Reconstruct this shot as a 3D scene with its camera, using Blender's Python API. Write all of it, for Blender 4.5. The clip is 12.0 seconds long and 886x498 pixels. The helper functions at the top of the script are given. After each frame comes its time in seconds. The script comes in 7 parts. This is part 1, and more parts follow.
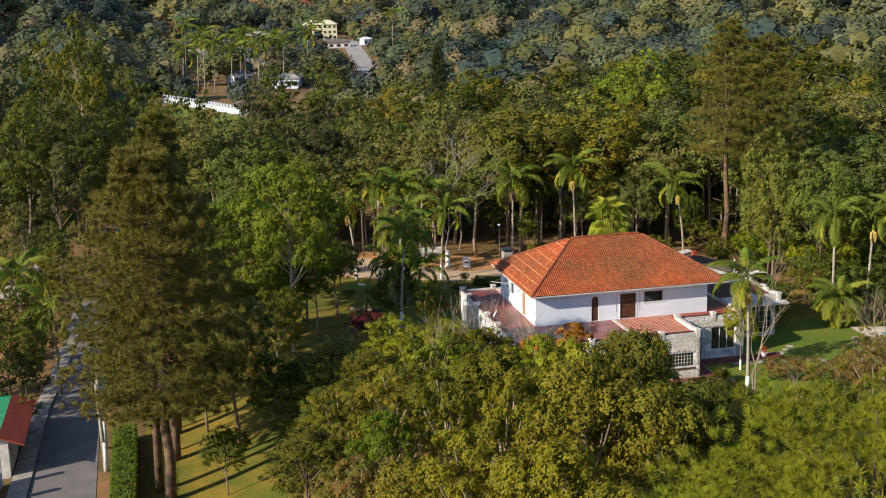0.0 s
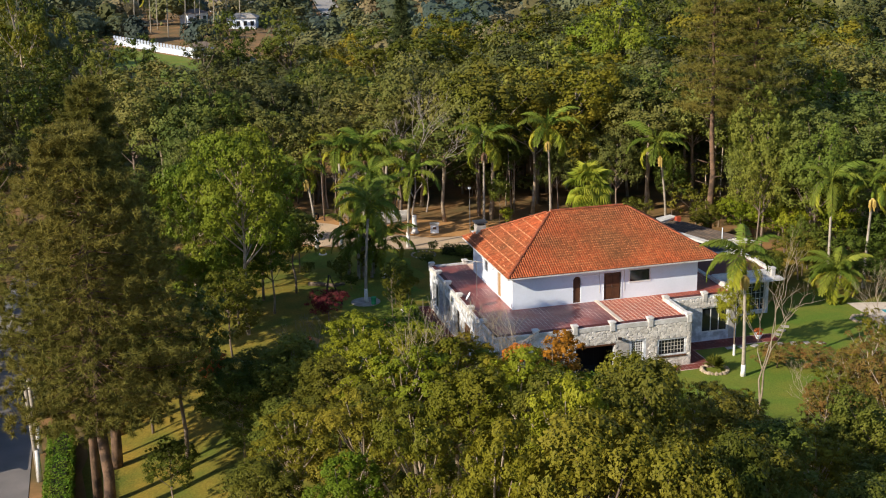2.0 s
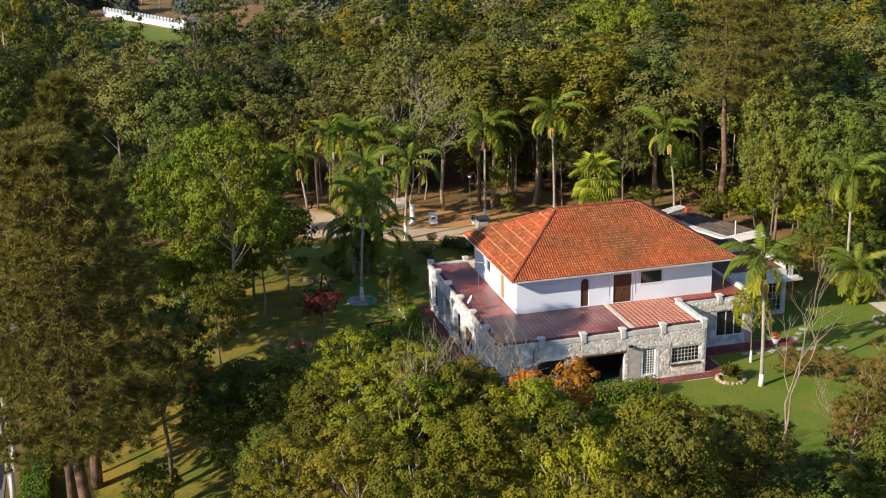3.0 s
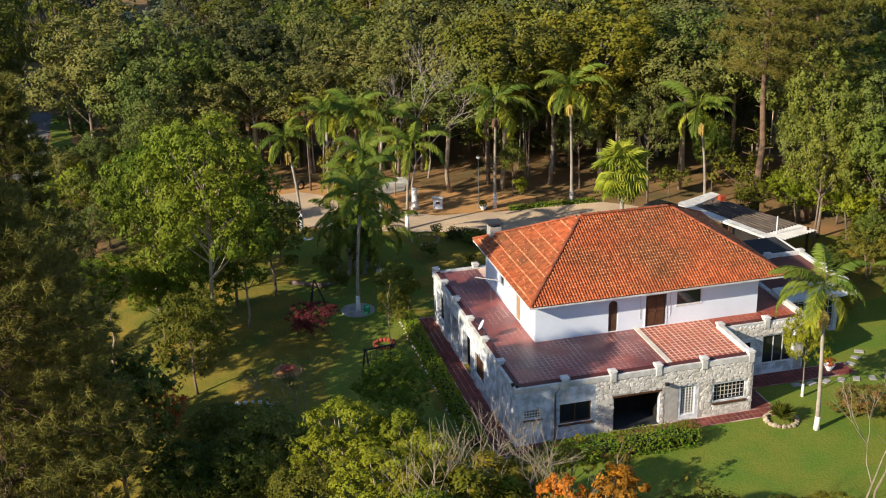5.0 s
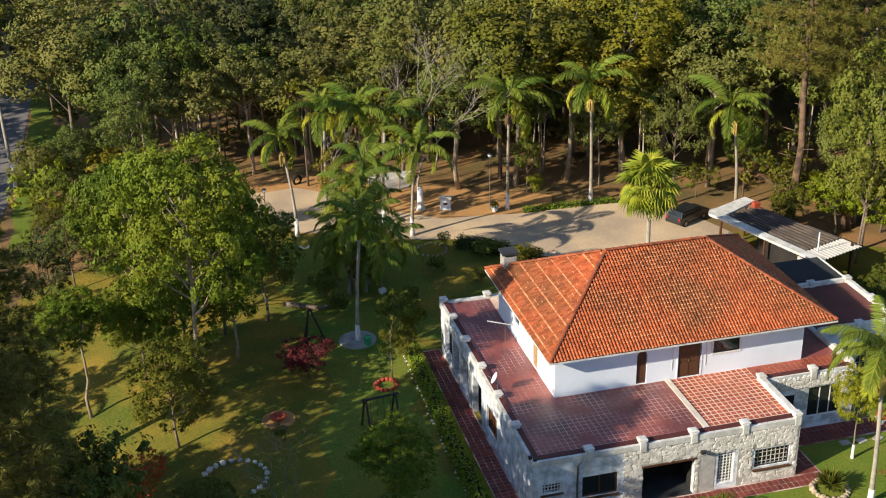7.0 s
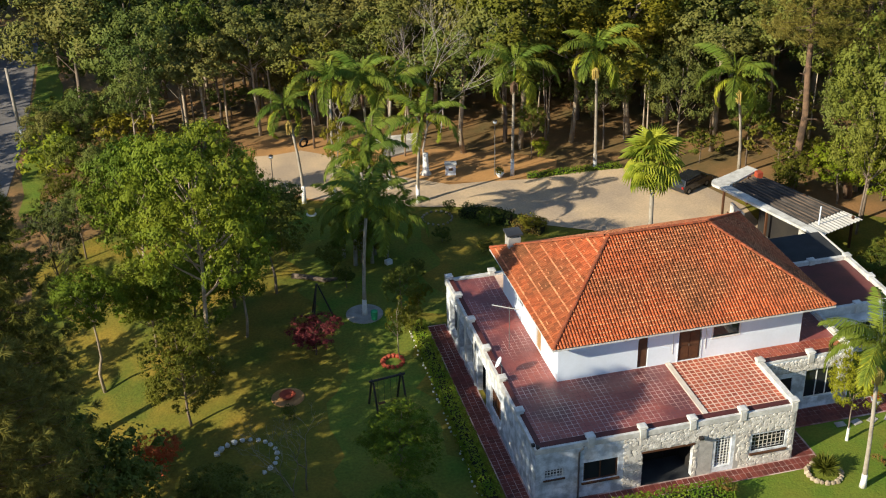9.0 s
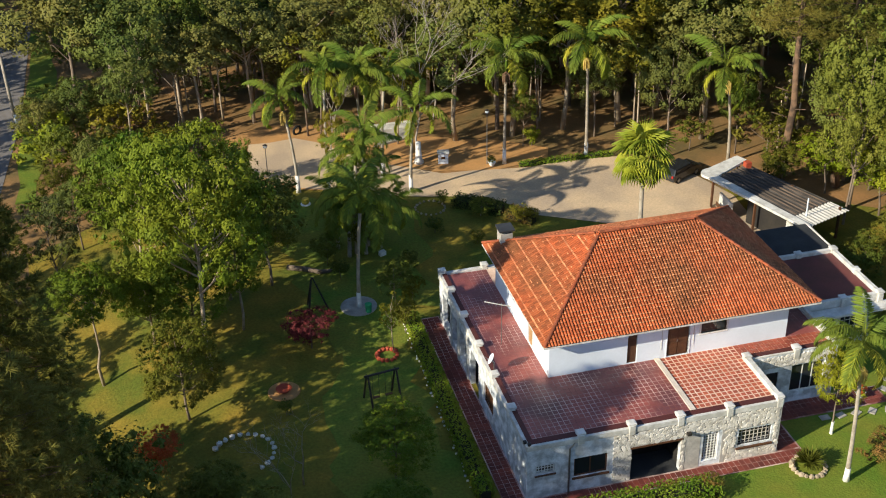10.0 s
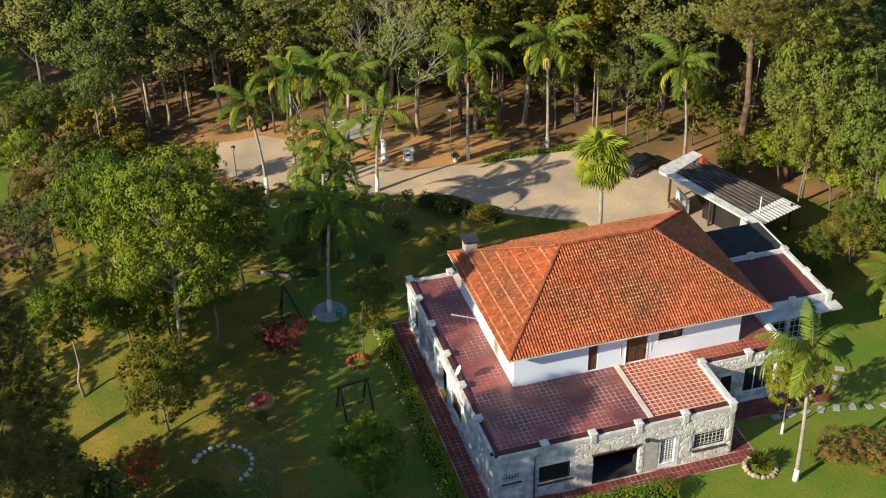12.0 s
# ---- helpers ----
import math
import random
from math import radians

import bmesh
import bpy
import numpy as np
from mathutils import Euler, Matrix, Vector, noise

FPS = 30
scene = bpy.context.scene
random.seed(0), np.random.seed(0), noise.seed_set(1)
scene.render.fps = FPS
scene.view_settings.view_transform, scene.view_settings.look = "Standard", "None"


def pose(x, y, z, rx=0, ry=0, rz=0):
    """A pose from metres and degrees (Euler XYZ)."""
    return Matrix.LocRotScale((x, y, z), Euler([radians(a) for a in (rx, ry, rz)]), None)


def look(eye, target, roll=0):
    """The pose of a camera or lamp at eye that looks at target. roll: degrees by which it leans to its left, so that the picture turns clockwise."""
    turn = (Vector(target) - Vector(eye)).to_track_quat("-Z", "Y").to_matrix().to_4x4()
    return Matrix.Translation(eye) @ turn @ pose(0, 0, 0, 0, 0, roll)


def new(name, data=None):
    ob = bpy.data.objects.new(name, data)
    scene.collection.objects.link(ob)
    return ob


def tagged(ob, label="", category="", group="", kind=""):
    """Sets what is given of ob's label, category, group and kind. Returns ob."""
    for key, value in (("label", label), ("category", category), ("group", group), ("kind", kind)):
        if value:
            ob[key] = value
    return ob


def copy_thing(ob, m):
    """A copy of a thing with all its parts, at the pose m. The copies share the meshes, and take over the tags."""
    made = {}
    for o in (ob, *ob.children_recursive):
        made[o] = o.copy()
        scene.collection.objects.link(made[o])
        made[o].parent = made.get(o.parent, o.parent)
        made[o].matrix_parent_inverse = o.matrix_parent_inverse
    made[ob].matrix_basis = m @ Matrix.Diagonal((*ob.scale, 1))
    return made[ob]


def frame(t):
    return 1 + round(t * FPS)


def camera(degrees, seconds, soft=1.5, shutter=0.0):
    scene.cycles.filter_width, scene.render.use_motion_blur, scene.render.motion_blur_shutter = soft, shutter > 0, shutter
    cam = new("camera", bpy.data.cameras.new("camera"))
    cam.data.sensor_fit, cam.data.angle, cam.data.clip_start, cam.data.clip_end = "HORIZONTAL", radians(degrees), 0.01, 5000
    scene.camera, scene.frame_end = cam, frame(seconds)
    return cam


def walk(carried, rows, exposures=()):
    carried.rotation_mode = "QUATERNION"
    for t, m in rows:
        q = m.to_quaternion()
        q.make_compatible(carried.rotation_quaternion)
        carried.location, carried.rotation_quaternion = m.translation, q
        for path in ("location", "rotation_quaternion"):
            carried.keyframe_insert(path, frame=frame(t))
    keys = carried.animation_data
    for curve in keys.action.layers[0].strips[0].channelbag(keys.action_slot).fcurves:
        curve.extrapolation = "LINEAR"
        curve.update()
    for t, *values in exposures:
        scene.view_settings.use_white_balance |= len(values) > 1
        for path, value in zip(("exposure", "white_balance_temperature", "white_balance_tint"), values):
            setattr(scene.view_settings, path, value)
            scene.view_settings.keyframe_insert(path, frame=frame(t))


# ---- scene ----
cam = camera(39.4, 12.0, soft=1.1)
PATH = [
    (0, (-25.086, -86.225, 32.018), (-24.658, -84.323, 31.574), -1.4),
    (0.5, (-24.716, -84.363, 32.303), (-24.245, -82.477, 31.832), -1.5),
    (1, (-24.332, -82.1, 32.588), (-23.857, -80.222, 32.09), -1.4),
    (1.5, (-23.964, -79.755, 32.868), (-23.491, -77.884, 32.345), -1.3),
    (2, (-23.348, -77.068, 33.172), (-22.87, -75.206, 32.623), -1.3),
    (2.5, (-22.684, -74.298, 33.566), (-22.204, -72.444, 32.991), -1.3),
    (3, (-22.092, -71.478, 34.08), (-21.614, -69.632, 33.478), -1.3),
    (5, (-19.186, -59.032, 36.195), (-18.722, -57.226, 35.474), -1.3),
    (5.5, (-18.436, -55.821, 36.84), (-17.977, -54.026, 36.089), -1.3),
    (6, (-17.63, -52.855, 37.536), (-17.176, -51.07, 36.757), -1.2),
    (6.5, (-17.002, -50.5, 38.339), (-16.556, -48.725, 37.533), -1.3),
    (7, (-16.614, -49.036, 39.124), (-16.174, -47.272, 38.292), -1.3),
    (9, (-16.472, -48.398, 43.02), (-16.055, -46.688, 42.07), -1.3),
    (9.5, (-16.494, -48.425, 44.128), (-16.069, -46.732, 43.151), -1.2),
    (10, (-16.541, -48.464, 45.319), (-16.119, -46.785, 44.318), -1.2),
    (10.5, (-16.551, -48.385, 46.502), (-16.132, -46.719, 45.478), -1.1),
    (11, (-16.637, -48.486, 47.905), (-16.206, -46.837, 46.859), -1.1),
    (11.5, (-16.562, -48.536, 49.334), (-16.117, -46.904, 48.267), -1.3),
    (12, (-16.523, -48.555, 50.443), (-16.062, -46.937, 49.362), -1.3),
]
walk(cam, [(t, look(eye, target, roll)) for t, eye, target, roll in PATH], ((0, 0.1, 6500, 13), (3, 0.22, 6500, 13), (5, 0.27, 6500, 11), (7, 0.27, 6500, 9), (9, 0.25, 6500, 6), (12, 0.25, 6500, 6)))

# ---- world, sun ----
SUN_ELEV, SUN_AZ = radians(27), math.atan2(-0.94, -0.34)
world = bpy.data.worlds.new("sky")
scene.world = world
world.use_nodes = True
sky = world.node_tree.nodes.new("ShaderNodeTexSky")
sky.sky_type = 'NISHITA'
sky.sun_disc = False
sky.sun_elevation, sky.sun_rotation = SUN_ELEV, SUN_AZ
sky.ozone_density, sky.dust_density = 4.0, 0.6
background = world.node_tree.nodes["Background"]
background.inputs["Strength"].default_value = 0.15
world.node_tree.links.new(sky.outputs[0], background.inputs["Color"])
sun = new("sun", bpy.data.lights.new("sun", 'SUN'))
sun.data.energy, sun.data.angle, sun.data.color = 6.0, radians(0.5), (1.0, 0.895, 0.715)
toward = Vector((math.cos(SUN_ELEV) * math.sin(SUN_AZ), math.cos(SUN_ELEV) * math.cos(SUN_AZ), math.sin(SUN_ELEV)))
sun.matrix_world = look(toward * 200, (0, 0, 0))


# ---- materials ----
def material(name, base, rough=0.8, alt=None, scale=1.0, fine=12.0, bump=0.0, metal=0.0, jitter=0.0, island=0.0, detail=6.0, spec=0.3, bump_scale=None, contrast=1.0, grain=0.22):
    """A surface with blotches between two colours at one scale, grain at a finer one, and shifts from piece to piece."""
    m = bpy.data.materials.new(name)
    m.use_nodes = True
    nt = m.node_tree
    bsdf = nt.nodes["Principled BSDF"]
    bsdf.inputs["Roughness"].default_value = rough
    bsdf.inputs["Metallic"].default_value = metal
    bsdf.inputs["Specular IOR Level"].default_value = spec
    coord = nt.nodes.new("ShaderNodeNewGeometry")
    big = nt.nodes.new("ShaderNodeTexNoise")
    big.inputs["Scale"].default_value, big.inputs["Detail"].default_value = scale, detail
    small = nt.nodes.new("ShaderNodeTexNoise")
    small.inputs["Scale"].default_value, small.inputs["Detail"].default_value = fine, 4
    for n in (big, small):
        nt.links.new(coord.outputs["Position"], n.inputs["Vector"])
    ramp = nt.nodes.new("ShaderNodeMapRange")
    ramp.inputs["From Min"].default_value, ramp.inputs["From Max"].default_value = 0.5 - 0.16 / contrast, 0.5 + 0.16 / contrast
    nt.links.new(big.outputs["Fac"], ramp.inputs["Value"])
    mix = nt.nodes.new("ShaderNodeMix")
    mix.data_type = 'RGBA'
    mix.inputs["A"].default_value = (*base, 1)
    mix.inputs["B"].default_value = (*(alt or [c * 0.75 for c in base]), 1)
    nt.links.new(ramp.outputs["Result"], mix.inputs["Factor"])
    hsv = nt.nodes.new("ShaderNodeHueSaturation")
    nt.links.new(mix.outputs["Result"], hsv.inputs["Color"])
    value = nt.nodes.new("ShaderNodeMapRange")
    value.inputs["To Min"].default_value, value.inputs["To Max"].default_value = 1 - grain, 1 + grain
    nt.links.new(small.outputs["Fac"], value.inputs["Value"])
    last = value.outputs["Result"]
    for amount, source in ((jitter, "object"), (island, "island")):
        if not amount:
            continue
        rnd = nt.nodes.new("ShaderNodeObjectInfo").outputs["Random"] if source == "object" else coord.outputs["Random Per Island"]
        spread = nt.nodes.new("ShaderNodeMapRange")
        spread.inputs["To Min"].default_value, spread.inputs["To Max"].default_value = 1 - amount, 1 + amount
        nt.links.new(rnd, spread.inputs["Value"])
        times = nt.nodes.new("ShaderNodeMath")
        times.operation = 'MULTIPLY'
        nt.links.new(last, times.inputs[0])
        nt.links.new(spread.outputs["Result"], times.inputs[1])
        last = times.outputs[0]
    nt.links.new(last, hsv.inputs["Value"])
    nt.links.new(hsv.outputs["Color"], bsdf.inputs["Base Color"])
    if bump:
        b = nt.nodes.new("ShaderNodeBump")
        b.inputs["Strength"].default_value, b.inputs["Distance"].default_value = bump, 0.05
        if bump_scale:
            relief = nt.nodes.new("ShaderNodeTexNoise")
            relief.inputs["Scale"].default_value, relief.inputs["Detail"].default_value = bump_scale, 5
            nt.links.new(coord.outputs["Position"], relief.inputs["Vector"])
            nt.links.new(relief.outputs["Fac"], b.inputs["Height"])
        else:
            nt.links.new(small.outputs["Fac"], b.inputs["Height"])
        nt.links.new(b.outputs["Normal"], bsdf.inputs["Normal"])
    return m


def foliage(name, base, alt, through_light=0.18, hue=0.016, value=0.2, world_scale=0.12, rough=0.55, tree=0.45):
    """Leaves: light shines through them, and the colour shifts from leaf to leaf, tree to tree and patch to patch."""
    m = bpy.data.materials.new(name)
    m.use_nodes = True
    nt = m.node_tree
    bsdf = nt.nodes["Principled BSDF"]
    bsdf.inputs["Roughness"].default_value = rough
    bsdf.inputs["Specular IOR Level"].default_value = 0.08
    geo = nt.nodes.new("ShaderNodeNewGeometry")
    info = nt.nodes.new("ShaderNodeObjectInfo")
    patch = nt.nodes.new("ShaderNodeTexNoise")
    patch.inputs["Scale"].default_value, patch.inputs["Detail"].default_value = world_scale, 3
    nt.links.new(geo.outputs["Position"], patch.inputs["Vector"])
    ramp = nt.nodes.new("ShaderNodeMapRange")
    ramp.inputs["From Min"].default_value, ramp.inputs["From Max"].default_value = 0.36, 0.64
    nt.links.new(patch.outputs["Fac"], ramp.inputs["Value"])
    mix = nt.nodes.new("ShaderNodeMix")
    mix.data_type = 'RGBA'
    mix.inputs["A"].default_value, mix.inputs["B"].default_value = (*base, 1), (*alt, 1)
    nt.links.new(ramp.outputs["Result"], mix.inputs["Factor"])
    hsv = nt.nodes.new("ShaderNodeHueSaturation")
    nt.links.new(mix.outputs["Result"], hsv.inputs["Color"])
    turn = nt.nodes.new("ShaderNodeMapRange")
    turn.inputs["To Min"].default_value, turn.inputs["To Max"].default_value = 0.5 - hue, 0.5 + hue
    nt.links.new(info.outputs["Random"], turn.inputs["Value"])
    nt.links.new(turn.outputs["Result"], hsv.inputs["Hue"])
    bright = nt.nodes.new("ShaderNodeMapRange")
    bright.inputs["To Min"].default_value, bright.inputs["To Max"].default_value = 1 - value, 1 + value
    nt.links.new(geo.outputs["Random Per Island"], bright.inputs["Value"])
    tone = nt.nodes.new("ShaderNodeMath")
    tone.operation = 'MULTIPLY_ADD'
    nt.links.new(info.outputs["Random"], tone.inputs[0])
    tone.inputs[1].default_value, tone.inputs[2].default_value = -tree, 1 + tree / 2
    both_tones = nt.nodes.new("ShaderNodeMath")
    both_tones.operation = 'MULTIPLY'
    nt.links.new(bright.outputs["Result"], both_tones.inputs[0])
    nt.links.new(tone.outputs[0], both_tones.inputs[1])
    nt.links.new(both_tones.outputs[0], hsv.inputs["Value"])
    nt.links.new(hsv.outputs["Color"], bsdf.inputs["Base Color"])
    glow = nt.nodes.new("ShaderNodeBsdfTranslucent")
    nt.links.new(hsv.outputs["Color"], glow.inputs["Color"])
    both = nt.nodes.new("ShaderNodeMixShader")
    both.inputs[0].default_value = through_light
    nt.links.new(bsdf.outputs[0], both.inputs[1])
    nt.links.new(glow.outputs[0], both.inputs[2])
    nt.links.new(both.outputs[0], nt.nodes["Material Output"].inputs["Surface"])
    return m


SOIL = material("forest_soil", (0.31, 0.165, 0.065), 0.95, (0.13, 0.095, 0.036), 0.25, 5, 0.6)
LAWN = material("lawn_grass", (0.1, 0.122, 0.013), 0.95, (0.25, 0.172, 0.022), 0.3, 6, 0.9, contrast=1.1, grain=0.5)
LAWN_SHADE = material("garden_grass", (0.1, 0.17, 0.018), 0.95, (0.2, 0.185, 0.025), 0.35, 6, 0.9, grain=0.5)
LAWN_GREEN = material("mown_grass", (0.1, 0.168, 0.014), 0.95, (0.165, 0.18, 0.02), 0.4, 8, 0.8, grain=0.4)
GRAVEL = material("driveway_gravel", (0.6, 0.44, 0.275), 0.95, (0.42, 0.32, 0.225), 0.22, 8, 0.4, contrast=1.3, grain=0.3)
DIRT = material("trodden_reddish_dirt", (0.52, 0.27, 0.095), 0.95, (0.35, 0.19, 0.075), 0.4, 7, 0.4)
ASPHALT = material("road_asphalt", (0.21, 0.19, 0.18), 0.9, (0.15, 0.14, 0.135), 0.5, 15, 0.2)
CONCRETE = material("worn_concrete", (0.42, 0.39, 0.35), 0.9, (0.27, 0.25, 0.22), 1.2, 14, 0.3)
CONCRETE_PALE = material("pale_concrete", (0.66, 0.58, 0.49), 0.9, (0.54, 0.46, 0.38), 1.5, 12, 0.2)
WHITE = material("white_wall_paint", (0.77, 0.83, 0.91), 0.7, (0.72, 0.78, 0.85), 0.8, 6, grain=0.05)
WHITE_STAINED = material("stained_white_paint", (0.70, 0.68, 0.64), 0.8, (0.47, 0.45, 0.41), 1.6, 9, 0.15)
WHITE_STONE = material("whitewashed_stone", (0.76, 0.79, 0.83), 0.85, (0.42, 0.44, 0.46), 1.9, 9, 1.0, bump_scale=6, contrast=1.4)
STONE = material("rubble_stone", (0.76, 0.72, 0.66), 0.9, (0.52, 0.48, 0.42), 2.5, 16, 0.5, jitter=0.18, island=0.12)
FIELD_STONE = material("brown_field_stone", (0.45, 0.36, 0.25), 0.9, (0.30, 0.24, 0.17), 3, 14, 0.4, jitter=0.25)
MORTAR = material("grey_mortar", (0.5, 0.47, 0.43), 0.95, (0.36, 0.34, 0.31), 3, 15, 0.3)
ROOF = material("clay_roof_tile", (0.44, 0.1, 0.032), 0.8, (0.24, 0.085, 0.032), 0.3, 9, 0.2, island=0.3, contrast=1.2)
RIDGE = material("ridge_tile", (0.36, 0.088, 0.034), 0.85, (0.24, 0.075, 0.035), 1.4, 9, 0.2, jitter=0.25)
TILE = material("terracotta_terrace_tile", (0.40, 0.095, 0.045), 0.55, (0.31, 0.07, 0.04), 0.9, 8, 0.1, jitter=0.18, island=0.18, spec=0.5)
GROUT = material("pale_grout", (0.76, 0.57, 0.44), 0.9, (0.62, 0.42, 0.31), 0.8, 10)
GROUT_WORN = material("worn_grout", (0.66, 0.5, 0.45), 0.8, (0.22, 0.085, 0.07), 0.55, 10, contrast=1.5)
PATH_TILE = material("red_path_tile", (0.19, 0.045, 0.032), 0.7, (0.12, 0.035, 0.028), 0.8, 8, 0.1, island=0.25)
COATED = material("coated_terrace_tile", (0.3, 0.078, 0.062), 0.36, (0.14, 0.045, 0.046), 0.4, 7, 0.05, island=0.05, spec=0.5, contrast=1.4)
MEMBRANE = material("dark_red_terrace_coating", (0.16, 0.045, 0.042), 0.5, (0.10, 0.035, 0.032), 0.7, 8)
# Black of the felt roof and cap; on indoor floors it paints in shade.
FELT_AND_UNLIT = material("roof_felt_and_unlit_floor", (0.028, 0.03, 0.034), 0.75, (0.045, 0.047, 0.05), 0.8, 8)
WOOD = material("brown_door_wood", (0.11, 0.048, 0.022), 0.6, (0.075, 0.034, 0.018), 2.5, 30, 0.2)
# Near-black that puts the shade of unlit interiors into the colour.
UNLIT = material("unlit_interior", (0.02, 0.018, 0.017), 0.9, (0.03, 0.026, 0.022), 1, 8)
METAL = material("grey_metal", (0.35, 0.35, 0.35), 0.45, (0.25, 0.25, 0.25), 2, 15, metal=0.8)
IRON = material("black_iron", (0.03, 0.03, 0.03), 0.55, (0.05, 0.04, 0.035), 3, 15, metal=0.3)
SHEET = material("weathered_fibre_sheet", (0.085, 0.072, 0.062), 0.85, (0.04, 0.037, 0.035), 0.9, 9, 0.1)
SHEET_PALE = material("pale_fibre_sheet", (0.55, 0.52, 0.48), 0.8, (0.42, 0.40, 0.36), 0.8, 10)
BARK = material("brown_bark", (0.23, 0.175, 0.13), 0.95, (0.14, 0.105, 0.08), 1.5, 9, 0.6, jitter=0.25)
BARK_PALE = material("pale_bark", (0.42, 0.34, 0.25), 0.9, (0.26, 0.20, 0.14), 1.5, 8, 0.4, jitter=0.2)
BARK_PINE = material("reddish_pine_bark", (0.19, 0.115, 0.07), 0.95, (0.075, 0.05, 0.035), 1.6, 7, 1.0, contrast=1.5)
PALM_BARK = material("grey_palm_trunk", (0.40, 0.35, 0.28), 0.85, (0.27, 0.23, 0.18), 2, 10, 0.3)
LIME = material("lime_wash", (0.82, 0.81, 0.78), 0.8, (0.72, 0.70, 0.66), 2, 10)
CLAY_RED = material("red_painted_clay", (0.42, 0.075, 0.035), 0.7, (0.32, 0.06, 0.03), 2, 10)
YELLOW_FRUIT = material("yellow_palm_fruit", (0.56, 0.42, 0.12), 0.8, (0.45, 0.3, 0.08), 3, 14)
BROWN_HUSK = material("dry_brown_husk", (0.25, 0.15, 0.09), 0.9, (0.17, 0.10, 0.06), 3, 12)
CREAM = material("cream_wall_paint", (0.66, 0.62, 0.40), 0.8, (0.58, 0.54, 0.36), 0.3, 4)
GREEN_SHEET = material("green_painted_sheet", (0.035, 0.33, 0.15), 0.6, (0.03, 0.26, 0.12), 1, 8)
CAR_PAINT = material("dark_car_paint", (0.018, 0.02, 0.022), 0.25, (0.022, 0.024, 0.026), 1, 5, spec=0.6)
RUBBER = material("black_rubber", (0.015, 0.015, 0.015), 0.85, (0.02, 0.02, 0.02), 3, 10)
YELLOW_PAINT = material("yellow_paint", (0.62, 0.45, 0.05), 0.6, (0.5, 0.35, 0.05), 3, 10)
LAMP_RED = material("red_lens", (0.35, 0.02, 0.015), 0.3, (0.3, 0.02, 0.015), 3, 10)
POOL = material("pool_water", (0.1, 0.42, 0.45), 0.1, (0.08, 0.36, 0.4), 0.6, 3, 0.05, spec=0.5)
ROCK_WHITE = material("whitewashed_rock", (0.72, 0.70, 0.66), 0.9, (0.55, 0.53, 0.49), 3, 12, 0.3, jitter=0.1)

LEAF_DARK = foliage("dark_green_leaves", (0.077, 0.105, 0.016), (0.123, 0.13, 0.02))
LEAF_MID = foliage("mid_green_leaves", (0.086, 0.098, 0.012), (0.132, 0.12, 0.016))
LEAF_OLIVE = foliage("olive_leaves", (0.132, 0.132, 0.012), (0.18, 0.155, 0.016))
LEAF_BRIGHT = foliage("bright_green_leaves", (0.138, 0.184, 0.012), (0.205, 0.212, 0.015))
LEAF_GARDEN = foliage("garden_tree_leaves", (0.098, 0.15, 0.013), (0.15, 0.178, 0.017))
LEAF_YELLOW = foliage("yellow_green_leaves", (0.18, 0.168, 0.013), (0.235, 0.186, 0.018))
WOOD_OLIVE = foliage("olive_wood_leaves", (0.134, 0.144, 0.033), (0.176, 0.162, 0.04), value=0.13)
WOOD_GREEN = foliage("green_wood_leaves", (0.108, 0.142, 0.03), (0.155, 0.168, 0.038), value=0.13)
WOOD_DARK = foliage("deep_green_wood_leaves", (0.083, 0.094, 0.03), (0.118, 0.115, 0.037), value=0.13)
WOOD_BRIGHT = foliage("bright_wood_leaves", (0.122, 0.16, 0.024), (0.175, 0.182, 0.03), value=0.13)
# The next three leaf colours have the blue haze of distance mixed in.
LEAF_FAR = foliage("hazed_woodland_leaves", (0.085, 0.114, 0.062), (0.135, 0.145, 0.072), world_scale=0.03, value=0.1, tree=0.6)
FAR_OLIVE = foliage("hazed_olive_leaves", (0.145, 0.146, 0.056), (0.195, 0.18, 0.068), world_scale=0.03, value=0.1, tree=0.6)
FAR_DARK = foliage("hazed_dark_leaves", (0.048, 0.074, 0.062), (0.074, 0.094, 0.072), world_scale=0.03, value=0.1, tree=0.6)
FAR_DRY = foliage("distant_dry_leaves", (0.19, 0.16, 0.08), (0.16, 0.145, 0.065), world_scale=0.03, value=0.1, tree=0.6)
NEEDLE = foliage("pine_needles", (0.135, 0.132, 0.026), (0.19, 0.165, 0.034), 0.15)
NEEDLE_DEEP = foliage("deep_green_needles", (0.05, 0.07, 0.025), (0.07, 0.085, 0.03), 0.12)
NEEDLE_BRIGHT = foliage("fresh_pine_needles", (0.138, 0.175, 0.013), (0.2, 0.21, 0.017), 0.2)
FROND = foliage("palm_fronds", (0.11, 0.165, 0.022), (0.175, 0.205, 0.028), world_scale=0.4)
FROND_YELLOW = foliage("yellowing_palm_fronds", (0.26, 0.29, 0.026), (0.34, 0.33, 0.034), world_scale=0.5)
FAN_LEAF = foliage("fan_palm_leaves", (0.235, 0.275, 0.026), (0.3, 0.31, 0.034), world_scale=0.6)
LEAF_RED = foliage("red_leaves", (0.5, 0.1, 0.035), (0.42, 0.085, 0.03), hue=0.01)
LEAF_PURPLE = foliage("dark_red_leaves", (0.20, 0.035, 0.04), (0.13, 0.03, 0.035), hue=0.01)
LEAF_RUST = foliage("rust_coloured_leaves", (0.22, 0.12, 0.035), (0.13, 0.125, 0.025), hue=0.01, world_scale=1.5)
LEAF_ORANGE = foliage("orange_leaves", (0.46, 0.17, 0.015), (0.36, 0.15, 0.02), hue=0.01, world_scale=1.0)
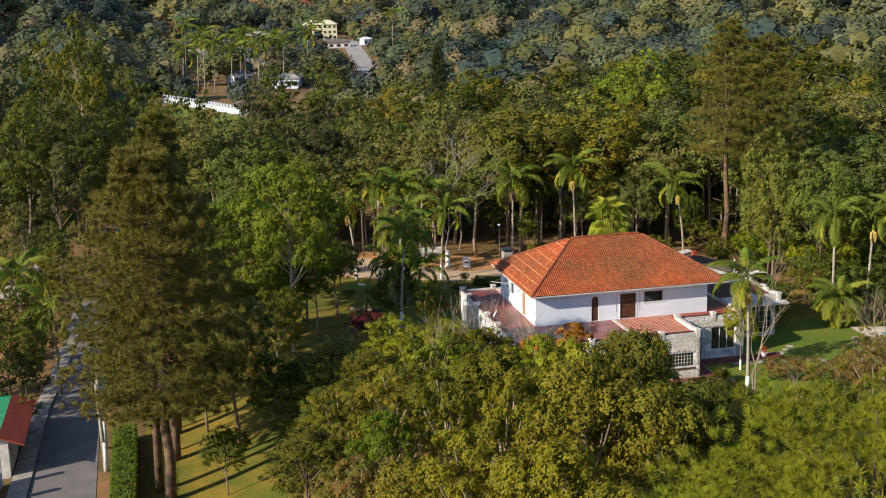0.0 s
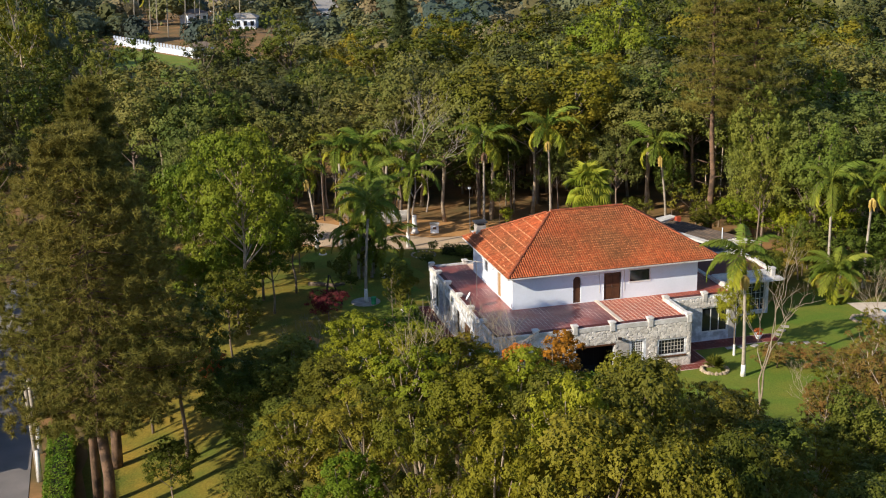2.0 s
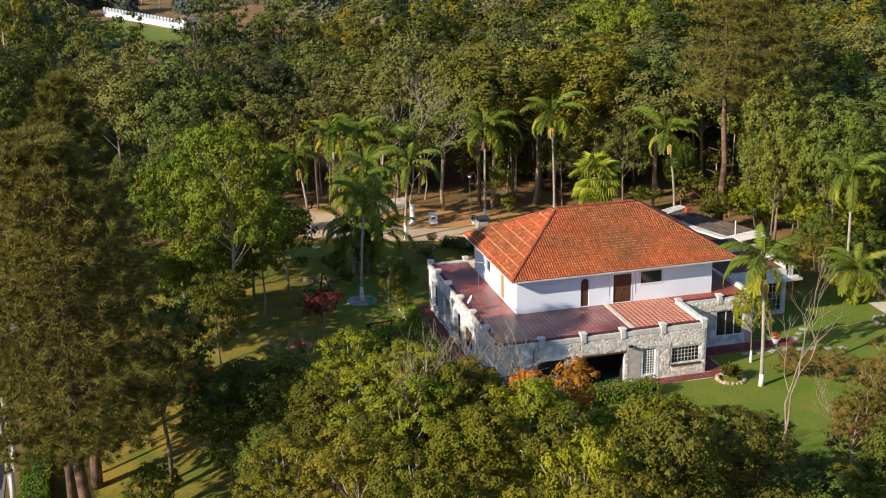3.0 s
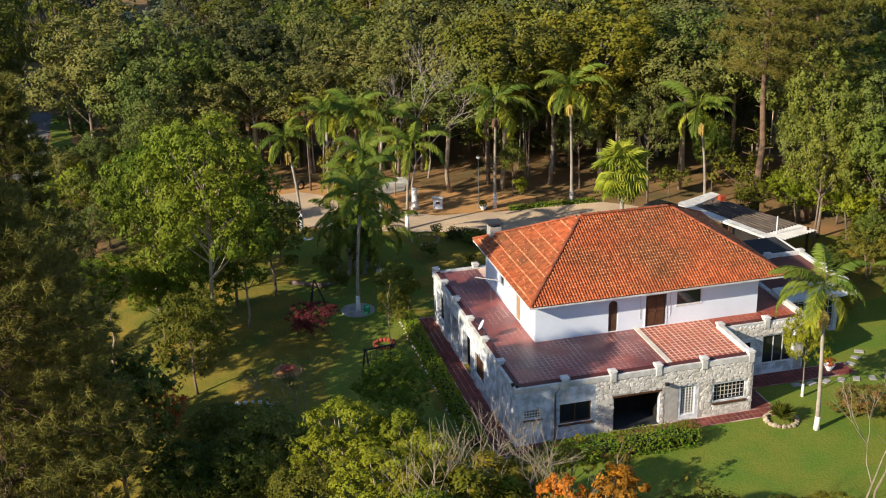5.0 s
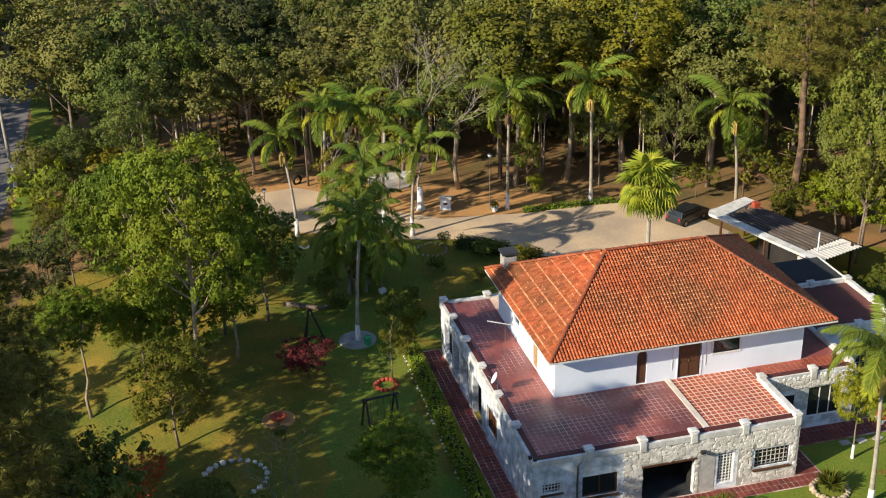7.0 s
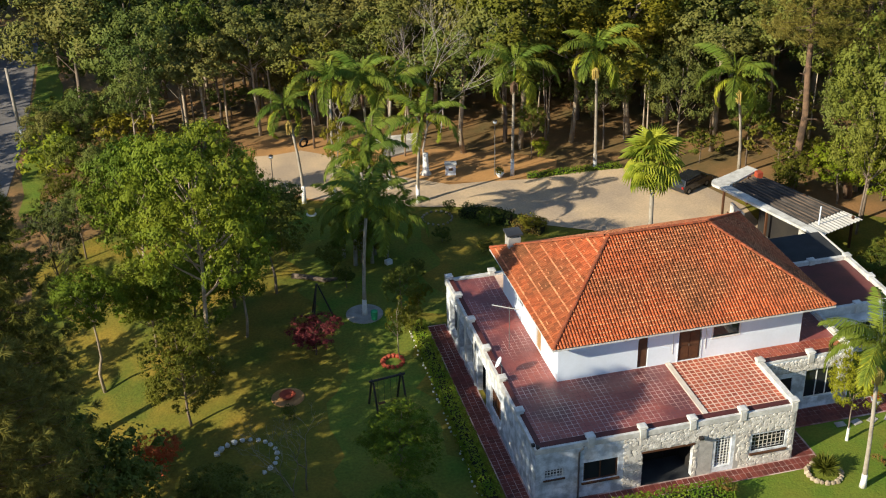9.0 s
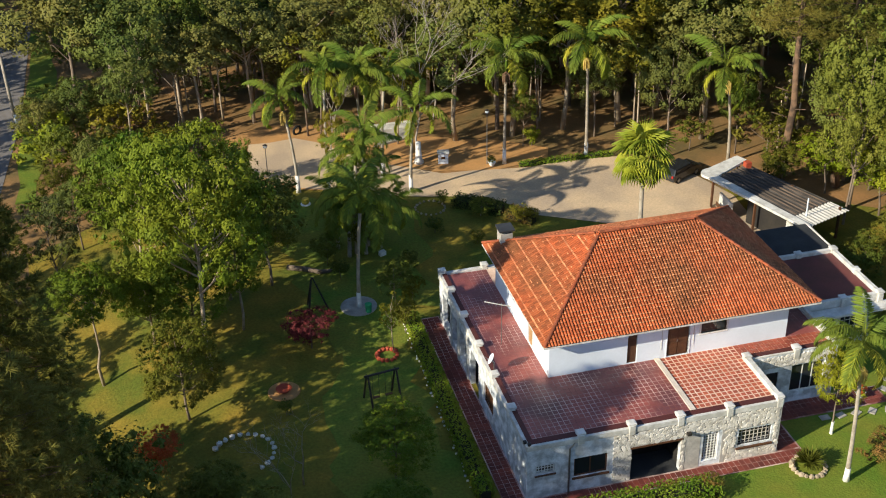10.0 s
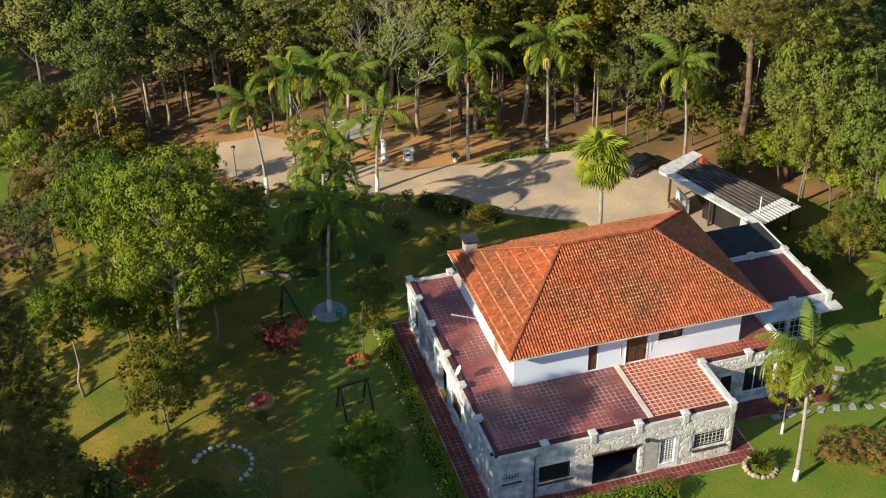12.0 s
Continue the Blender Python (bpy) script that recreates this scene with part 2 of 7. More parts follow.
LEAF_DARK_HEDGE = foliage("dark_hedge_leaves", (0.05, 0.075, 0.018), (0.08, 0.095, 0.02), world_scale=0.9)
HEDGE = foliage("hedge_leaves", (0.1, 0.185, 0.015), (0.16, 0.21, 0.019), world_scale=0.9)

GLASS = bpy.data.materials.new("window_glass")
GLASS.use_nodes = True
_g = GLASS.node_tree.nodes["Principled BSDF"]
_g.inputs["Base Color"].default_value = (0.02, 0.024, 0.028, 1)
_g.inputs["Roughness"].default_value = 0.06


# ---- building helpers ----
def thing(name, label, category, group="", at=(0, 0, 0), turn=0.0, kind=""):
    ob = new(name)
    ob.empty_display_size = 0.3
    ob.matrix_basis = pose(*at, 0, 0, turn)
    return tagged(ob, label, category, group, kind)


def part(name, bm, mat, parent=None, label="", kind="", smooth=False):
    me = bpy.data.meshes.new(name)
    bm.to_mesh(me)
    bm.free()
    me.materials.append(mat)
    if smooth:
        me.polygons.foreach_set("use_smooth", [True] * len(me.polygons))
    ob = new(name, me)
    ob.parent = parent
    return tagged(ob, label, kind=kind)


def piece(name, me, parent, m, label=""):
    ob = new(name, me)
    ob.parent = parent
    ob.matrix_basis = m
    return tagged(ob, label)


def box(bm, x0, y0, z0, x1, y1, z1, bevel=0.0):
    vs = [bm.verts.new(c) for c in ((x0, y0, z0), (x1, y0, z0), (x1, y1, z0), (x0, y1, z0), (x0, y0, z1), (x1, y0, z1), (x1, y1, z1), (x0, y1, z1))]
    fs = [bm.faces.new([vs[i] for i in q]) for q in ((3, 2, 1, 0), (4, 5, 6, 7), (0, 1, 5, 4), (1, 2, 6, 5), (2, 3, 7, 6), (3, 0, 4, 7))]
    if bevel:
        edges = list({e for f in fs for e in f.edges})
        bmesh.ops.bevel(bm, geom=edges, offset=bevel, segments=1, affect='EDGES')
    return bm


def boxes(*all_boxes, bevel=0.0):
    bm = bmesh.new()
    for b in all_boxes:
        box(bm, *b, bevel=bevel)
    return bm


def tube(bm, points, radii, sides=6, cap=True):
    """A tapered tube through the points."""
    rings = []
    n = len(points)
    for i, p in enumerate(points):
        p = Vector(p)
        d = (Vector(points[min(i + 1, n - 1)]) - Vector(points[max(i - 1, 0)])).normalized()
        a = d.orthogonal().normalized() if abs(d.z) < 0.9 else Vector((1, 0, 0)).cross(d).normalized()
        b = d.cross(a)
        rings.append([bm.verts.new(p + radii[i] * (math.cos(t) * a + math.sin(t) * b)) for t in (2 * math.pi * k / sides for k in range(sides))])
    for r0, r1 in zip(rings, rings[1:]):
        for k in range(sides):
            bm.faces.new((r0[k], r0[(k + 1) % sides], r1[(k + 1) % sides], r1[k]))
    if cap:
        bm.faces.new(rings[0][::-1])
        bm.faces.new(rings[-1])
    return bm


def lathe(bm, profile, sides=16, center=(0, 0)):
    rings = []
    for r, z in profile:
        rings.append([bm.verts.new((center[0] + r * math.cos(2 * math.pi * k / sides), center[1] + r * math.sin(2 * math.pi * k / sides), z)) for k in range(sides)])
    for r0, r1 in zip(rings, rings[1:]):
        for k in range(sides):
            bm.faces.new((r0[k], r0[(k + 1) % sides], r1[(k + 1) % sides], r1[k]))
    bm.faces.new(rings[0][::-1])
    bm.faces.new(rings[-1])
    return bm


def slab(points, z0, z1):
    """A flat body over a plan outline given anticlockwise."""
    bm = bmesh.new()
    low = [bm.verts.new((x, y, z0)) for x, y in points]
    high = [bm.verts.new((x, y, z1)) for x, y in points]
    bm.faces.new(high)
    bm.faces.new(low[::-1])
    n = len(points)
    for i in range(n):
        bm.faces.new((low[i], low[(i + 1) % n], high[(i + 1) % n], high[i]))
    return bm


def wall_run(axis, at, thick, lo, hi, z0, z1, holes=()):
    """A wall along x or y with rectangular openings (lo, hi, z0, z1) that go through it."""
    us = sorted({lo, hi, *[h[0] for h in holes], *[h[1] for h in holes]})
    zs = sorted({z0, z1, *[h[2] for h in holes], *[h[3] for h in holes]})
    bm = bmesh.new()
    for ua, ub in zip(us, us[1:]):
        for za, zb in zip(zs, zs[1:]):
            um, zm = (ua + ub) / 2, (za + zb) / 2
            if any(h[0] < um < h[1] and h[2] < zm < h[3] for h in holes):
                continue
            if axis == "x":
                box(bm, ua, at, za, ub, at + thick, zb)
            else:
                box(bm, at, ua, za, at + thick, ub, zb)
    bmesh.ops.remove_doubles(bm, verts=bm.verts, dist=0.0005)
    return bm


def cards(name, verts, faces, mat, parent=None, label="", kind="", flat=True):
    """One mesh from arrays."""
    me = bpy.data.meshes.new(name)
    nv, nf, k = len(verts), len(faces), faces.shape[1]
    me.vertices.add(nv)
    me.vertices.foreach_set("co", np.ascontiguousarray(verts, np.float32).ravel())
    me.loops.add(nf * k)
    me.loops.foreach_set("vertex_index", np.ascontiguousarray(faces, np.int32).ravel())
    me.polygons.add(nf)
    me.polygons.foreach_set("loop_start", np.arange(0, nf * k, k, dtype=np.int32))
    me.update(calc_edges=True)
    if flat:
        me.polygons.foreach_set("use_smooth", np.zeros(nf, bool))
    me.materials.append(mat)
    ob = new(name, me)
    ob.parent = parent
    return tagged(ob, label, kind=kind)


def unit(v):
    return v / np.maximum(np.linalg.norm(v, axis=-1, keepdims=True), 1e-6)


def leaf_mesh(centres, facing, length, width, rng, along=None, plain=False):
    """Folded diamond leaves (or plain pointed ones) at the centres, which face about the given way. Returns verts and triangles."""
    n = len(centres)
    facing = unit(facing)
    if along is None:
        along = rng.normal(size=(n, 3))
    along = unit(along - (along * facing).sum(1, keepdims=True) * facing)
    side = np.cross(facing, along)
    ln = np.broadcast_to(np.asarray(length), (n,))[:, None] * rng.uniform(0.7, 1.25, (n, 1))
    wd = np.broadcast_to(np.asarray(width), (n,))[:, None] * rng.uniform(0.7, 1.25, (n, 1))
    a = centres - along * ln / 2
    c = centres + along * ln / 2
    if plain:
        verts = np.stack([a - side * wd / 2, a + side * wd / 2, c], 1).reshape(-1, 3)
        return verts, np.arange(n * 3).reshape(-1, 3)
    b = centres + side * wd / 2 + facing * wd * 0.18
    d = centres - side * wd / 2 + facing * wd * 0.18
    verts = np.stack([a, b, c, d], 1).reshape(-1, 3)
    i = np.arange(n)[:, None] * 4
    faces = np.concatenate([i + np.array([[0, 1, 2]]), i + np.array([[0, 2, 3]])], 1).reshape(-1, 3)
    return verts, faces


def join(meshes):
    vs, fs, k = [], [], 0
    for v, f in meshes:
        vs.append(v)
        fs.append(f + k)
        k += len(v)
    return np.concatenate(vs), np.concatenate(fs)


def ball(cuts):
    bm = bmesh.new()
    bmesh.ops.create_icosphere(bm, subdivisions=cuts, radius=1)
    v, f = np.array([p.co[:] for p in bm.verts]), np.array([[q.index for q in p.verts] for p in bm.faces])
    bm.free()
    return v, f


CORE_ROUND = ball(1)
CORE_V8 = np.array([(1, 0, 0), (0, 1, 0), (-1, 0, 0), (0, -1, 0), (0, 0, 1), (0, 0, -1)], float)
CORE_F8 = np.array([(0, 1, 4), (1, 2, 4), (2, 3, 4), (3, 0, 4), (1, 0, 5), (2, 1, 5), (3, 2, 5), (0, 3, 5)])


def clump_leaves(centres, radii, per, length, width, rng, flat=0.75, scatter=0.24, core=0.45, out=None, inner=0.74, rounded=False):
    """Leaves on the outsides of clumps, thickest above."""
    n = len(centres)
    d = unit(rng.normal(size=(n, per, 3)) + (np.array([0, 0, 0.35]) if out is None else out[:, None] * 0.6))
    r = radii[:, None, None] * rng.uniform(inner, 1.1, (n, per, 1))
    p = centres[:, None] + d * r * np.array([1, 1, flat])
    facing = (d if out is None else d * 0.5 + out[:, None] * 0.85) + rng.normal(size=(n, per, 3)) * scatter + np.array([0, 0, 0.25])
    leaves = leaf_mesh(p.reshape(-1, 3), facing.reshape(-1, 3), length, width, rng, plain=True)
    if not core:
        return leaves
    # the inner leaf mass of each clump, uneven and smaller than its spray of leaves
    cv, cf = CORE_ROUND if rounded else (CORE_V8, CORE_F8)
    body = cv[None] * rng.uniform(0.85 if rounded else 0.75, 1.12, (n, len(cv), 1)) * (radii * core)[:, None, None] * np.array([1, 1, flat]) + centres[:, None]
    faces = (np.arange(n)[:, None, None] * len(cv) + cf[None]).reshape(-1, 3)
    return join([leaves, (body.reshape(-1, 3), faces)])


def smooth(a, b, v):
    t = np.clip((v - a) / (b - a), 0, 1)
    return t * t * (3 - 2 * t)


def ground_z(x, y):
    """The lie of the land: level round the house, lower along the street, hills beyond the valley."""
    x, y = np.asarray(x, float), np.asarray(y, float)
    dip = -2.3 * smooth(-12, -29, x) * (1 - smooth(18, 48, y))
    far = np.hypot(x + 20, y + 60)
    rise = 74 * smooth(600, 1000, far) * (0.75 + 0.25 * np.sin(x / 130 + 1) * np.cos(y / 170))
    right = 16 * smooth(90, 330, far) * smooth(20, 200, x - 0.14 * y)
    left = 34 * smooth(330, 560, far) * smooth(-40, -190, x - 0.05 * y)
    swell = (np.sin(x / 37 + 2) * np.cos(y / 45)) * 1.6 * smooth(90, 200, far)
    return dip + rise + right + left + swell


# ---- ground, road, driveway ----
def make_ground():
    steps = np.concatenate([[0], np.cumsum(2.5 * 1.0 ** np.arange(40)), 100 + np.cumsum(4 * 1.085 ** np.arange(56))])
    axis = np.concatenate([-steps[:0:-1], steps])
    gx, gy = np.meshgrid(axis, axis, indexing="ij")
    v = np.stack([gx.ravel(), gy.ravel(), ground_z(gx, gy).ravel()], 1)
    n = len(axis)
    i = (np.arange(n - 1)[:, None] * n + np.arange(n - 1)[None]).ravel()
    return cards("ground", v, np.stack([i, i + n, i + n + 1, i + 1], 1), SOIL, None, "brown leaf-littered soil that reaches to the hills", "structure", flat=False)


tagged(make_ground(), category="ground")


def drape(name, outline, lift, mat, label, category, step=1.2):
    """A thin sheet over the ground inside a plan outline."""
    xs, ys = [p[0] for p in outline], [p[1] for p in outline]
    bm = bmesh.new()
    vs = [bm.verts.new((x, y, 0)) for x, y in outline]
    face = bm.faces.new(vs)
    if face.normal.z < 0:
        face.normal_flip()
    for k in range(int((max(xs) - min(xs)) / step) + 1):
        bmesh.ops.bisect_plane(bm, geom=bm.verts[:] + bm.edges[:] + bm.faces[:], plane_co=(min(xs) + k * step, 0, 0), plane_no=(1, 0, 0))
    for k in range(int((max(ys) - min(ys)) / step) + 1):
        bmesh.ops.bisect_plane(bm, geom=bm.verts[:] + bm.edges[:] + bm.faces[:], plane_co=(0, min(ys) + k * step, 0), plane_no=(0, 1, 0))
    bm.normal_update()
    for f in bm.faces:
        if f.normal.z < 0:
            f.normal_flip()
    for v in bm.verts:
        v.co.z = float(ground_z(v.co.x, v.co.y)) + lift
    return tagged(part(name, bm, mat, None, label, "structure"), category=category)


def wavy(points, amount, seed, per=3.0):
    """An outline with uneven, worn edges."""
    rng = random.Random(seed)
    out = []
    for (x0, y0), (x1, y1) in zip(points, points[1:] + points[:1]):
        n = max(1, int(math.hypot(x1 - x0, y1 - y0) / per))
        for k in range(n):
            j = amount if k else amount * 0.3
            out.append((x0 + (x1 - x0) * k / n + rng.uniform(-j, j), y0 + (y1 - y0) * k / n + rng.uniform(-j, j)))
    return out


drape("lawn", wavy([(-28.5, -40), (-6, -40), (30, -34), (44, -10), (44, 16), (36, 24), (27, 30), (10, 36), (-6, 40), (-14, 44), (-27, 36)], 0.5, 1), 0.02, LAWN,
      "dry yellow-green lawn under the garden trees", "lawn", 2.0)
drape("front_lawn", wavy([(0.5, -14), (30, -14), (37, 2), (33, 13), (20, 8), (16, 3.5), (15.4, -0.9), (0.5, -1.0)], 0.2, 2), 0.034, LAWN_GREEN,
      "mown green lawn in front of the house", "lawn", 1.5)
drape("garden_lawn", wavy([(-9.5, -3), (-2.6, -3), (-2.6, 19.5), (1, 21), (1, 35), (-5, 38.5), (-9, 36), (-7.5, 20)], 1.1, 7, 1.3), 0.03, LAWN_SHADE,
      "green lawn in the shade of the garden trees", "lawn", 2.0)
drape("driveway", wavy([(-9.6, 44.0), (-6, 40.2), (-1, 37.6), (2.6, 36.0), (8, 34.4), (10.4, 30.6), (13.6, 28.8), (16.5, 27), (18, 19), (26, 19), (26.5, 29), (24.2, 34.8), (20.5, 38.2),
      (17.2, 38.6), (10.8, 38.6), (5.6, 39.4), (1.5, 42.4), (-2.0, 46.5), (-5, 49.5), (-9, 49.5)], 0.25, 3, 2.0), 0.064, GRAVEL,
      "pale sandy gravel driveway with a turning place", "driveway", 1.5)
# East part, behind the drive, imitates sunlit soil by its brighter colour.
drape("dirt_yard", wavy([(-16, 43.5), (-7, 40.6), (-1.5, 38.1), (0.5, 39.6), (4.0, 39.9), (8.5, 38.9), (14.5, 39.0), (15.5, 41.5), (11.0, 44.5), (6.5, 46.5), (1.0, 48.5), (-5, 53), (-12, 52)], 0.5, 9, 2.0), 0.055, DIRT,
      "trodden reddish dirt at the driveway's end, sun painted into its east part", "dirt yard", 1.5)
drape("street", [(-36, -60), (-31.2, -60), (-31.2, -8), (-31.6, 14), (-29.8, 40), (-28.2, 60), (-28, 90), (-31.6, 90), (-32.0, 60), (-33.7, 40), (-35.6, 14), (-35.8, -8)], 0.03, ASPHALT,
      "grey asphalt street beside the garden", "street", 4.0)
drape("street_verge", wavy([(-28.1, 44), (-26.6, 44), (-25.4, 60), (-25.4, 88), (-27.9, 88), (-28.1, 60)], 0.3, 21), 0.03, LAWN_GREEN, "green grass verge beside the street", "verge", 3.0)
drape("street_pavement", [(-37.4, -60), (-36.05, -60), (-35.85, -8), (-35.65, 14), (-33.6, 40), (-34.8, 40), (-36.9, 14), (-37.2, -8)], 0.14, CONCRETE,
      "narrow grey concrete pavement along the street", "pavement", 4.0)

drape("pool_paving", [(33.0, 8.6), (32.8, 3.0), (39.5, 1.0), (41.0, 6.5)], 0.06, CONCRETE_PALE, "pale paving round the swimming pool", "paving", 2.0)
drape("pool_water", [(34.6, 6.2), (34.4, 3.6), (38.6, 2.3), (39.4, 5.2)], 0.075, POOL, "turquoise water of the swimming pool", "water", 2.0)

# red tile path round the house
path_mesh = part("garden_path", boxes((-1.25, -1.05, 0.0, 0.0, 18.9, 0.05), (0.0, -1.05, 0.0, 16.3, 0.0, 0.05), (14.8, 0.0, 0.0, 16.3, 4.0, 0.05), (16.3, 2.4, 0.0, 23.5, 4.0, 0.05)), GROUT_WORN, None,
                 "red tiled path with pale joints round the house", "structure")
tagged(path_mesh, category="path")


# ---- the house ----
house = thing("house", "white house with red clay tile roof on a stone ground floor", "house")
TERR = 3.6
H0, EAVE, RIDGE_Z = 5.68, 6.29, 9.44
RX0, RX1, RY0, RY1 = 2.51, 19.43, 4.85, 16.98
RA, RB, RYM = 7.9, 14.03, 10.9
X0, X1, Y1 = 3.1, 17.95, 16.1

# ground floor walls
part("front_wall", wall_run("x", 0, 0.3, 0, 14.8, 0, 3.62, [(0.5, 1.54, 1.6, 2.2), (2.65, 4.58, 1.0, 2.28), (5.95, 8.85, 0, 2.2), (10.17, 11.09, 0.38, 2.28), (12.3, 14.3, 1.0, 2.1)]), WHITE_STONE, house,
     "whitewashed stone ground-floor wall")
part("side_wall", wall_run("y", 0, 0.3, 0.3, 18.5, 0, 3.62, [(6.3, 8.2, 0.8, 2.3), (9.3, 11.0, 0, 2.6), (12.2, 13.4, 0.5, 2.6), (14.0, 15.2, 0.5, 2.6), (15.6, 17.6, 0.5, 2.6)]), WHITE_STONE, house,
     "whitewashed stone side wall with open bays")
part("wing_wall", wall_run("x", 4.0, 0.3, 14.8, 20.5, 0, 3.62, [(15.0, 15.9, 0.9, 2.5), (16.0, 16.8, 0.05, 2.4), (17.6, 19.8, 0.7, 2.7)]), WHITE_STONE, house, "stone wall of the recessed wing")
part("return_wall", boxes((14.5, 0.3, 0, 14.8, 4.0, 3.62)), WHITE_STONE, house)
part("rear_wall", boxes((0.3, 18.2, 0, 20.5, 18.5, 3.62), (20.2, 4.3, 0, 20.5, 18.2, 3.62)), WHITE_STONE, house)
# The colour here carries the darkness of the unlit rooms.
part("inner_wall", boxes((0.3, 3.4, 0, 14.5, 3.5, 3.5), (3.4, 3.5, 0, 3.5, 18.2, 3.5), (14.8, 6.6, 0, 20.2, 6.7, 3.5)), UNLIT, house, "inner wall behind the openings, near-black for unlit rooms")

# terrace slab and its kerbs
part("terrace_slab", slab([(0.3, 0.3), (14.5, 0.3), (14.5, 4.3), (20.2, 4.3), (20.2, 18.2), (0.3, 18.2)], 3.42, TERR - 0.03), GROUT, house, "pale mortar bed of the terrace")
part("parapet", boxes((0, 0, 3.62, 14.8, 0.3, 3.69), (0, 0.3, 3.62, 0.3, 18.5, 3.69), (0.3, 18.2, 3.62, 20.5, 18.5, 3.69), (14.5, 0.3, 3.62, 14.8, 4.0, 3.69), (14.5, 4.0, 3.62, 20.5, 4.3, 3.69), (20.2, 4.3, 3.62, 20.5, 18.2, 3.69)),
     WHITE_STAINED, house, "stained white parapet")
part("kerb_band", boxes((0.12, 0.12, 3.56, 14.49, 0.5, 3.72), (0.12, 0.5, 3.56, 0.4, 18.19, 3.72), (14.81, 4.12, 3.56, 20.19, 4.46, 3.72)), material("dark_red_kerb", (0.10, 0.028, 0.024), 0.6), house, "dark red kerb along the parapet")
part("fascia_band", boxes((-0.04, -0.06, 3.38, 14.84, -0.003, 3.69), (-0.06, -0.003, 3.38, -0.003, 18.5, 3.69), (14.803, 0.0, 3.38, 14.86, 3.99, 3.69)), WHITE_STAINED, house, "stained white band under the terrace edge")
part("white_strip", boxes((9.55, 0.52, 3.585, 9.85, 5.66, 3.66)), CONCRETE_PALE, house, "pale kerb across the terrace")
part("terrace_kerb", boxes((14.495, 0.31, 3.692, 14.8, 4.0, 3.86)), WHITE_STAINED, house)

pillar_mesh = bpy.data.meshes.new("pillar")
_bm = boxes((-0.18, -0.24, 0, 0.18, 0.18, 0.66), bevel=0.02)
lathe(_bm, [(0.28, 0.60), (0.33, 0.63), (0.33, 0.71), (0.2, 0.74)], 4)
bmesh.ops.rotate(_bm, verts=[v for v in _bm.verts if v.co.z > 0.7 or (v.co.z > 0.61 and (abs(v.co.x) < 0.01 or abs(v.co.y) < 0.01))], cent=(0, 0, 0), matrix=Matrix.Rotation(radians(45), 3, 'Z'))
_bm.to_mesh(pillar_mesh)
_bm.free()
pillar_mesh.materials.append(WHITE_STAINED)
for x, y in ((2.99, 0.13), (5.88, 0.13), (8.7, 0.13), (11.6, 0.13), (14.6, 0.15), (0.15, 3.3), (0.15, 6.5), (0.15, 9.7), (0.15, 13.0), (0.15, 16.0), (0.15, 18.35), (3.0, 18.35), (14.65, 4.15), (17.8, 4.15)):
    piece("pillar", pillar_mesh, house, pose(x, y, 3.26, 0, 0, 0 if y < 1 or 4 < y < 4.3 or y == 8.2 else -90 if x < 1 else 90 if x > 25 else 180))

# stone piers and openings of the ground floor
for y in (11.6, 13.7, 15.4):
    part("pier", boxes((-0.08, y - 0.16, 0, 0.0, y + 0.16, 3.4), bevel=0.02), WHITE_STAINED, house)
# Depth of the side bays painted near-black in place of shade.
part("side_bay_back", boxes((3.3, 5.5, 0.1, 3.39, 18, 3.3)), UNLIT, house)
# Floor coloured black so that the rooms look unlit.
part("ground_floor", boxes((0.3, 0.3, 0.0, 14.5, 18.2, 0.06), (14.5, 4.3, 0.0, 20.2, 18.2, 0.06)), FELT_AND_UNLIT, house, "ground floor coloured black for the unlit rooms")


def grille(name, x0, x1, y, z0, z1, nx, nz, mat, parent, bar=0.03, rim=None):
    fr = part(name, boxes((x0, y, z0, x0 + 0.06, y + 0.06, z1), (x1 - 0.06, y, z0, x1, y + 0.06, z1), (x0 + 0.06, y, z0, x1 - 0.06, y + 0.06, z0 + 0.06), (x0 + 0.06, y, z1 - 0.06, x1 - 0.06, y + 0.06, z1)), rim or mat, parent)
    for k in range(1, nx):
        xx = x0 + (x1 - x0) * k / nx
        part("bar", boxes((xx - bar / 2, y + 0.01, z0 + 0.06, xx + bar / 2, y + 0.05, z1 - 0.06)), mat, fr)
    for k in range(1, nz):
        zz = z0 + (z1 - z0) * k / nz
        part("bar", boxes((x0 + 0.06, y + 0.015, zz - bar / 2, x1 - 0.06, y + 0.045, zz + bar / 2)), mat, fr)
    return fr


WHITE_IRON = material("white_painted_iron", (0.75, 0.74, 0.72), 0.5, (0.66, 0.65, 0.62), 3, 12)
for name, x0, x1, z0, z1, nx, nz, mat in (("vent_grille", 0.5, 1.54, 1.6, 2.2, 6, 3, WHITE_IRON), ("grille_gate", 10.17, 11.09, 0.38, 2.28, 5, 10, WHITE_IRON), ("window_grille", 12.3, 14.3, 1.0, 2.1, 8, 4, SHEET_PALE)):
    grille(name, x0, x1, 0.1 if name == "window_grille" else 0.08, z0, z1, nx, nz, mat, house, 0.028 if name == "window_grille" else 0.045, IRON if name == "window_grille" else None)
    part("pane", boxes((x0, 0.27, z0, x1, 0.29, z1)), GLASS, house)
w = part("window", boxes((2.65, 0.1, 1.0, 2.73, 0.2, 2.28), (4.5, 0.1, 1.0, 4.58, 0.2, 2.28), (2.73, 0.1, 1.0, 4.5, 0.2, 1.08), (2.73, 0.1, 2.2, 4.5, 0.2, 2.28), (3.58, 0.1, 1.08, 3.65, 0.2, 2.2)), WOOD, house, "dark wooden window frame")
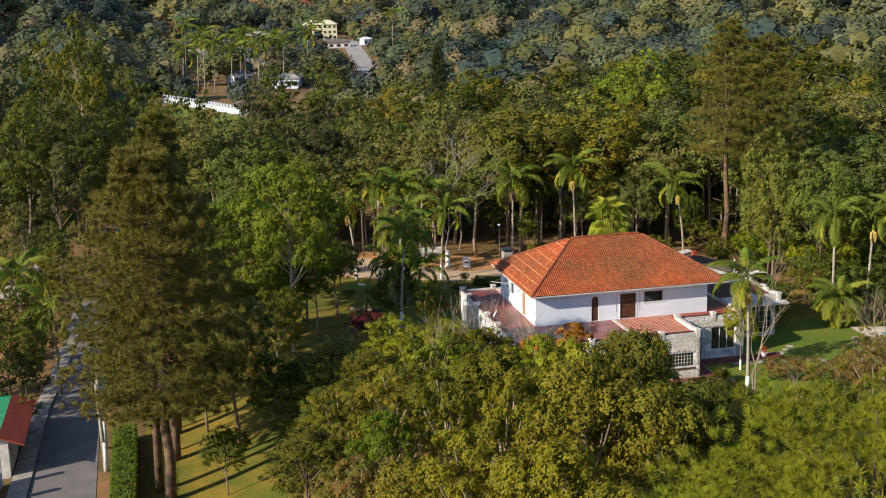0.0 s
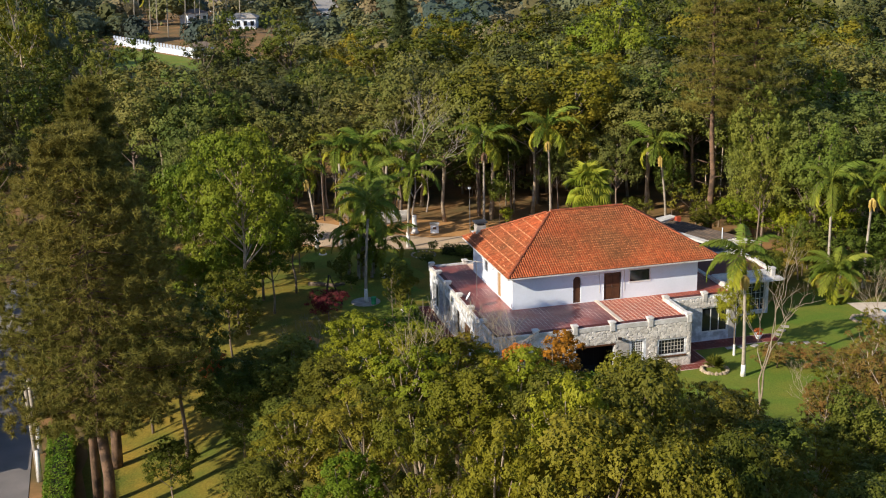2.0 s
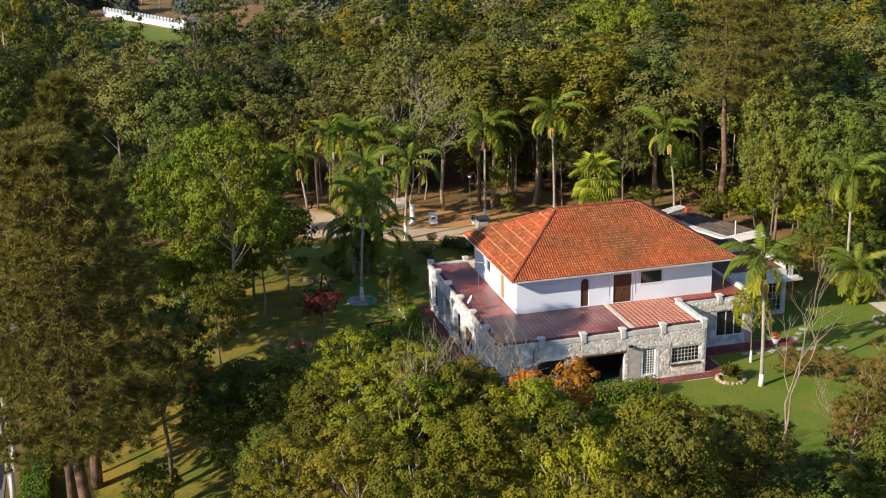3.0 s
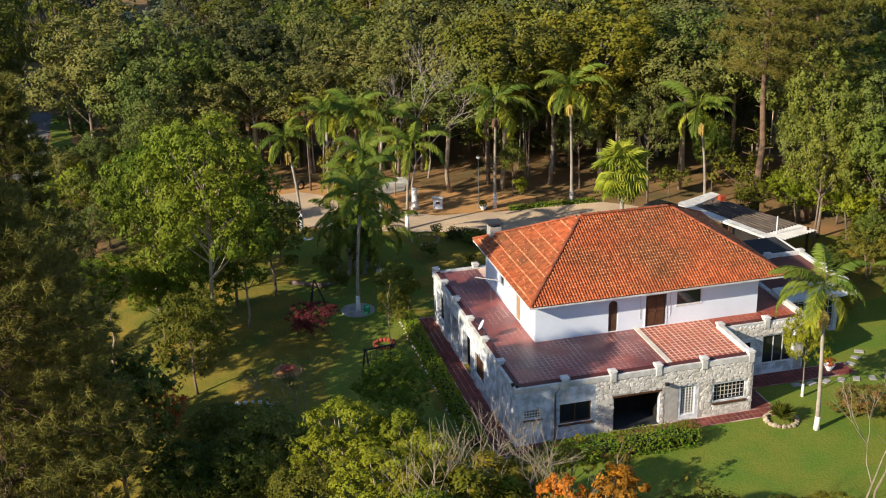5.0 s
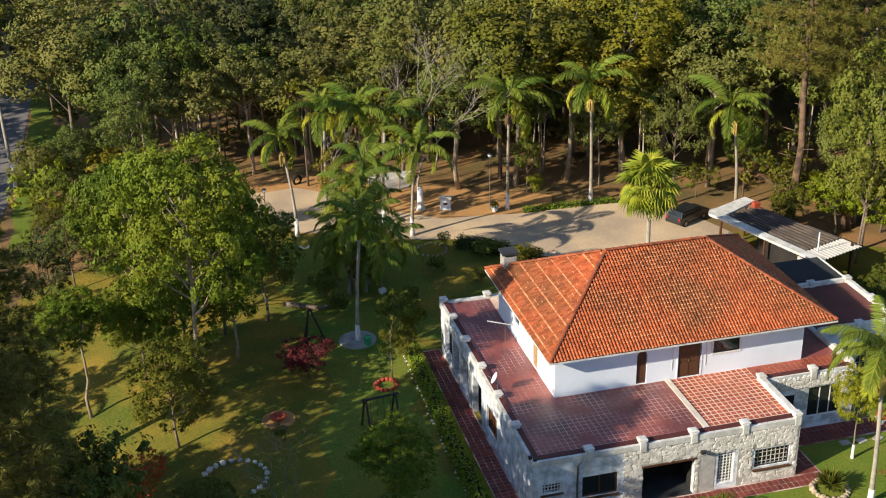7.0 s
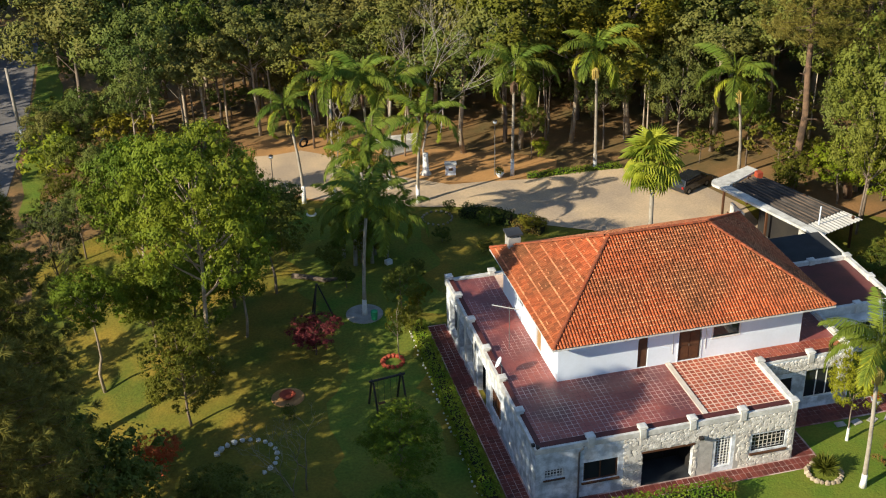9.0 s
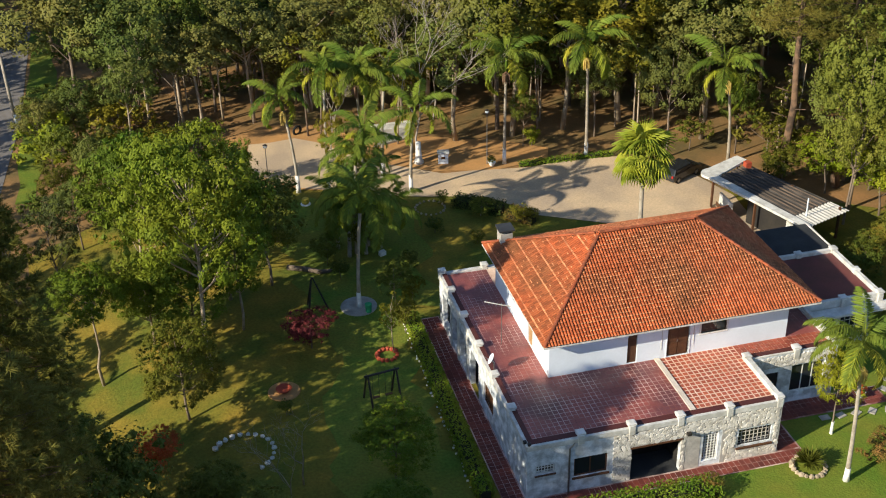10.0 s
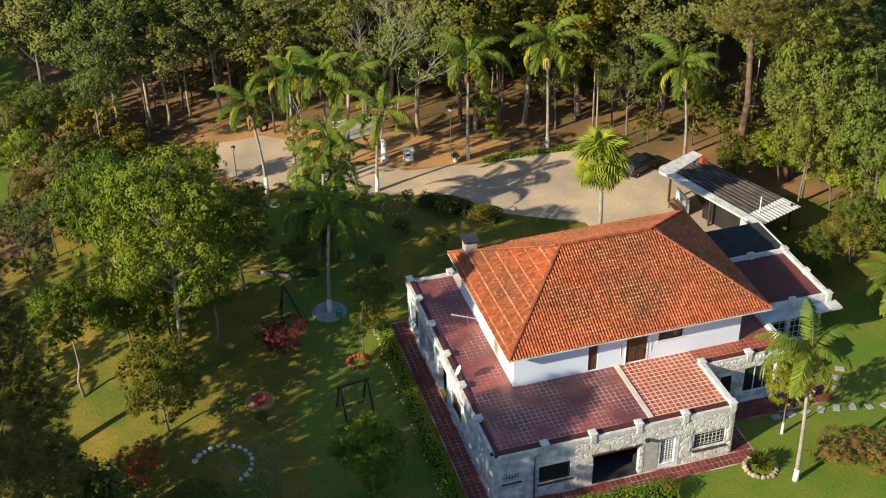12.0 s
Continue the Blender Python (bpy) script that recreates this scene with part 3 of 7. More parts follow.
part("pane", boxes((2.73, 0.14, 1.08, 3.58, 0.16, 2.2)), GLASS, w)
part("pane", boxes((3.65, 0.14, 1.08, 4.5, 0.16, 2.2)), GLASS, w)
part("sill", boxes((2.55, -0.1, 0.9, 4.68, 0.1, 0.998), bevel=0.01), WOOD, house, "dark window sill")
part("sill", boxes((12.2, -0.12, 0.8, 14.4, 0.07, 0.898), bevel=0.01), WOOD, house, "dark window sill")
part("sill", boxes((0.42, -0.08, 1.52, 1.62, 0.07, 1.598), bevel=0.01), WOOD, house)
# Black garage floor: interior shade put into the colour.
part("garage_floor", boxes((5.95, 0.002, 0.01, 8.85, 1.9, 0.065)), FELT_AND_UNLIT, house)
# Door and recess linings painted near-black to imitate the unlit garage.
gate = part("garage_door", boxes((5.8, 1.9, 0.0, 9.0, 1.96, 2.4), (5.75, 0.3, 0.0, 5.82, 1.9, 2.4), (8.98, 0.3, 0.0, 9.05, 1.9, 2.4), (5.82, 0.3, 2.33, 8.98, 1.9, 2.4)), UNLIT, house, "wooden garage door painted near-black as if unlit")
for k in range(7):
    # Boards darkened in colour to imitate shade deep in the opening.
    part("slat", boxes((5.98 + 0.412 * k, 1.87, 0.1, 6.35 + 0.412 * k, 1.9, 2.16), bevel=0.008), material("unlit_garage_boards", (0.012, 0.009, 0.008), 0.7) if k == 0 else bpy.data.materials["unlit_garage_boards"], gate)
part("lintel", boxes((5.85, -0.05, 2.2, 8.95, -0.003, 2.32), bevel=0.01), WOOD, house)
g = part("wing_window", boxes((17.6, 4.1, 0.7, 19.8, 4.18, 0.8)), WHITE_IRON, house, "white window frame")
for b in ((17.6, 4.1, 0.8, 17.7, 4.18, 2.7), (19.7, 4.1, 0.8, 19.8, 4.18, 2.7), (17.7, 4.1, 2.6, 19.7, 4.18, 2.7), (18.36, 4.1, 0.8, 18.42, 4.18, 2.6), (19.02, 4.1, 0.8, 19.08, 4.18, 2.6)):
    part("frame_bar", boxes(b), WHITE_IRON, g)
for x0, x1 in ((17.7, 18.36), (18.42, 19.02), (19.08, 19.7)):
    part("pane", boxes((x0, 4.13, 0.8, x1, 4.15, 2.6)), GLASS, g)
# Doorway panel holds the dark of the unlit inside in its colour.
part("wing_door", boxes((16.0, 4.1, 0.06, 16.8, 4.16, 2.4)), UNLIT, house, "doorway panel painted near-black as if unlit")
part("pane", boxes((15.0, 4.12, 0.9, 15.9, 4.14, 2.5)), GLASS, house)
part("side_window", boxes((0.1, 6.3, 0.8, 0.16, 8.2, 0.88), (0.1, 6.3, 2.22, 0.16, 8.2, 2.3), (0.1, 6.3, 0.88, 0.16, 6.38, 2.22), (0.1, 8.12, 0.88, 0.16, 8.2, 2.22), (0.1, 7.2, 0.88, 0.16, 7.28, 2.22)), WOOD, house, "brown side window frame")
part("curtain", boxes((0.18, 6.35, 0.85, 0.2, 8.15, 2.25)), WOOD, house, "dark brown curtain")
part("drain_pipe", tube(bmesh.new(), [(2.35, -0.08, 0.05), (2.35, -0.08, 3.1), (2.55, -0.08, 3.3), (2.6, -0.08, 3.45)], [0.05] * 4, 8), METAL, house, "grey drain pipe", smooth=True)
part("floodlight", boxes((9.05, -0.32, 2.62, 9.3, -0.1, 2.78), (9.14, -0.1, 2.66, 9.2, 0.0, 2.72), bevel=0.01), IRON, house, "black floodlight")
for x, y in ((0.05, -0.12), (-0.12, 0.12)):
    part("floodlight", tube(boxes((x - 0.09, y - 0.09, 3.86, x + 0.09, y + 0.09, 4.02), bevel=0.02), [(x, y, 3.8), (x, y, 3.87)], [0.03, 0.03], 6), IRON, house, "small corner floodlight")

# upper storey
HOLES = [(7.85, 8.45, TERR, 5.67), (10.3, 11.68, TERR, 5.72), (12.38, 13.98, 4.86, 5.74)]
part("upper_wall", wall_run("x", H0, 0.22, X0, X1, TERR - 0.03, 6.34, HOLES), WHITE, house, "smooth white upper front wall")
part("upper_wall", wall_run("y", X0, 0.22, H0 + 0.22, Y1, TERR - 0.03, 6.34, [(8.6, 9.5, TERR, 5.6), (12.0, 13.0, 4.6, 5.7)]), WHITE, house, "smooth white upper side wall")
part("upper_wall", boxes((X1 - 0.22, H0 + 0.22, TERR - 0.03, X1, Y1, 6.34)), WHITE, house)
part("upper_wall", boxes((X0 + 0.22, Y1 - 0.22, TERR - 0.03, X1 - 0.22, Y1, 6.34)), WHITE, house)
part("ceiling", boxes((X0, H0, 6.34, X1, Y1, 6.4)), WHITE, house)
d = part("arched_door", boxes((7.88, H0 + 0.08, TERR, 8.42, H0 + 0.14, 5.42)), WOOD, house, "narrow arched dark wooden door")
bm = bmesh.new()
N = 12
arc = [(8.15 + 0.3 * math.cos(math.pi * k / N), 5.37 + 0.3 * math.sin(math.pi * k / N)) for k in range(N + 1)]
for y in (H0 - 0.004, H0 + 0.12):
    for half in (arc[: N // 2 + 1], arc[N // 2:]):
        cx = 8.45 if half[0][0] > 8.2 else 7.85
        corner = (cx, 5.67)
        pts = [bm.verts.new((p[0], y, p[1])) for p in half]
        c = bm.verts.new((corner[0], y, corner[1]))
        for p, q in zip(pts, pts[1:]):
            bm.faces.new((c, p, q))
part("arch_spandrel", bm, WHITE, house, "white arch over the narrow door")
part("arch_panel", slab([(0.27 * math.cos(math.pi * k / N), 0.27 * math.sin(math.pi * k / N)) for k in range(N + 1)], 0, 0.05), WOOD, d).matrix_basis = pose(8.15, H0 + 0.14, 5.42, 90)
d = part("brown_door", boxes((10.36, H0 + 0.06, TERR + 0.01, 11.62, H0 + 0.11, 5.66)), WOOD, house, "brown wooden double door")
for x in (10.42, 11.02):
    for z0, z1 in ((3.75, 4.5), (4.62, 5.55)):
        part("door_panel", boxes((x, H0 + 0.035, z0, x + 0.54, H0 + 0.06, z1), bevel=0.008), WOOD, d)
part("handle", tube(bmesh.new(), [(10.95, H0 + 0.02, 4.55), (10.95, H0 + 0.0, 4.6), (10.95, H0 + 0.02, 4.7)], [0.015] * 3, 6), METAL, d, "metal handle")
part("door_frame", boxes((10.24, H0 - 0.03, TERR, 10.3, H0 + 0.05, 5.78), (11.68, H0 - 0.03, TERR, 11.74, H0 + 0.05, 5.78), (10.3, H0 - 0.03, 5.72, 11.68, H0 + 0.05, 5.78)), WHITE, house)
w = part("upper_window", boxes((12.28, H0 - 0.04, 4.76, 12.38, H0 + 0.1, 5.84), (13.98, H0 - 0.04, 4.76, 14.08, H0 + 0.1, 5.84), (12.38, H0 - 0.04, 4.76, 13.98, H0 + 0.1, 4.86), (12.38, H0 - 0.04, 5.74, 13.98, H0 + 0.1, 5.84)), WHITE_IRON, house, "white moulded window frame")
part("pane", boxes((12.38, H0 + 0.06, 4.86, 13.18, H0 + 0.08, 5.74)), GLASS, w)
part("pane", boxes((13.18, H0 + 0.07, 4.86, 13.98, H0 + 0.09, 5.74)), GLASS, w)
part("side_door", boxes((X0 + 0.08, 8.62, TERR, X0 + 0.14, 9.48, 5.58)), material("pale_varnished_wood", (0.40, 0.25, 0.12), 0.5, (0.33, 0.20, 0.09), 2, 20), house, "light wooden side door")
part("side_pane", boxes((X0 + 0.1, 12.0, 4.6, X0 + 0.12, 13.0, 5.7)), GLASS, house)
for x in (9.95, 11.95):
    part("cable_pipe", tube(bmesh.new(), [(x, H0 - 0.02, 4.2), (x, H0 - 0.02, 6.28)], [0.018] * 2, 6), WHITE_STAINED, house)

# roof: four slopes with their tiles
part("roof_deck", slab([(RX0 + 0.05, RY0 + 0.05), (RX1 - 0.05, RY0 + 0.05), (RX1 - 0.05, RY1 - 0.05), (RX0 + 0.05, RY1 - 0.05)], EAVE - 0.1, EAVE - 0.02), WHITE, house, "white boarded eaves")
CORNERS = {"sw": Vector((RX0, RY0, EAVE)), "se": Vector((RX1, RY0, EAVE)), "ne": Vector((RX1, RY1, EAVE)), "nw": Vector((RX0, RY1, EAVE)), "w": Vector((RA, RYM, RIDGE_Z)), "e": Vector((RB, RYM, RIDGE_Z))}


TILE_END = material("bleached_tile_end", (0.66, 0.27, 0.12), 0.9, (0.5, 0.16, 0.07), 0.5, 9, island=0.3, contrast=1.3)


def roof_slope(name, keys, label, lines=False):
    """One slope: a deck, and rows of half-round tiles up to its hips."""
    pts = [CORNERS[k] for k in keys]
    bm = bmesh.new()
    bm.faces.new([bm.verts.new(p - Vector((0, 0, 0.02))) for p in pts])
    slope = part(name, bm, ROOF, house, label)
    a, b = pts[0], pts[1]
    u = (b - a).normalized()
    nrm = (b - a).cross(pts[2] - a).normalized()
    up = nrm.cross(u)
    flat = [((p - a).dot(u), (p - a).dot(up)) for p in pts]
    length, top = (b - a).length, max(f[1] for f in flat)
    left_u, right_u = flat[-1][0], flat[2][0]
    rng = np.random.default_rng(len(name) + int(length * 10))
    wide, row = 0.185, 0.27
    vs, fs, lip_vs, lip_fs = [], [], [], []
    seg = 4
    for i in range(int(length / wide)):
        uc = (i + 0.5) * wide + (length % wide) / 2
        for j in range(int(top / row) + 1):
            v0 = j * row - 0.04
            v1 = v0 + row + 0.05
            limit = top * min(1, uc / max(left_u, 0.01), (length - uc) / max(length - right_u, 0.01))
            if v0 > limit - 0.12:
                continue
            v1 = min(v1, limit)
            k = len(vs) * 0 + len(vs)
            r0, r1 = wide * 0.42, wide * 0.36
            j0, j1 = rng.normal(0, 0.006, 2)
            for vv, r, h, jj in ((v0, r0, 0.05, j0), (v1, r1, 0.0, j1)):
                for s in range(seg + 1):
                    t = math.pi * s / seg
                    p = a + u * (uc + r * math.cos(t) + jj) + up * vv + nrm * (r * 0.8 * math.sin(t) + h)
                    vs.append(tuple(p))
            for s in range(seg):
                fs.append((k + s, k + seg + 1 + s, k + seg + 2 + s, k + s + 1))
            # bleached, mortared lower end of the tile
            course = lines and j % 3 == 1
            if (course or rng.random() < (0.12 if lines else 0.78)) and v1 - v0 > 0.15:
                k = len(lip_vs)
                reach = rng.uniform(0.07, 0.1) if course else rng.uniform(0.035, 0.07)
                for vv, h in ((v0 - 0.004, 0.056), (v0 + reach, 0.046)):
                    for s in range(seg + 1):
                        t = math.pi * s / seg
                        lip_vs.append(tuple(a + u * (uc + (r0 + 0.002) * math.cos(t) + j0) + up * vv + nrm * (r0 * 0.8 * math.sin(t) + h)))
                for s in range(seg):
                    lip_fs.append((k + s, k + seg + 1 + s, k + seg + 2 + s, k + s + 1))
    cards("roof_tiles", np.array(vs), np.array(fs), ROOF, slope, "rows of weathered orange clay tiles", "stuff", flat=False)
    cards("bleached_edging", np.array(lip_vs), np.array(lip_fs), TILE_END, slope, "bleached lower ends of the tiles", "stuff", flat=False)
    return slope


roof_slope("front_slope", ("sw", "se", "e", "w"), "sunlit tiled front roof slope")
roof_slope("rear_slope", ("ne", "nw", "w", "e"), "tiled rear roof slope")
roof_slope("west_slope", ("nw", "sw", "w"), "tiled hip slope with pale mortared courses", True)
roof_slope("east_slope", ("se", "ne", "e"), "tiled hip slope")
cap_mesh = bpy.data.meshes.new("ridge_cap")
_bm = bmesh.new()
_r = [[_bm.verts.new((x, r * math.cos(math.pi * s / 5), r * 0.8 * math.sin(math.pi * s / 5) + h)) for s in range(6)] for x, r, h in ((-0.02, 0.115, 0.025), (0.42, 0.095, 0.0))]
for s in range(5):
    _bm.faces.new((_r[0][s], _r[0][s + 1], _r[1][s + 1], _r[1][s]))
_bm.faces.new(_r[0])
_bm.to_mesh(cap_mesh)
_bm.free()
cap_mesh.materials.append(RIDGE)
for k0, k1 in (("sw", "w"), ("se", "e"), ("nw", "w"), ("ne", "e"), ("w", "e")):
    p, q = CORNERS[k0], CORNERS[k1]
    way = q - p
    for k in range(int(way.length / 0.4)):
        piece("ridge_tile", cap_mesh, house, Matrix.Translation(p + way.normalized() * (0.4 * k) + Vector((0, 0, 0.06))) @ way.to_track_quat('X', 'Z').to_matrix().to_4x4())
part("gutter", boxes((RX0 - 0.04, RY0 - 0.05, EAVE - 0.12, RX1 + 0.04, RY0 + 0.045, EAVE - 0.03), (RX0 - 0.05, RY0 + 0.05, EAVE - 0.12, RX0 + 0.045, RY1, EAVE - 0.03), (RX1 - 0.045, RY0 + 0.05, EAVE - 0.12, RX1 + 0.05, RY1, EAVE - 0.03)), WHITE_STAINED, house, "pale eaves board")
c = part("chimney", boxes((3.3, 15.65, 6.3, 4.1, 16.45, 7.5), bevel=0.02), CONCRETE, house, "stained grey chimney with a dark cap")
part("chimney_cap", boxes((3.2, 15.55, 7.66, 4.2, 16.55, 7.78), (3.4, 15.75, 7.5, 3.5, 15.85, 7.66), (3.9, 15.75, 7.5, 4.0, 15.85, 7.66), (3.4, 16.25, 7.5, 3.5, 16.35, 7.66), (3.9, 16.25, 7.5, 4.0, 16.35, 7.66)), FELT_AND_UNLIT, c, "dark chimney cap")

# low wing to the east with its own terrace
part("east_wall", wall_run("x", 8.5, 0.25, 20.5, 25.7, 0, 3.3, [(20.9, 23.2, 0.3, 2.8), (23.5, 25.4, 0.3, 2.8)]), WHITE_STAINED, house, "wall of the low wing")
part("east_wall", boxes((25.45, 8.75, 0, 25.7, 13.6, 3.3), (20.5, 13.6, 0, 25.7, 13.85, 3.3)), WHITE_STAINED, house)
part("east_slab", boxes((20.5, 8.1, 3.3, 25.9, 13.95, 3.55)), WHITE_STAINED, house)
part("east_terrace_floor", boxes((20.52, 8.35, 3.55, 25.6, 13.7, 3.6)), MEMBRANE, house, "dark red coated terrace floor")
part("east_parapet", boxes((20.5, 8.1, 3.55, 25.9, 8.32, 3.85), (25.65, 8.32, 3.55, 25.9, 13.95, 3.85), (20.5, 13.72, 3.55, 25.65, 13.95, 3.85)), WHITE_STAINED, house, "stained white parapet")
for x, y in ((23.2, 8.2), (25.75, 8.2), (25.75, 11.0), (25.75, 13.8), (23.2, 13.8)):
    piece("pillar", pillar_mesh, house, pose(x, y, 3.26, 0, 0, 0 if y < 1 or 4 < y < 4.3 or y == 8.2 else -90 if x < 1 else 90 if x > 25 else 180))
part("east_canopy", boxes((20.52, 7.2, 3.12, 26.3, 8.09, 3.28)), WHITE_STAINED, house, "thin concrete canopy")
for x0, x1 in ((20.9, 23.2), (23.5, 25.4)):
    gr = grille("grid_window", x0, x1, 8.6, 0.3, 2.8, 5, 5, WHITE_IRON, house)
    part("pane", boxes((x0, 8.68, 0.3, x1, 8.7, 2.8)), GLASS, gr)
part("terrace_divider", boxes((20.25, 4.31, 3.692, 20.48, 8.0, 3.9)), WHITE_STAINED, house)
part("rear_annex", boxes((20.5, 14.0, 0, 26.0, 18.2, 3.0)), WHITE_STAINED, house, "low rear annex")
part("annex_roof", boxes((20.5, 13.98, 3.0, 26.4, 18.5, 3.16), bevel=0.02), FELT_AND_UNLIT, house, "black felt annex roof")
part("annex_edge", boxes((26.41, 13.98, 2.98, 26.5, 18.5, 3.22)), WHITE_STAINED, house)

# terrace tiles
tile_mesh = bpy.data.meshes.new("terrace_tile")
TS = 0.315
_bm = boxes((-TS / 2 + 0.03, -TS / 2 + 0.03, 0, TS / 2 - 0.03, TS / 2 - 0.03, 0.016), bevel=0.005)
_bm.to_mesh(tile_mesh)
_bm.free()
tile_mesh.materials.append(TILE)


def tile_field(parent, x0, x1, y0, y1, z, single, gap=0.02, seed=0, mat=None):
    """Square tiles bedded in mortar, either one by one or joined."""
    rng = random.Random(seed)
    nx, ny = int((x1 - x0) / TS), int((y1 - y0) / TS)
    sx, sy = (x1 - x0) / nx, (y1 - y0) / ny
    vs, fs = [], []
    for i in range(nx):
        for j in range(ny):
            x, y = x0 + (i + 0.5) * sx, y0 + (j + 0.5) * sy
            if single:
                piece("tile", tile_mesh, parent, pose(x, y, z + rng.uniform(-0.002, 0.002), 0, 0, rng.uniform(-0.6, 0.6)))
                continue
            g, h = gap, (0.007 if mat else 0.02) + rng.uniform(-0.001, 0.001)
            k = len(vs)
            for dz in (0, h):
                vs += [(x - sx / 2 + g, y - sy / 2 + g, z + dz), (x + sx / 2 - g, y - sy / 2 + g, z + dz), (x + sx / 2 - g, y + sy / 2 - g, z + dz), (x - sx / 2 + g, y + sy / 2 - g, z + dz)]
            fs += [(k + 4, k + 5, k + 6, k + 7), (k, k + 1, k + 5, k + 4), (k + 1, k + 2, k + 6, k + 5), (k + 2, k + 3, k + 7, k + 6), (k + 3, k, k + 4, k + 7)]
    if not single:
        cards("tile_field", np.array(vs), np.array(fs), mat or TILE, parent, "worn terracotta tiles with fading joints", "stuff")


terrace = part("terrace_floor", boxes((9.86, 0.37, 3.571, 14.49, 5.67, 3.58)), GROUT, house, "terracotta tile floor with bright white joints")
tile_field(terrace, 9.87, 14.48, 0.38, 5.66, 3.578, True, seed=1)
for b in ((0.365, 0.365, 3.571, 9.545, 5.675, 3.581), (0.365, 5.676, 3.571, X0 - 0.005, 18.19, 3.581), (X1 + 0.005, 5.676, 3.571, 20.19, 18.19, 3.581)):
    part("terrace_bed", boxes(b), GROUT_WORN, house, "worn joints of the coated terrace")
tile_field(house, 0.37, 9.54, 0.37, 5.67, 3.576, False, 0.016, 2, COATED)
tile_field(house, 0.37, X0 - 0.02, 5.68, 18.18, 3.576, False, 0.009, 3, COATED)
tile_field(house, 14.5, 20.18, 4.37, 5.67, 3.572, False, 0.018, 4)
tile_field(house, X1 + 0.02, 20.18, 5.68, 18.18, 3.576, False, 0.004, 5, COATED)
tile_field(path_mesh, -1.2, -0.08, -1.0, 18.8, 0.05, False, 0.012, 6, PATH_TILE)
tile_field(path_mesh, 0.0, 16.2, -1.0, -0.1, 0.05, False, 0.012, 7, PATH_TILE)
tile_field(path_mesh, 14.95, 16.2, 0.0, 4.0, 0.05, False, 0.012, 8, PATH_TILE)
tile_field(path_mesh, 16.3, 23.4, 2.5, 3.95, 0.05, False, 0.012, 9, PATH_TILE)

# rubble stones on the front
stone_meshes = []
for k in range(9):
    rng = random.Random(100 + k)
    bm = bmesh.new()
    n = rng.randint(5, 7)
    rim = [(0.5 * rng.uniform(0.75, 1.1) * math.cos(2 * math.pi * i / n + rng.uniform(-0.2, 0.2)), 0.5 * rng.uniform(0.75, 1.1) * math.sin(2 * math.pi * i / n)) for i in range(n)]
    low = [bm.verts.new((x, 0.02, z)) for x, z in rim]
    mid = [bm.verts.new((x * 0.96, -0.018, z * 0.96)) for x, z in rim]
    top = [bm.verts.new((x * 0.84, -0.022 - rng.uniform(0, 0.016), z * 0.84)) for x, z in rim]
    for r0, r1 in ((low, mid), (mid, top)):
        for i in range(n):
            bm.faces.new((r0[i], r0[(i + 1) % n], r1[(i + 1) % n], r1[i]))
    bm.faces.new(top)
    bmesh.ops.recalc_face_normals(bm, faces=bm.faces)
    me = bpy.data.meshes.new("stone")
    bm.to_mesh(me)
    bm.free()
    me.materials.append(STONE)
    stone_meshes.append(me)


def rubble(parent, x0, x1, z0, z1, y, holes, size=0.2, seed=0, single=300):
    """Rubble stones: the first ones laid are pieces of their own, the rest one joined facing."""
    rng = random.Random(seed)
    spots = []
    j, z = 0, z0 + size * 0.45
    while z < z1 - size * 0.3:
        x = x0 + size * (0.35 if j % 2 else 0.75)
        while x < x1 - size * 0.3:
            s = size * rng.uniform(0.75, 1.35)
            xx, zz = x + rng.uniform(-0.04, 0.04), z + rng.uniform(-0.05, 0.05)
            if not any(h[0] - s * 0.35 < xx < h[1] + s * 0.35 and h[2] - s * 0.35 < zz < h[3] + s * 0.35 for h in holes):
                spots.append((xx, zz, s, rng.uniform(-25, 25) + rng.choice((0, 180)), rng.choice(stone_meshes)))
            x += s * 1.02
        z += size * 0.9
        j += 1
    spots.sort(key=lambda q: -q[0])
    vs, fs = [], []
    for k, (xx, zz, s, turn, me) in enumerate(spots):
        m = pose(xx, y, zz, 0, turn, 0) @ Matrix.Diagonal((s * 1.44, 1, s * 1.24, 1))
        if k < single:
            piece("stone", me, parent, m)
            continue
        n = len(vs)
        vs += [tuple(m @ v.co) for v in me.vertices]
        for p in me.polygons:
            a = p.vertices
            fs += [(n + a[0], n + a[i], n + a[i + 1]) for i in range(1, len(a) - 1)]
    if fs:
        cards("stone_facing", np.array(vs), np.array(fs), STONE, parent, "pale rubble stones", "stuff")


rubble_back = part("rubble_front", wall_run("x", -0.02, 0.018, 4.9, 14.8, 0.05, 3.4, [(5.95, 8.85, 0, 2.33), (10.0, 11.3, 0.0, 2.4), (12.15, 14.45, 0.88, 2.2)]), MORTAR, house, "pale rubble stone facing with grey mortar")
rubble(rubble_back, 4.9, 14.78, 0.06, 3.42, -0.02, [(5.95, 8.85, 0, 2.33), (9.1, 11.45, 0.0, 2.35), (12.2, 14.4, 0.8, 2.22)], seed=5)
wing_back = part("rubble_wing", boxes((14.9, 3.98, 2.75, 20.4, 3.998, 3.5), (19.85, 3.98, 0.1, 20.4, 3.998, 2.75)), MORTAR, house, "pale rubble stone facing")
rubble(wing_back, 14.9, 20.4, 2.76, 3.62, 3.98, [], seed=6)

# things on the terrace
dish = thing("satellite_dish", "small white satellite dish on a post on the parapet", "satellite dish", at=(0.25, 6.95, 3.8), turn=75)
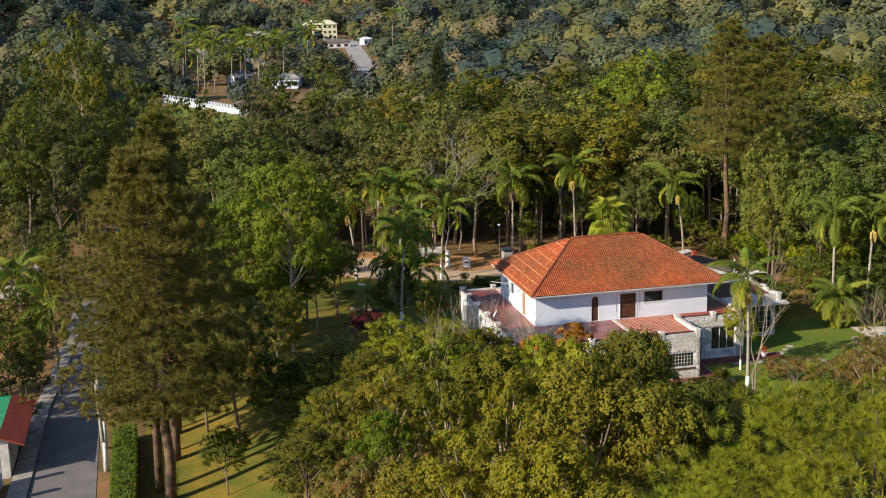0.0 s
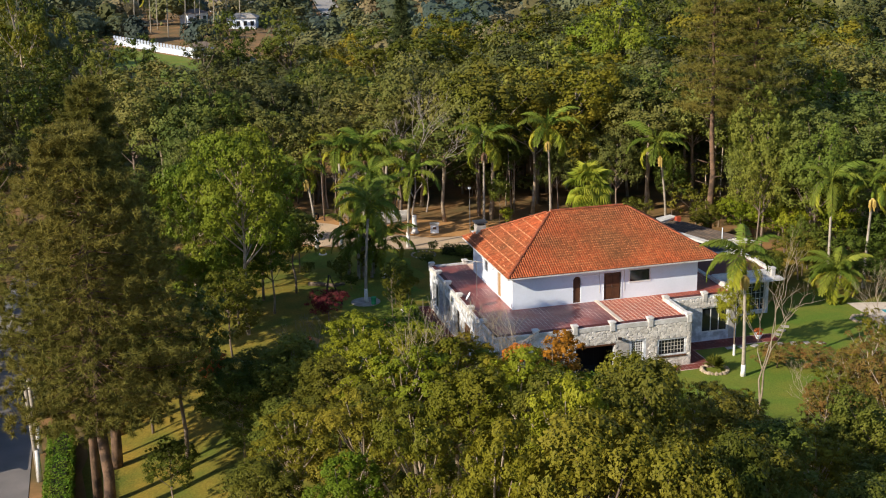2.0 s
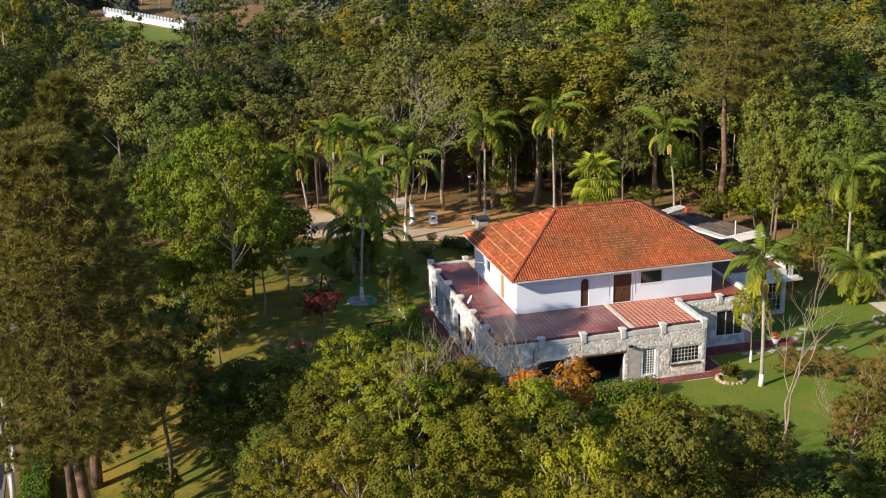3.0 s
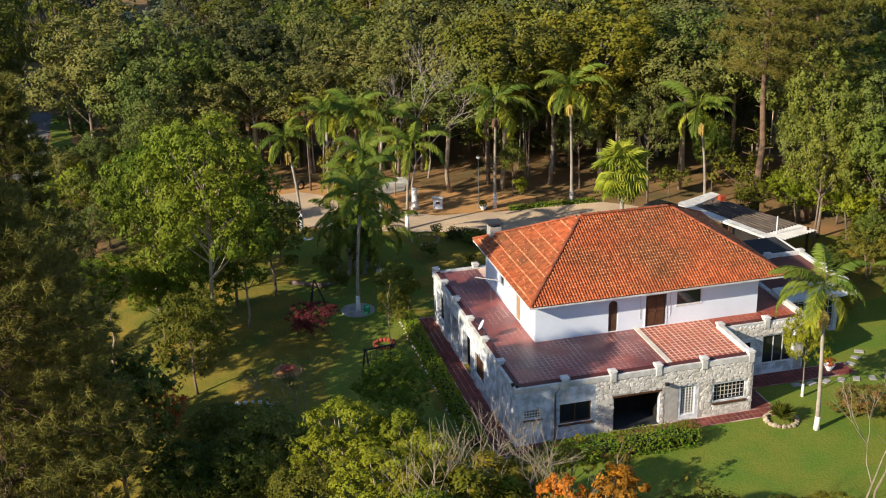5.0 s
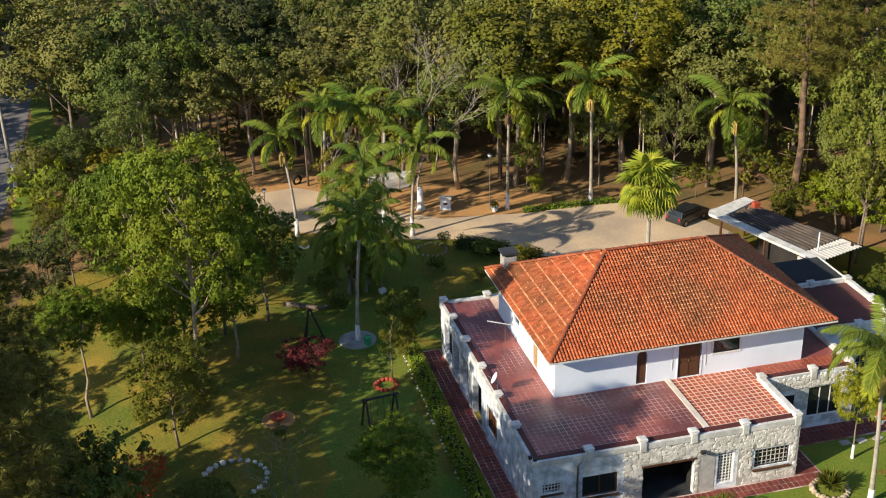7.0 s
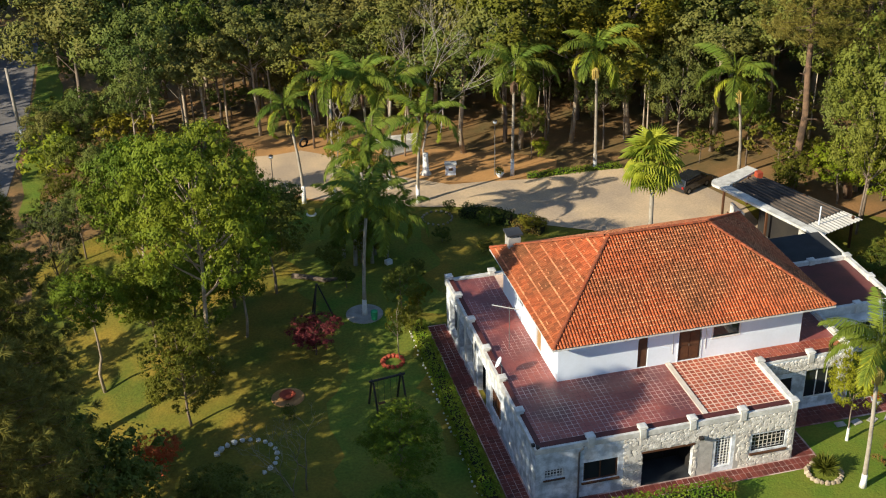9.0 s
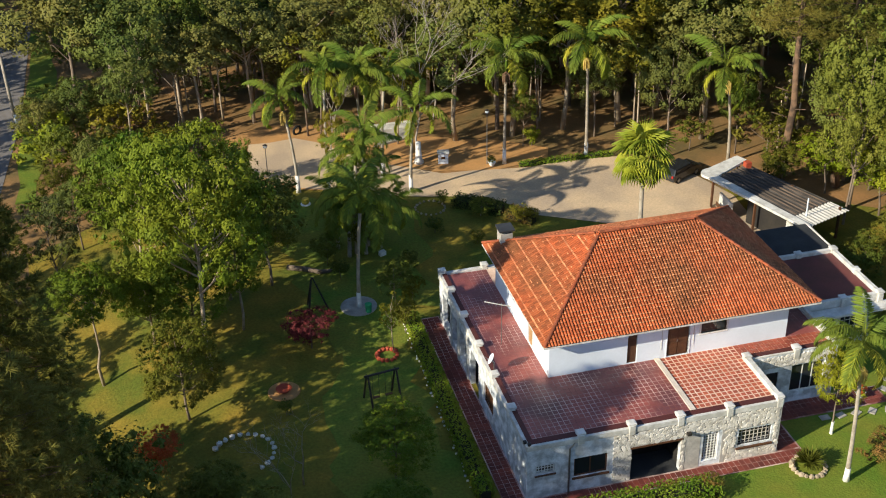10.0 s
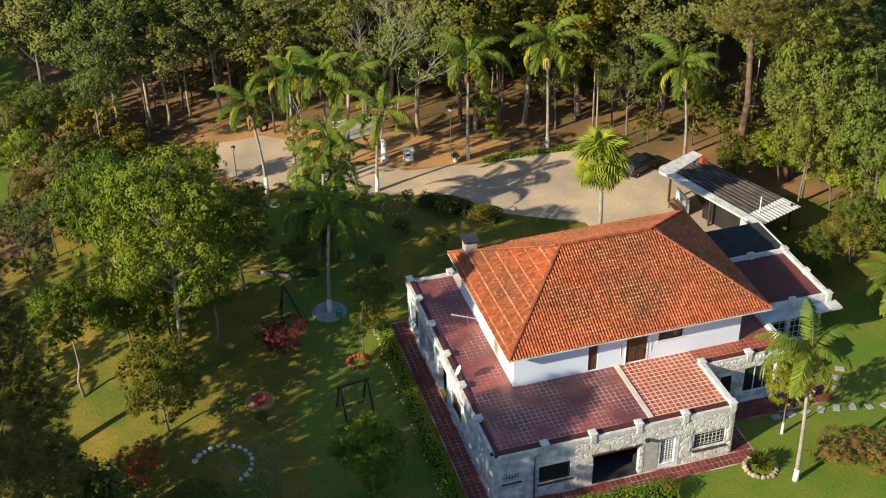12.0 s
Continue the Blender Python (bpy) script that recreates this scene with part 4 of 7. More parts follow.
part("post", tube(bmesh.new(), [(0, 0, 0), (0, 0, 0.55), (0, 0.15, 0.7)], [0.03] * 3, 8), METAL, dish)
bm = bmesh.new()
lathe(bm, [(0.02, 0.0), (0.17, 0.025), (0.3, 0.075), (0.34, 0.11), (0.32, 0.11), (0.17, 0.045), (0.02, 0.02)], 20)
part("reflector", bm, WHITE, dish, "white reflector", smooth=True).matrix_basis = pose(0, 0.1, 0.75, -60)
part("feed_arm", tube(bmesh.new(), [(0, 0.1, 0.55), (0, 0.55, 0.95)], [0.015, 0.015], 6), METAL, dish)
ant = thing("television_antenna", "thin metal television antenna on the terrace", "antenna", at=(1.5, 9.6, TERR))
part("mast", tube(bmesh.new(), [(0, 0, 0), (0, 0, 2.9)], [0.025, 0.02], 6), METAL, ant)
part("boom", tube(bmesh.new(), [(-0.9, 0.5, 2.85), (0.5, -0.3, 2.75)], [0.03, 0.03], 6), SHEET_PALE, ant)
for k in range(7):
    x, y = -0.85 + 0.2 * k, 0.47 - 0.115 * k
    part("element", tube(bmesh.new(), [(x - 0.12, y - 0.21, 2.84 - 0.014 * k), (x + 0.12, y + 0.21, 2.84 - 0.014 * k)], [0.012, 0.012], 5), METAL, ant)


# ---- carport and yard ----
carport = thing("carport", "open carport with a dark corrugated roof and a broad white edge", "carport")
CP = ((24.3, 27.7), (27.6, 29.4), (31.2, 20.6), (27.0, 18.8))


def corrugated(name, a, b, c, d, za, zb, mat, parent, waves, label):
    """A ribbed sheet over the plan a, b, c, d; it falls from height za on the side a-d to zb on the side b-c, and the ribs run from a to d."""
    n = waves * 6
    vs, fs = [], []
    for i in range(n + 1):
        t = i / n
        z = za + (zb - za) * t + 0.05 * math.sin(t * waves * 2 * math.pi)
        p, q = Vector(a).lerp(Vector(b), t), Vector(d).lerp(Vector(c), t)
        vs += [(p.x, p.y, z), (q.x, q.y, z - 0.04), (p.x, p.y, z - 0.015), (q.x, q.y, z - 0.055)]
    for i in range(n):
        k = i * 4
        fs += [(k, k + 4, k + 5, k + 1), (k + 2, k + 3, k + 7, k + 6)]
    return cards(name, np.array(vs), np.array(fs), mat, parent, label)


def mix2(p, q, t):
    return (p[0] + (q[0] - p[0]) * t, p[1] + (q[1] - p[1]) * t)


A, B, C, D = CP
corrugated("roof_sheet", A, B, mix2(B, C, 0.82), mix2(A, D, 0.82), 2.72, 2.45, SHEET, carport, 12, "dark weathered corrugated sheets")
corrugated("pale_roof_sheet", mix2(A, D, 0.822), mix2(B, C, 0.822), C, D, 2.67, 2.4, SHEET_PALE, carport, 12, "pale corrugated sheets")
RUSTY = material("rusty_rib", (0.15, 0.108, 0.08), 0.9, (0.07, 0.055, 0.045), 0.8, 9)
for k in range(1, 9):
    t = k / 9
    p, q = mix2(A, B, t), mix2(mix2(A, D, 0.82), mix2(B, C, 0.82), t)
    z = 2.72 - 0.27 * t + 0.05
    part("roof_rib", tube(bmesh.new(), [(*p, z), (*q, z - 0.04)], [0.06, 0.06], 5), RUSTY, carport, "rusty pale rib")
corner = [(23.1 + 0.9 - 0.9 * math.cos(radians(a)), 28.1 + 0.9 * math.sin(radians(a))) for a in range(0, 91, 15)]
part("white_edge", slab([(23.1, 28.1), (23.5, 27.2), (26.3, 18.9), (26.98, 18.85), (24.2, 27.6), (27.5, 29.5), (27.1, 30.4)] + corner[:0:-1], 2.66, 2.84), WHITE_STAINED, carport, "broad white concrete roof edge")
for x, y in ((24.0, 27.9), (26.8, 29.4), (25.3, 23.6), (26.4, 19.4), (30.6, 20.9), (29.0, 25.0)):
    part("post", boxes((x - 0.08, y - 0.08, 0, x + 0.08, y + 0.08, 2.6), bevel=0.01), WOOD, carport)
part("low_wall", boxes((24.35, 25.4, 0, 24.5, 27.4, 1.5)), WHITE_STAINED, carport, "white wall under the roof")
part("low_wall", boxes((26.2, 19.1, 0, 26.35, 20.6, 2.3)), WHITE_STAINED, carport, "white wall under the roof")
# Two near-black walls added to imitate the shade under the carport roof.
part("inner_wall", slab([(25.4, 24.9), (26.9, 20.6), (27.1, 20.7), (25.6, 25.0)], 0, 2.5), UNLIT, carport, "added near-black wall that imitates shade under the roof")
part("back_wall", boxes((28.6, 21.0, 0, 28.8, 27.0, 2.2)), UNLIT, carport)
part("vent_stack", boxes((27.0, 28.6, 2.5, 27.5, 29.1, 3.0), bevel=0.03), CLAY_RED, carport, "small brick vent on the roof")
part("roof_post", tube(bmesh.new(), [(27.6, 20.4, 2.4), (27.6, 20.4, 4.0)], [0.05, 0.05], 8), WHITE, carport, "white pole on the roof")
yard_bench = thing("bench", "wooden bench against the white carport wall", "bench", at=(23.75, 26.2, 0.04))
part("seat", boxes((-0.2, -0.9, 0.42, 0.2, 0.9, 0.48), bevel=0.01), WOOD, yard_bench)
part("backrest", boxes((0.2, -0.9, 0.55, 0.25, 0.9, 0.9), bevel=0.01), WOOD, yard_bench)
for x in (-0.16, 0.16):
    for y in (-0.8, 0.8):
        part("leg", boxes((x - 0.03, y - 0.03, 0, x + 0.03, y + 0.03, 0.42)), WOOD, yard_bench)

car = thing("car", "dark estate car parked on the gravel", "car", at=(23.9, 33.4, 0.05), turn=28)
bm = bmesh.new()
prof = [(-2.1, 0.35), (-2.1, 0.75), (-1.95, 0.95), (-1.7, 1.42), (0.5, 1.46), (1.05, 1.0), (2.0, 0.86), (2.1, 0.6), (2.1, 0.35)]
sides = []
for y, s in ((-0.84, 1), (-0.8, 1), (0.8, 1), (0.84, 1)):
    sides.append([bm.verts.new((x, y * (0.86 if z > 1.1 else 1.0), z)) for x, z in prof])
for r0, r1 in zip(sides, sides[1:]):
    for i in range(len(prof)):
        bm.faces.new((r0[i], r1[i], r1[(i + 1) % len(prof)], r0[(i + 1) % len(prof)]))
bm.faces.new(sides[0])
bm.faces.new(sides[-1][::-1])
bmesh.ops.recalc_face_normals(bm, faces=bm.faces)
part("body", bm, CAR_PAINT, car)
part("windscreen", slab([(0, -0.62), (0.72, -0.66), (0.72, 0.66), (0, 0.62)], 0, 0.012), GLASS, car).matrix_basis = pose(0.52, 0, 1.465, 0, 40)
part("rear_window", slab([(0, -0.6), (0.46, -0.64), (0.46, 0.64), (0, 0.6)], 0, 0.012), GLASS, car).matrix_basis = pose(-1.72, 0, 1.425, 0, 118)
for s in (-1, 1):
    part("side_window", boxes((-1.6, s * 0.775 - 0.01, 1.02, 0.45, s * 0.775 + 0.01, 1.36)), GLASS, car)
    part("headlight", boxes((2.06, s * 0.6 - 0.16, 0.66, 2.12, s * 0.6 + 0.16, 0.78), bevel=0.01), GLASS, car)
    part("tail_light", boxes((-2.12, s * 0.68 - 0.1, 0.7, -2.08, s * 0.68 + 0.1, 0.95), bevel=0.01), LAMP_RED, car)
    for x in (-1.3, 1.3):
        wheel = part("wheel", bmesh.new(), RUBBER, car)
        wheel.matrix_basis = pose(x, s * 0.76, 0.31, 90)
        part("tyre", lathe(bmesh.new(), [(0.2, -0.1), (0.3, -0.1), (0.31, -0.05), (0.31, 0.05), (0.3, 0.1), (0.2, 0.1)], 18), RUBBER, wheel)
        part("rim", lathe(bmesh.new(), [(0.2, -0.105), (0.2, 0.105)], 14), METAL, wheel, "grey steel rim")

car.scale = (0.87, 0.87, 0.87)
meter_box = thing("meter_box", "small white box with a dark plate at the driveway's edge", "meter box", at=(6.2, 41.3, 0.0), turn=-14)
part("body", boxes((-0.42, -0.3, 0, 0.42, 0.3, 1.0), bevel=0.02), WHITE, meter_box)
part("panel", boxes((-0.17, -0.32, 0.52, 0.17, -0.303, 0.76)), WOOD, meter_box, "dark plate")
part("cap", boxes((-0.5, -0.38, 1.0, 0.5, 0.38, 1.1), bevel=0.02), WHITE_STAINED, meter_box)

ramp = thing("concrete_landing", "low pale concrete landing with white posts above the driveway", "landing")
part("slab", slab([(1.2, 45.6), (4.4, 46.6), (5.3, 49.0), (2.2, 48.6)], 0.0, 0.28), CONCRETE, ramp)
part("edge", boxes((1.3, 48.7, 0.0, 5.2, 48.95, 0.8), bevel=0.03), WHITE_STAINED, ramp)


def lamp_post(x, y, h):
    p = thing("garden_lamp", "thin metal garden lamp post with a white globe", "lamp", "garden lamps", (x, y, float(ground_z(x, y))))
    part("pole", tube(bmesh.new(), [(0, 0, 0), (0, 0, h)], [0.045, 0.03], 8), METAL, p)
    g = bmesh.new()
    bmesh.ops.create_uvsphere(g, u_segments=12, v_segments=8, radius=0.17, matrix=Matrix.Translation((0, 0, h + 0.15)))
    part("globe", g, WHITE, p, "white glass globe", smooth=True)
    part("hood", lathe(bmesh.new(), [(0.2, h + 0.26), (0.05, h + 0.36)], 12), IRON, p)


for x, y, h in ((-8.2, 42.9, 2.6), (9.6, 40.0, 4.6)):
    lamp_post(x, y, h)


# ---- garden furniture and ornaments ----
def planter_ring(x, y, r, mat, label, name="planter_ring", n=16, seed=0, size=0.28):
    p = thing(name, label, "planter", at=(x, y, float(ground_z(x, y))))
    rng = random.Random(seed)
    for k in range(n):
        a = 2 * math.pi * k / n
        me = rng.choice(rock_meshes)
        ob = piece("rock", me[mat.name], p, pose(r * math.cos(a), r * math.sin(a), size * 0.3, rng.uniform(0, 360), rng.uniform(0, 40), rng.uniform(0, 360)) @ Matrix.Diagonal((*[size * rng.uniform(0.8, 1.2)] * 3, 1)))
    return p


rock_meshes = []
for k in range(5):
    rng = random.Random(k)
    variants = {}
    for mat in (ROCK_WHITE, FIELD_STONE, CLAY_RED):
        bm = bmesh.new()
        bmesh.ops.create_icosphere(bm, subdivisions=1, radius=0.6)
        rr = random.Random(k)
        for v in bm.verts:
            v.co *= rr.uniform(0.75, 1.15)
        me = bpy.data.meshes.new("rock")
        bm.to_mesh(me)
        bm.free()
        me.materials.append(mat)
        variants[mat.name] = me
    rock_meshes.append(variants)

ring = thing("stone_ring", "open ring of whitewashed stones on the lawn", "stone ring", at=(-14.3, 8.2, float(ground_z(-14.3, 8.2))))
for k in range(15):
    a = radians(-60 + 15 * k)
    rng = random.Random(k)
    piece("rock", rng.choice(rock_meshes)[ROCK_WHITE.name], ring, pose(1.75 * math.cos(a), 1.75 * math.sin(a), 0.12, 0, 0, rng.uniform(0, 360)) @ Matrix.Diagonal((*[rng.uniform(0.22, 0.38)] * 3, 1)))

sw = thing("playground_swing", "dark wooden swing frame with two seats on the lawn", "swing", at=(-5.6, 10.7, 0.0), turn=8)
for x in (-0.9, 0.9):
    for y in (-0.9, 0.9):
        part("post", tube(bmesh.new(), [(x, y, 0), (x, y * 0.15, 2.2)], [0.07, 0.06], 6), IRON, sw)
part("beam", tube(bmesh.new(), [(-1.1, 0, 2.2), (1.1, 0, 2.2)], [0.07, 0.07], 6), IRON, sw)
for x in (-0.4, 0.4):
    s = part("swing_seat", boxes((x - 0.22, -0.1, 0.5, x + 0.22, 0.1, 0.54)), WOOD, sw)
    for dx in (-0.2, 0.2):
        part("rope", tube(bmesh.new(), [(x + dx, 0, 0.54), (x + dx, 0, 2.2)], [0.012, 0.012], 4), IRON, s)
fr = thing("climbing_frame", "dark pointed wooden climbing frame on the lawn", "climbing frame", at=(-7.9, 22.0, 0.0), turn=20)
for x, y in ((-0.8, -0.7), (0.8, -0.7), (0.0, 0.9)):
    part("pole", tube(bmesh.new(), [(x, y, 0), (x * 0.05, y * 0.05, 2.6)], [0.07, 0.05], 6), IRON, fr)
log = thing("log_bench", "fallen brown log lying on the lawn", "log", at=(-7.4, 27.0, 0.16), turn=-32)
part("trunk", tube(bmesh.new(), [(-1.7, 0, 0), (-0.5, 0.1, 0.02), (0.8, 0, 0.03), (1.7, 0.1, 0.25)], [0.2, 0.19, 0.17, 0.12], 8), BARK, log, smooth=True)
part("branch", tube(bmesh.new(), [(0.8, 0, 0.05), (1.2, -0.5, 0.45)], [0.1, 0.05], 6), BARK, log)
bowl = thing("fire_bowl", "round red clay fire bowl on a paved circle", "fire bowl", at=(-11.2, 13.4, 0.0))
part("disc", lathe(bmesh.new(), [(1.0, 0.0), (1.0, 0.06), (0.95, 0.08)], 20), DIRT, bowl)
part("bowl", lathe(bmesh.new(), [(0.3, 0.08), (0.5, 0.3), (0.44, 0.3), (0.25, 0.14)], 18), CLAY_RED, bowl, "red clay bowl")
paved = thing("paved_circle", "pale paved circle round a white-based palm", "paving", at=(-4.9, 21.6, 0.0))
part("disc", lathe(bmesh.new(), [(1.25, 0.0), (1.25, 0.07), (1.2, 0.09)], 22), CONCRETE, paved)
part("bin", lathe(bmesh.new(), [(0.2, 0.09), (0.24, 0.7), (0.2, 0.72)], 12, (0.5, -0.9)), GREEN_SHEET, paved, "green bin")
for k, (x, y) in enumerate(((19.0, 2.0), (20.0, 1.95), (21.0, 1.9), (22.0, 1.8), (23.0, 1.65), (24.0, 1.45), (25.0, 1.2), (26.0, 0.9), (23.8, 3.6), (24.6, 4.3), (25.3, 5.0))):
    st = thing("stepping_stone", "pale flat stepping stone in the grass", "stepping stone", "stepping stones", (x, y, 0.03), 15 * k)
    part("slab", boxes((-0.3, -0.22, 0, 0.3, 0.22, 0.07), bevel=0.02), CONCRETE, st)


stool = thing("garden_stool", "small yellow drum with a white foot on the lawn", "stool", at=(-6.0, 37.3, 0.03))
part("drum", lathe(bmesh.new(), [(0.24, 0.1), (0.3, 0.2), (0.28, 0.5), (0.22, 0.55)], 14), YELLOW_PAINT, stool)
part("foot", lathe(bmesh.new(), [(0.4, 0.0), (0.4, 0.08), (0.25, 0.1)], 14), LIME, stool)
tyre = thing("old_tyre", "old black tyre standing under the trees", "tyre", at=(-4.6, 50.4, 0.45), turn=30)
ring_bm = bmesh.new()
tube(ring_bm, [(0.38 * math.cos(2 * math.pi * k / 20), 0, 0.38 * math.sin(2 * math.pi * k / 20)) for k in range(21)], [0.12] * 21, 8, cap=False)
part("tread", ring_bm, RUBBER, tyre, smooth=True)
block = thing("stone_block", "small white stone block at the edge of the palm bed", "block", at=(-1.9, 27.9, 0.03), turn=20)
part("body", boxes((-0.25, -0.18, 0, 0.25, 0.18, 0.36), bevel=0.03), LIME, block)
planter_ring(3.2, 33.9, 1.15, FIELD_STONE, "round bed edged with grey stones at the driveway", n=18, seed=11, size=0.2)


# ---- plants ----
def broadleaf(seed, height, spread, lobes=13, clumps=18, per=34, low=0.3, leaf_size=0.16, flat=0.78, lobe=0.4, lean=0.05, first=0.35):
    """A broadleaf tree: a trunk whose limbs carry rounded lobes, each set about with sprays of leaves, with gaps between them."""
    rng = np.random.default_rng(seed)
    mid, axes = height * (low + 1.0) / 2, np.array([spread, spread, height * (1 - low) / 2])
    way = []
    while len(way) < lobes:
        d = unit(rng.normal(size=3) + np.array([0, 0, 0.25]))
        if d[2] > -0.55 and all(d @ w < 0.86 for w in way[-8:]):
            way.append(d)
    way = np.array(way)
    radius = spread * lobe * rng.uniform(0.72, 1.2, lobes)
    inset = np.where(rng.uniform(size=lobes) < 0.82, rng.uniform(0.86, 1.04, lobes), rng.uniform(0.3, 0.6, lobes))
    centre = way * (axes - radius[:, None] * np.array([0.9, 0.9, flat * 0.9])) * inset[:, None]
    centre[:, 2] += mid + (height - (centre[:, 2] + mid + radius * flat).max())
    # wood
    bm = bmesh.new()
    r0 = 0.0095 * height + 0.025
    spine = [Vector((0, 0, -0.3))]
    for k in range(1, 6):
        spine.append(Vector((rng.normal(0, lean) * height * 0.2 + spine[-1].x, rng.normal(0, lean) * height * 0.2 + spine[-1].y, height * 0.8 * k / 5)))
    tube(bm, spine, [r0 * f for f in (1.25, 1, 0.85, 0.7, 0.5, 0.3)], 7)
    for c, r in zip(centre, radius):
        t = min(0.92, max(first, (c[2] / height - 0.2) / 0.8)) * 5
        i = min(int(t), 4)
        q = spine[i].lerp(spine[i + 1], t - i)
        e = Vector(c)
        tube(bm, [q, q.lerp(e, 0.55) + Vector((0, 0, -0.05 * (e - q).length)), e], [r0 * 0.42, r0 * 0.28, r0 * 0.14], 5, cap=False)
    # sprays of leaves over each lobe
    d = unit(rng.normal(size=(lobes, clumps, 3)) + way[:, None] * 0.35 + np.array([0, 0, 0.2]))
    at = (centre[:, None] + d * radius[:, None, None] * rng.uniform(0.78, 1.06, (lobes, clumps, 1)) * np.array([1, 1, flat])).reshape(-1, 3)
    size = (radius[:, None] * rng.uniform(0.22, 0.4, (lobes, clumps))).ravel()
    d = d.reshape(-1, 3)
    return bm, *clump_leaves(at, size, per, leaf_size, leaf_size * 0.72, rng, 0.8, 0.3, core=0.5, out=d, inner=0.6)


PROTO = {}


def tree_proto(kind, seed, height, spread, leaf, bark, label, **kw):
    base = thing("tree", label, "tree", "trees of the grounds")
    bm, v, f = broadleaf(seed, height, spread, **kw)
    part("trunk", bm, bark, base, smooth=True)
    cards("crown", v, f, leaf, base)
    PROTO[kind] = (base, height)
    return base


used = set()


def plant(kind, x, y, height, turn=0.0, fat=1.0, leaf=None, label="", group="", name="", base_z=None):
    """Puts a tree of the kind at a place, the first time the tree itself, then copies."""
    proto, h = PROTO[kind]
    s = height / h
    z = float(ground_z(x, y)) if base_z is None else base_z
    m = pose(x, y, z, 0, 0, turn)
    if kind in used:
        t = copy_thing(proto, m)
    else:
        used.add(kind)
        t = proto
        t.matrix_basis = m
    t.scale = (s * fat, s * fat, s)
    if leaf:
        for c in t.children:
            if c.name.startswith("crown"):
                c.material_slots[0].link = 'OBJECT'
                c.material_slots[0].material = leaf
    tagged(t, label, group=group)
    if name:
        t.name = name
    return t


tree_proto("round", 1, 13, 4.6, LEAF_MID, BARK, "leafy green broadleaf tree with a rounded crown", lobes=15, clumps=19, per=26, low=0.3, leaf_size=0.22)
tree_proto("wide", 3, 12, 4.6, LEAF_BRIGHT, BARK_PALE, "spreading bright green tree", lobes=30, clumps=20, per=34, low=0.32, flat=0.62, lobe=0.3, leaf_size=0.155)
tree_proto("dense", 4, 12, 4.4, LEAF_OLIVE, BARK, "dense olive-green broadleaf tree", lobes=15, clumps=19, per=26, low=0.2, leaf_size=0.21)
tree_proto("near", 31, 12, 4.4, LEAF_OLIVE, BARK, "dense olive-green broadleaf tree", lobes=26, clumps=26, per=25, low=0.12, lobe=0.36, leaf_size=0.185)
tree_proto("near_round", 32, 12, 4.6, LEAF_MID, BARK, "leafy rounded green tree", lobes=24, clumps=26, per=25, low=0.12, lobe=0.38, leaf_size=0.185)
tree_proto("canopy", 33, 15, 2.8, LEAF_OLIVE, BARK, "dense rounded tree on the wooded slope", lobes=15, clumps=27, per=30, low=0.5, lobe=0.42, leaf_size=0.145)
tree_proto("canopy_loose", 34, 15, 2.8, LEAF_BRIGHT, BARK_PALE, "loose leafy tree on the wooded slope", lobes=19, clumps=18, per=34, low=0.45, lobe=0.32, leaf_size=0.135)
tree_proto("light", 5, 12, 3.4, LEAF_OLIVE, BARK_PALE, "slender tree with sparse olive foliage and a pale trunk", lobes=16, clumps=14, per=26, low=0.35, lobe=0.26, leaf_size=0.16)
tree_proto("flat", 41, 8, 2.8, LEAF_GARDEN, BARK_PALE, "forked garden tree with a flat bright crown", lobes=20, clumps=16, per=34, low=0.62, lobe=0.3, flat=0.5, lean=0.12, first=0.2, leaf_size=0.13)
tree_proto("twiggy", 44, 9.6, 1.9, LEAF_YELLOW, BARK_PALE, "loose sunlit tree with pale stems on the slope", lobes=24, clumps=10, per=24, low=0.5, lobe=0.28, first=0.3, lean=0.1, leaf_size=0.13)
tree_proto("tuft", 45, 10, 1.0, LEAF_ORANGE, BARK_PALE, "slim pale tree with an orange leafy top", lobes=9, clumps=12, per=26, low=0.8, lobe=0.45, leaf_size=0.12)
tree_proto("shrub", 6, 5, 2.6, LEAF_MID, BARK, "bushy green shrub", lobes=11, clumps=15, per=26, low=0.06, lobe=0.42, leaf_size=0.15)
tree_proto("forest", 7, 15, 4.4, WOOD_OLIVE, BARK_PALE, "forest tree with a pale trunk and a high dark crown", lobes=13, clumps=17, per=22, low=0.42, leaf_size=0.25)
tree_proto("forest_b", 8, 14, 4.8, WOOD_GREEN, BARK_PALE, "forest tree with a pale trunk and a broad green crown", lobes=13, clumps=17, per=22, low=0.38, leaf_size=0.25)
tree_proto("tall", 2, 16, 4.2, WOOD_DARK, BARK, "tall dark green forest tree", lobes=16, clumps=15, per=24, low=0.2, lobe=0.38, leaf_size=0.24)
tree_proto("brush", 23, 5, 2.8, LEAF_DARK, BARK, "bushy undergrowth in the wood", lobes=7, clumps=12, per=14, low=0.08, lobe=0.45, leaf_size=0.28)
tree_proto("far_a", 21, 14, 4.6, WOOD_DARK, BARK_PALE, "tree deep in the dark green wood", lobes=11, clumps=15, per=17, low=0.25, leaf_size=0.33)
tree_proto("far_b", 22, 15, 4.2, WOOD_OLIVE, BARK_PALE, "tree deep in the olive-green wood", lobes=11, clumps=15, per=17, low=0.25, leaf_size=0.33)


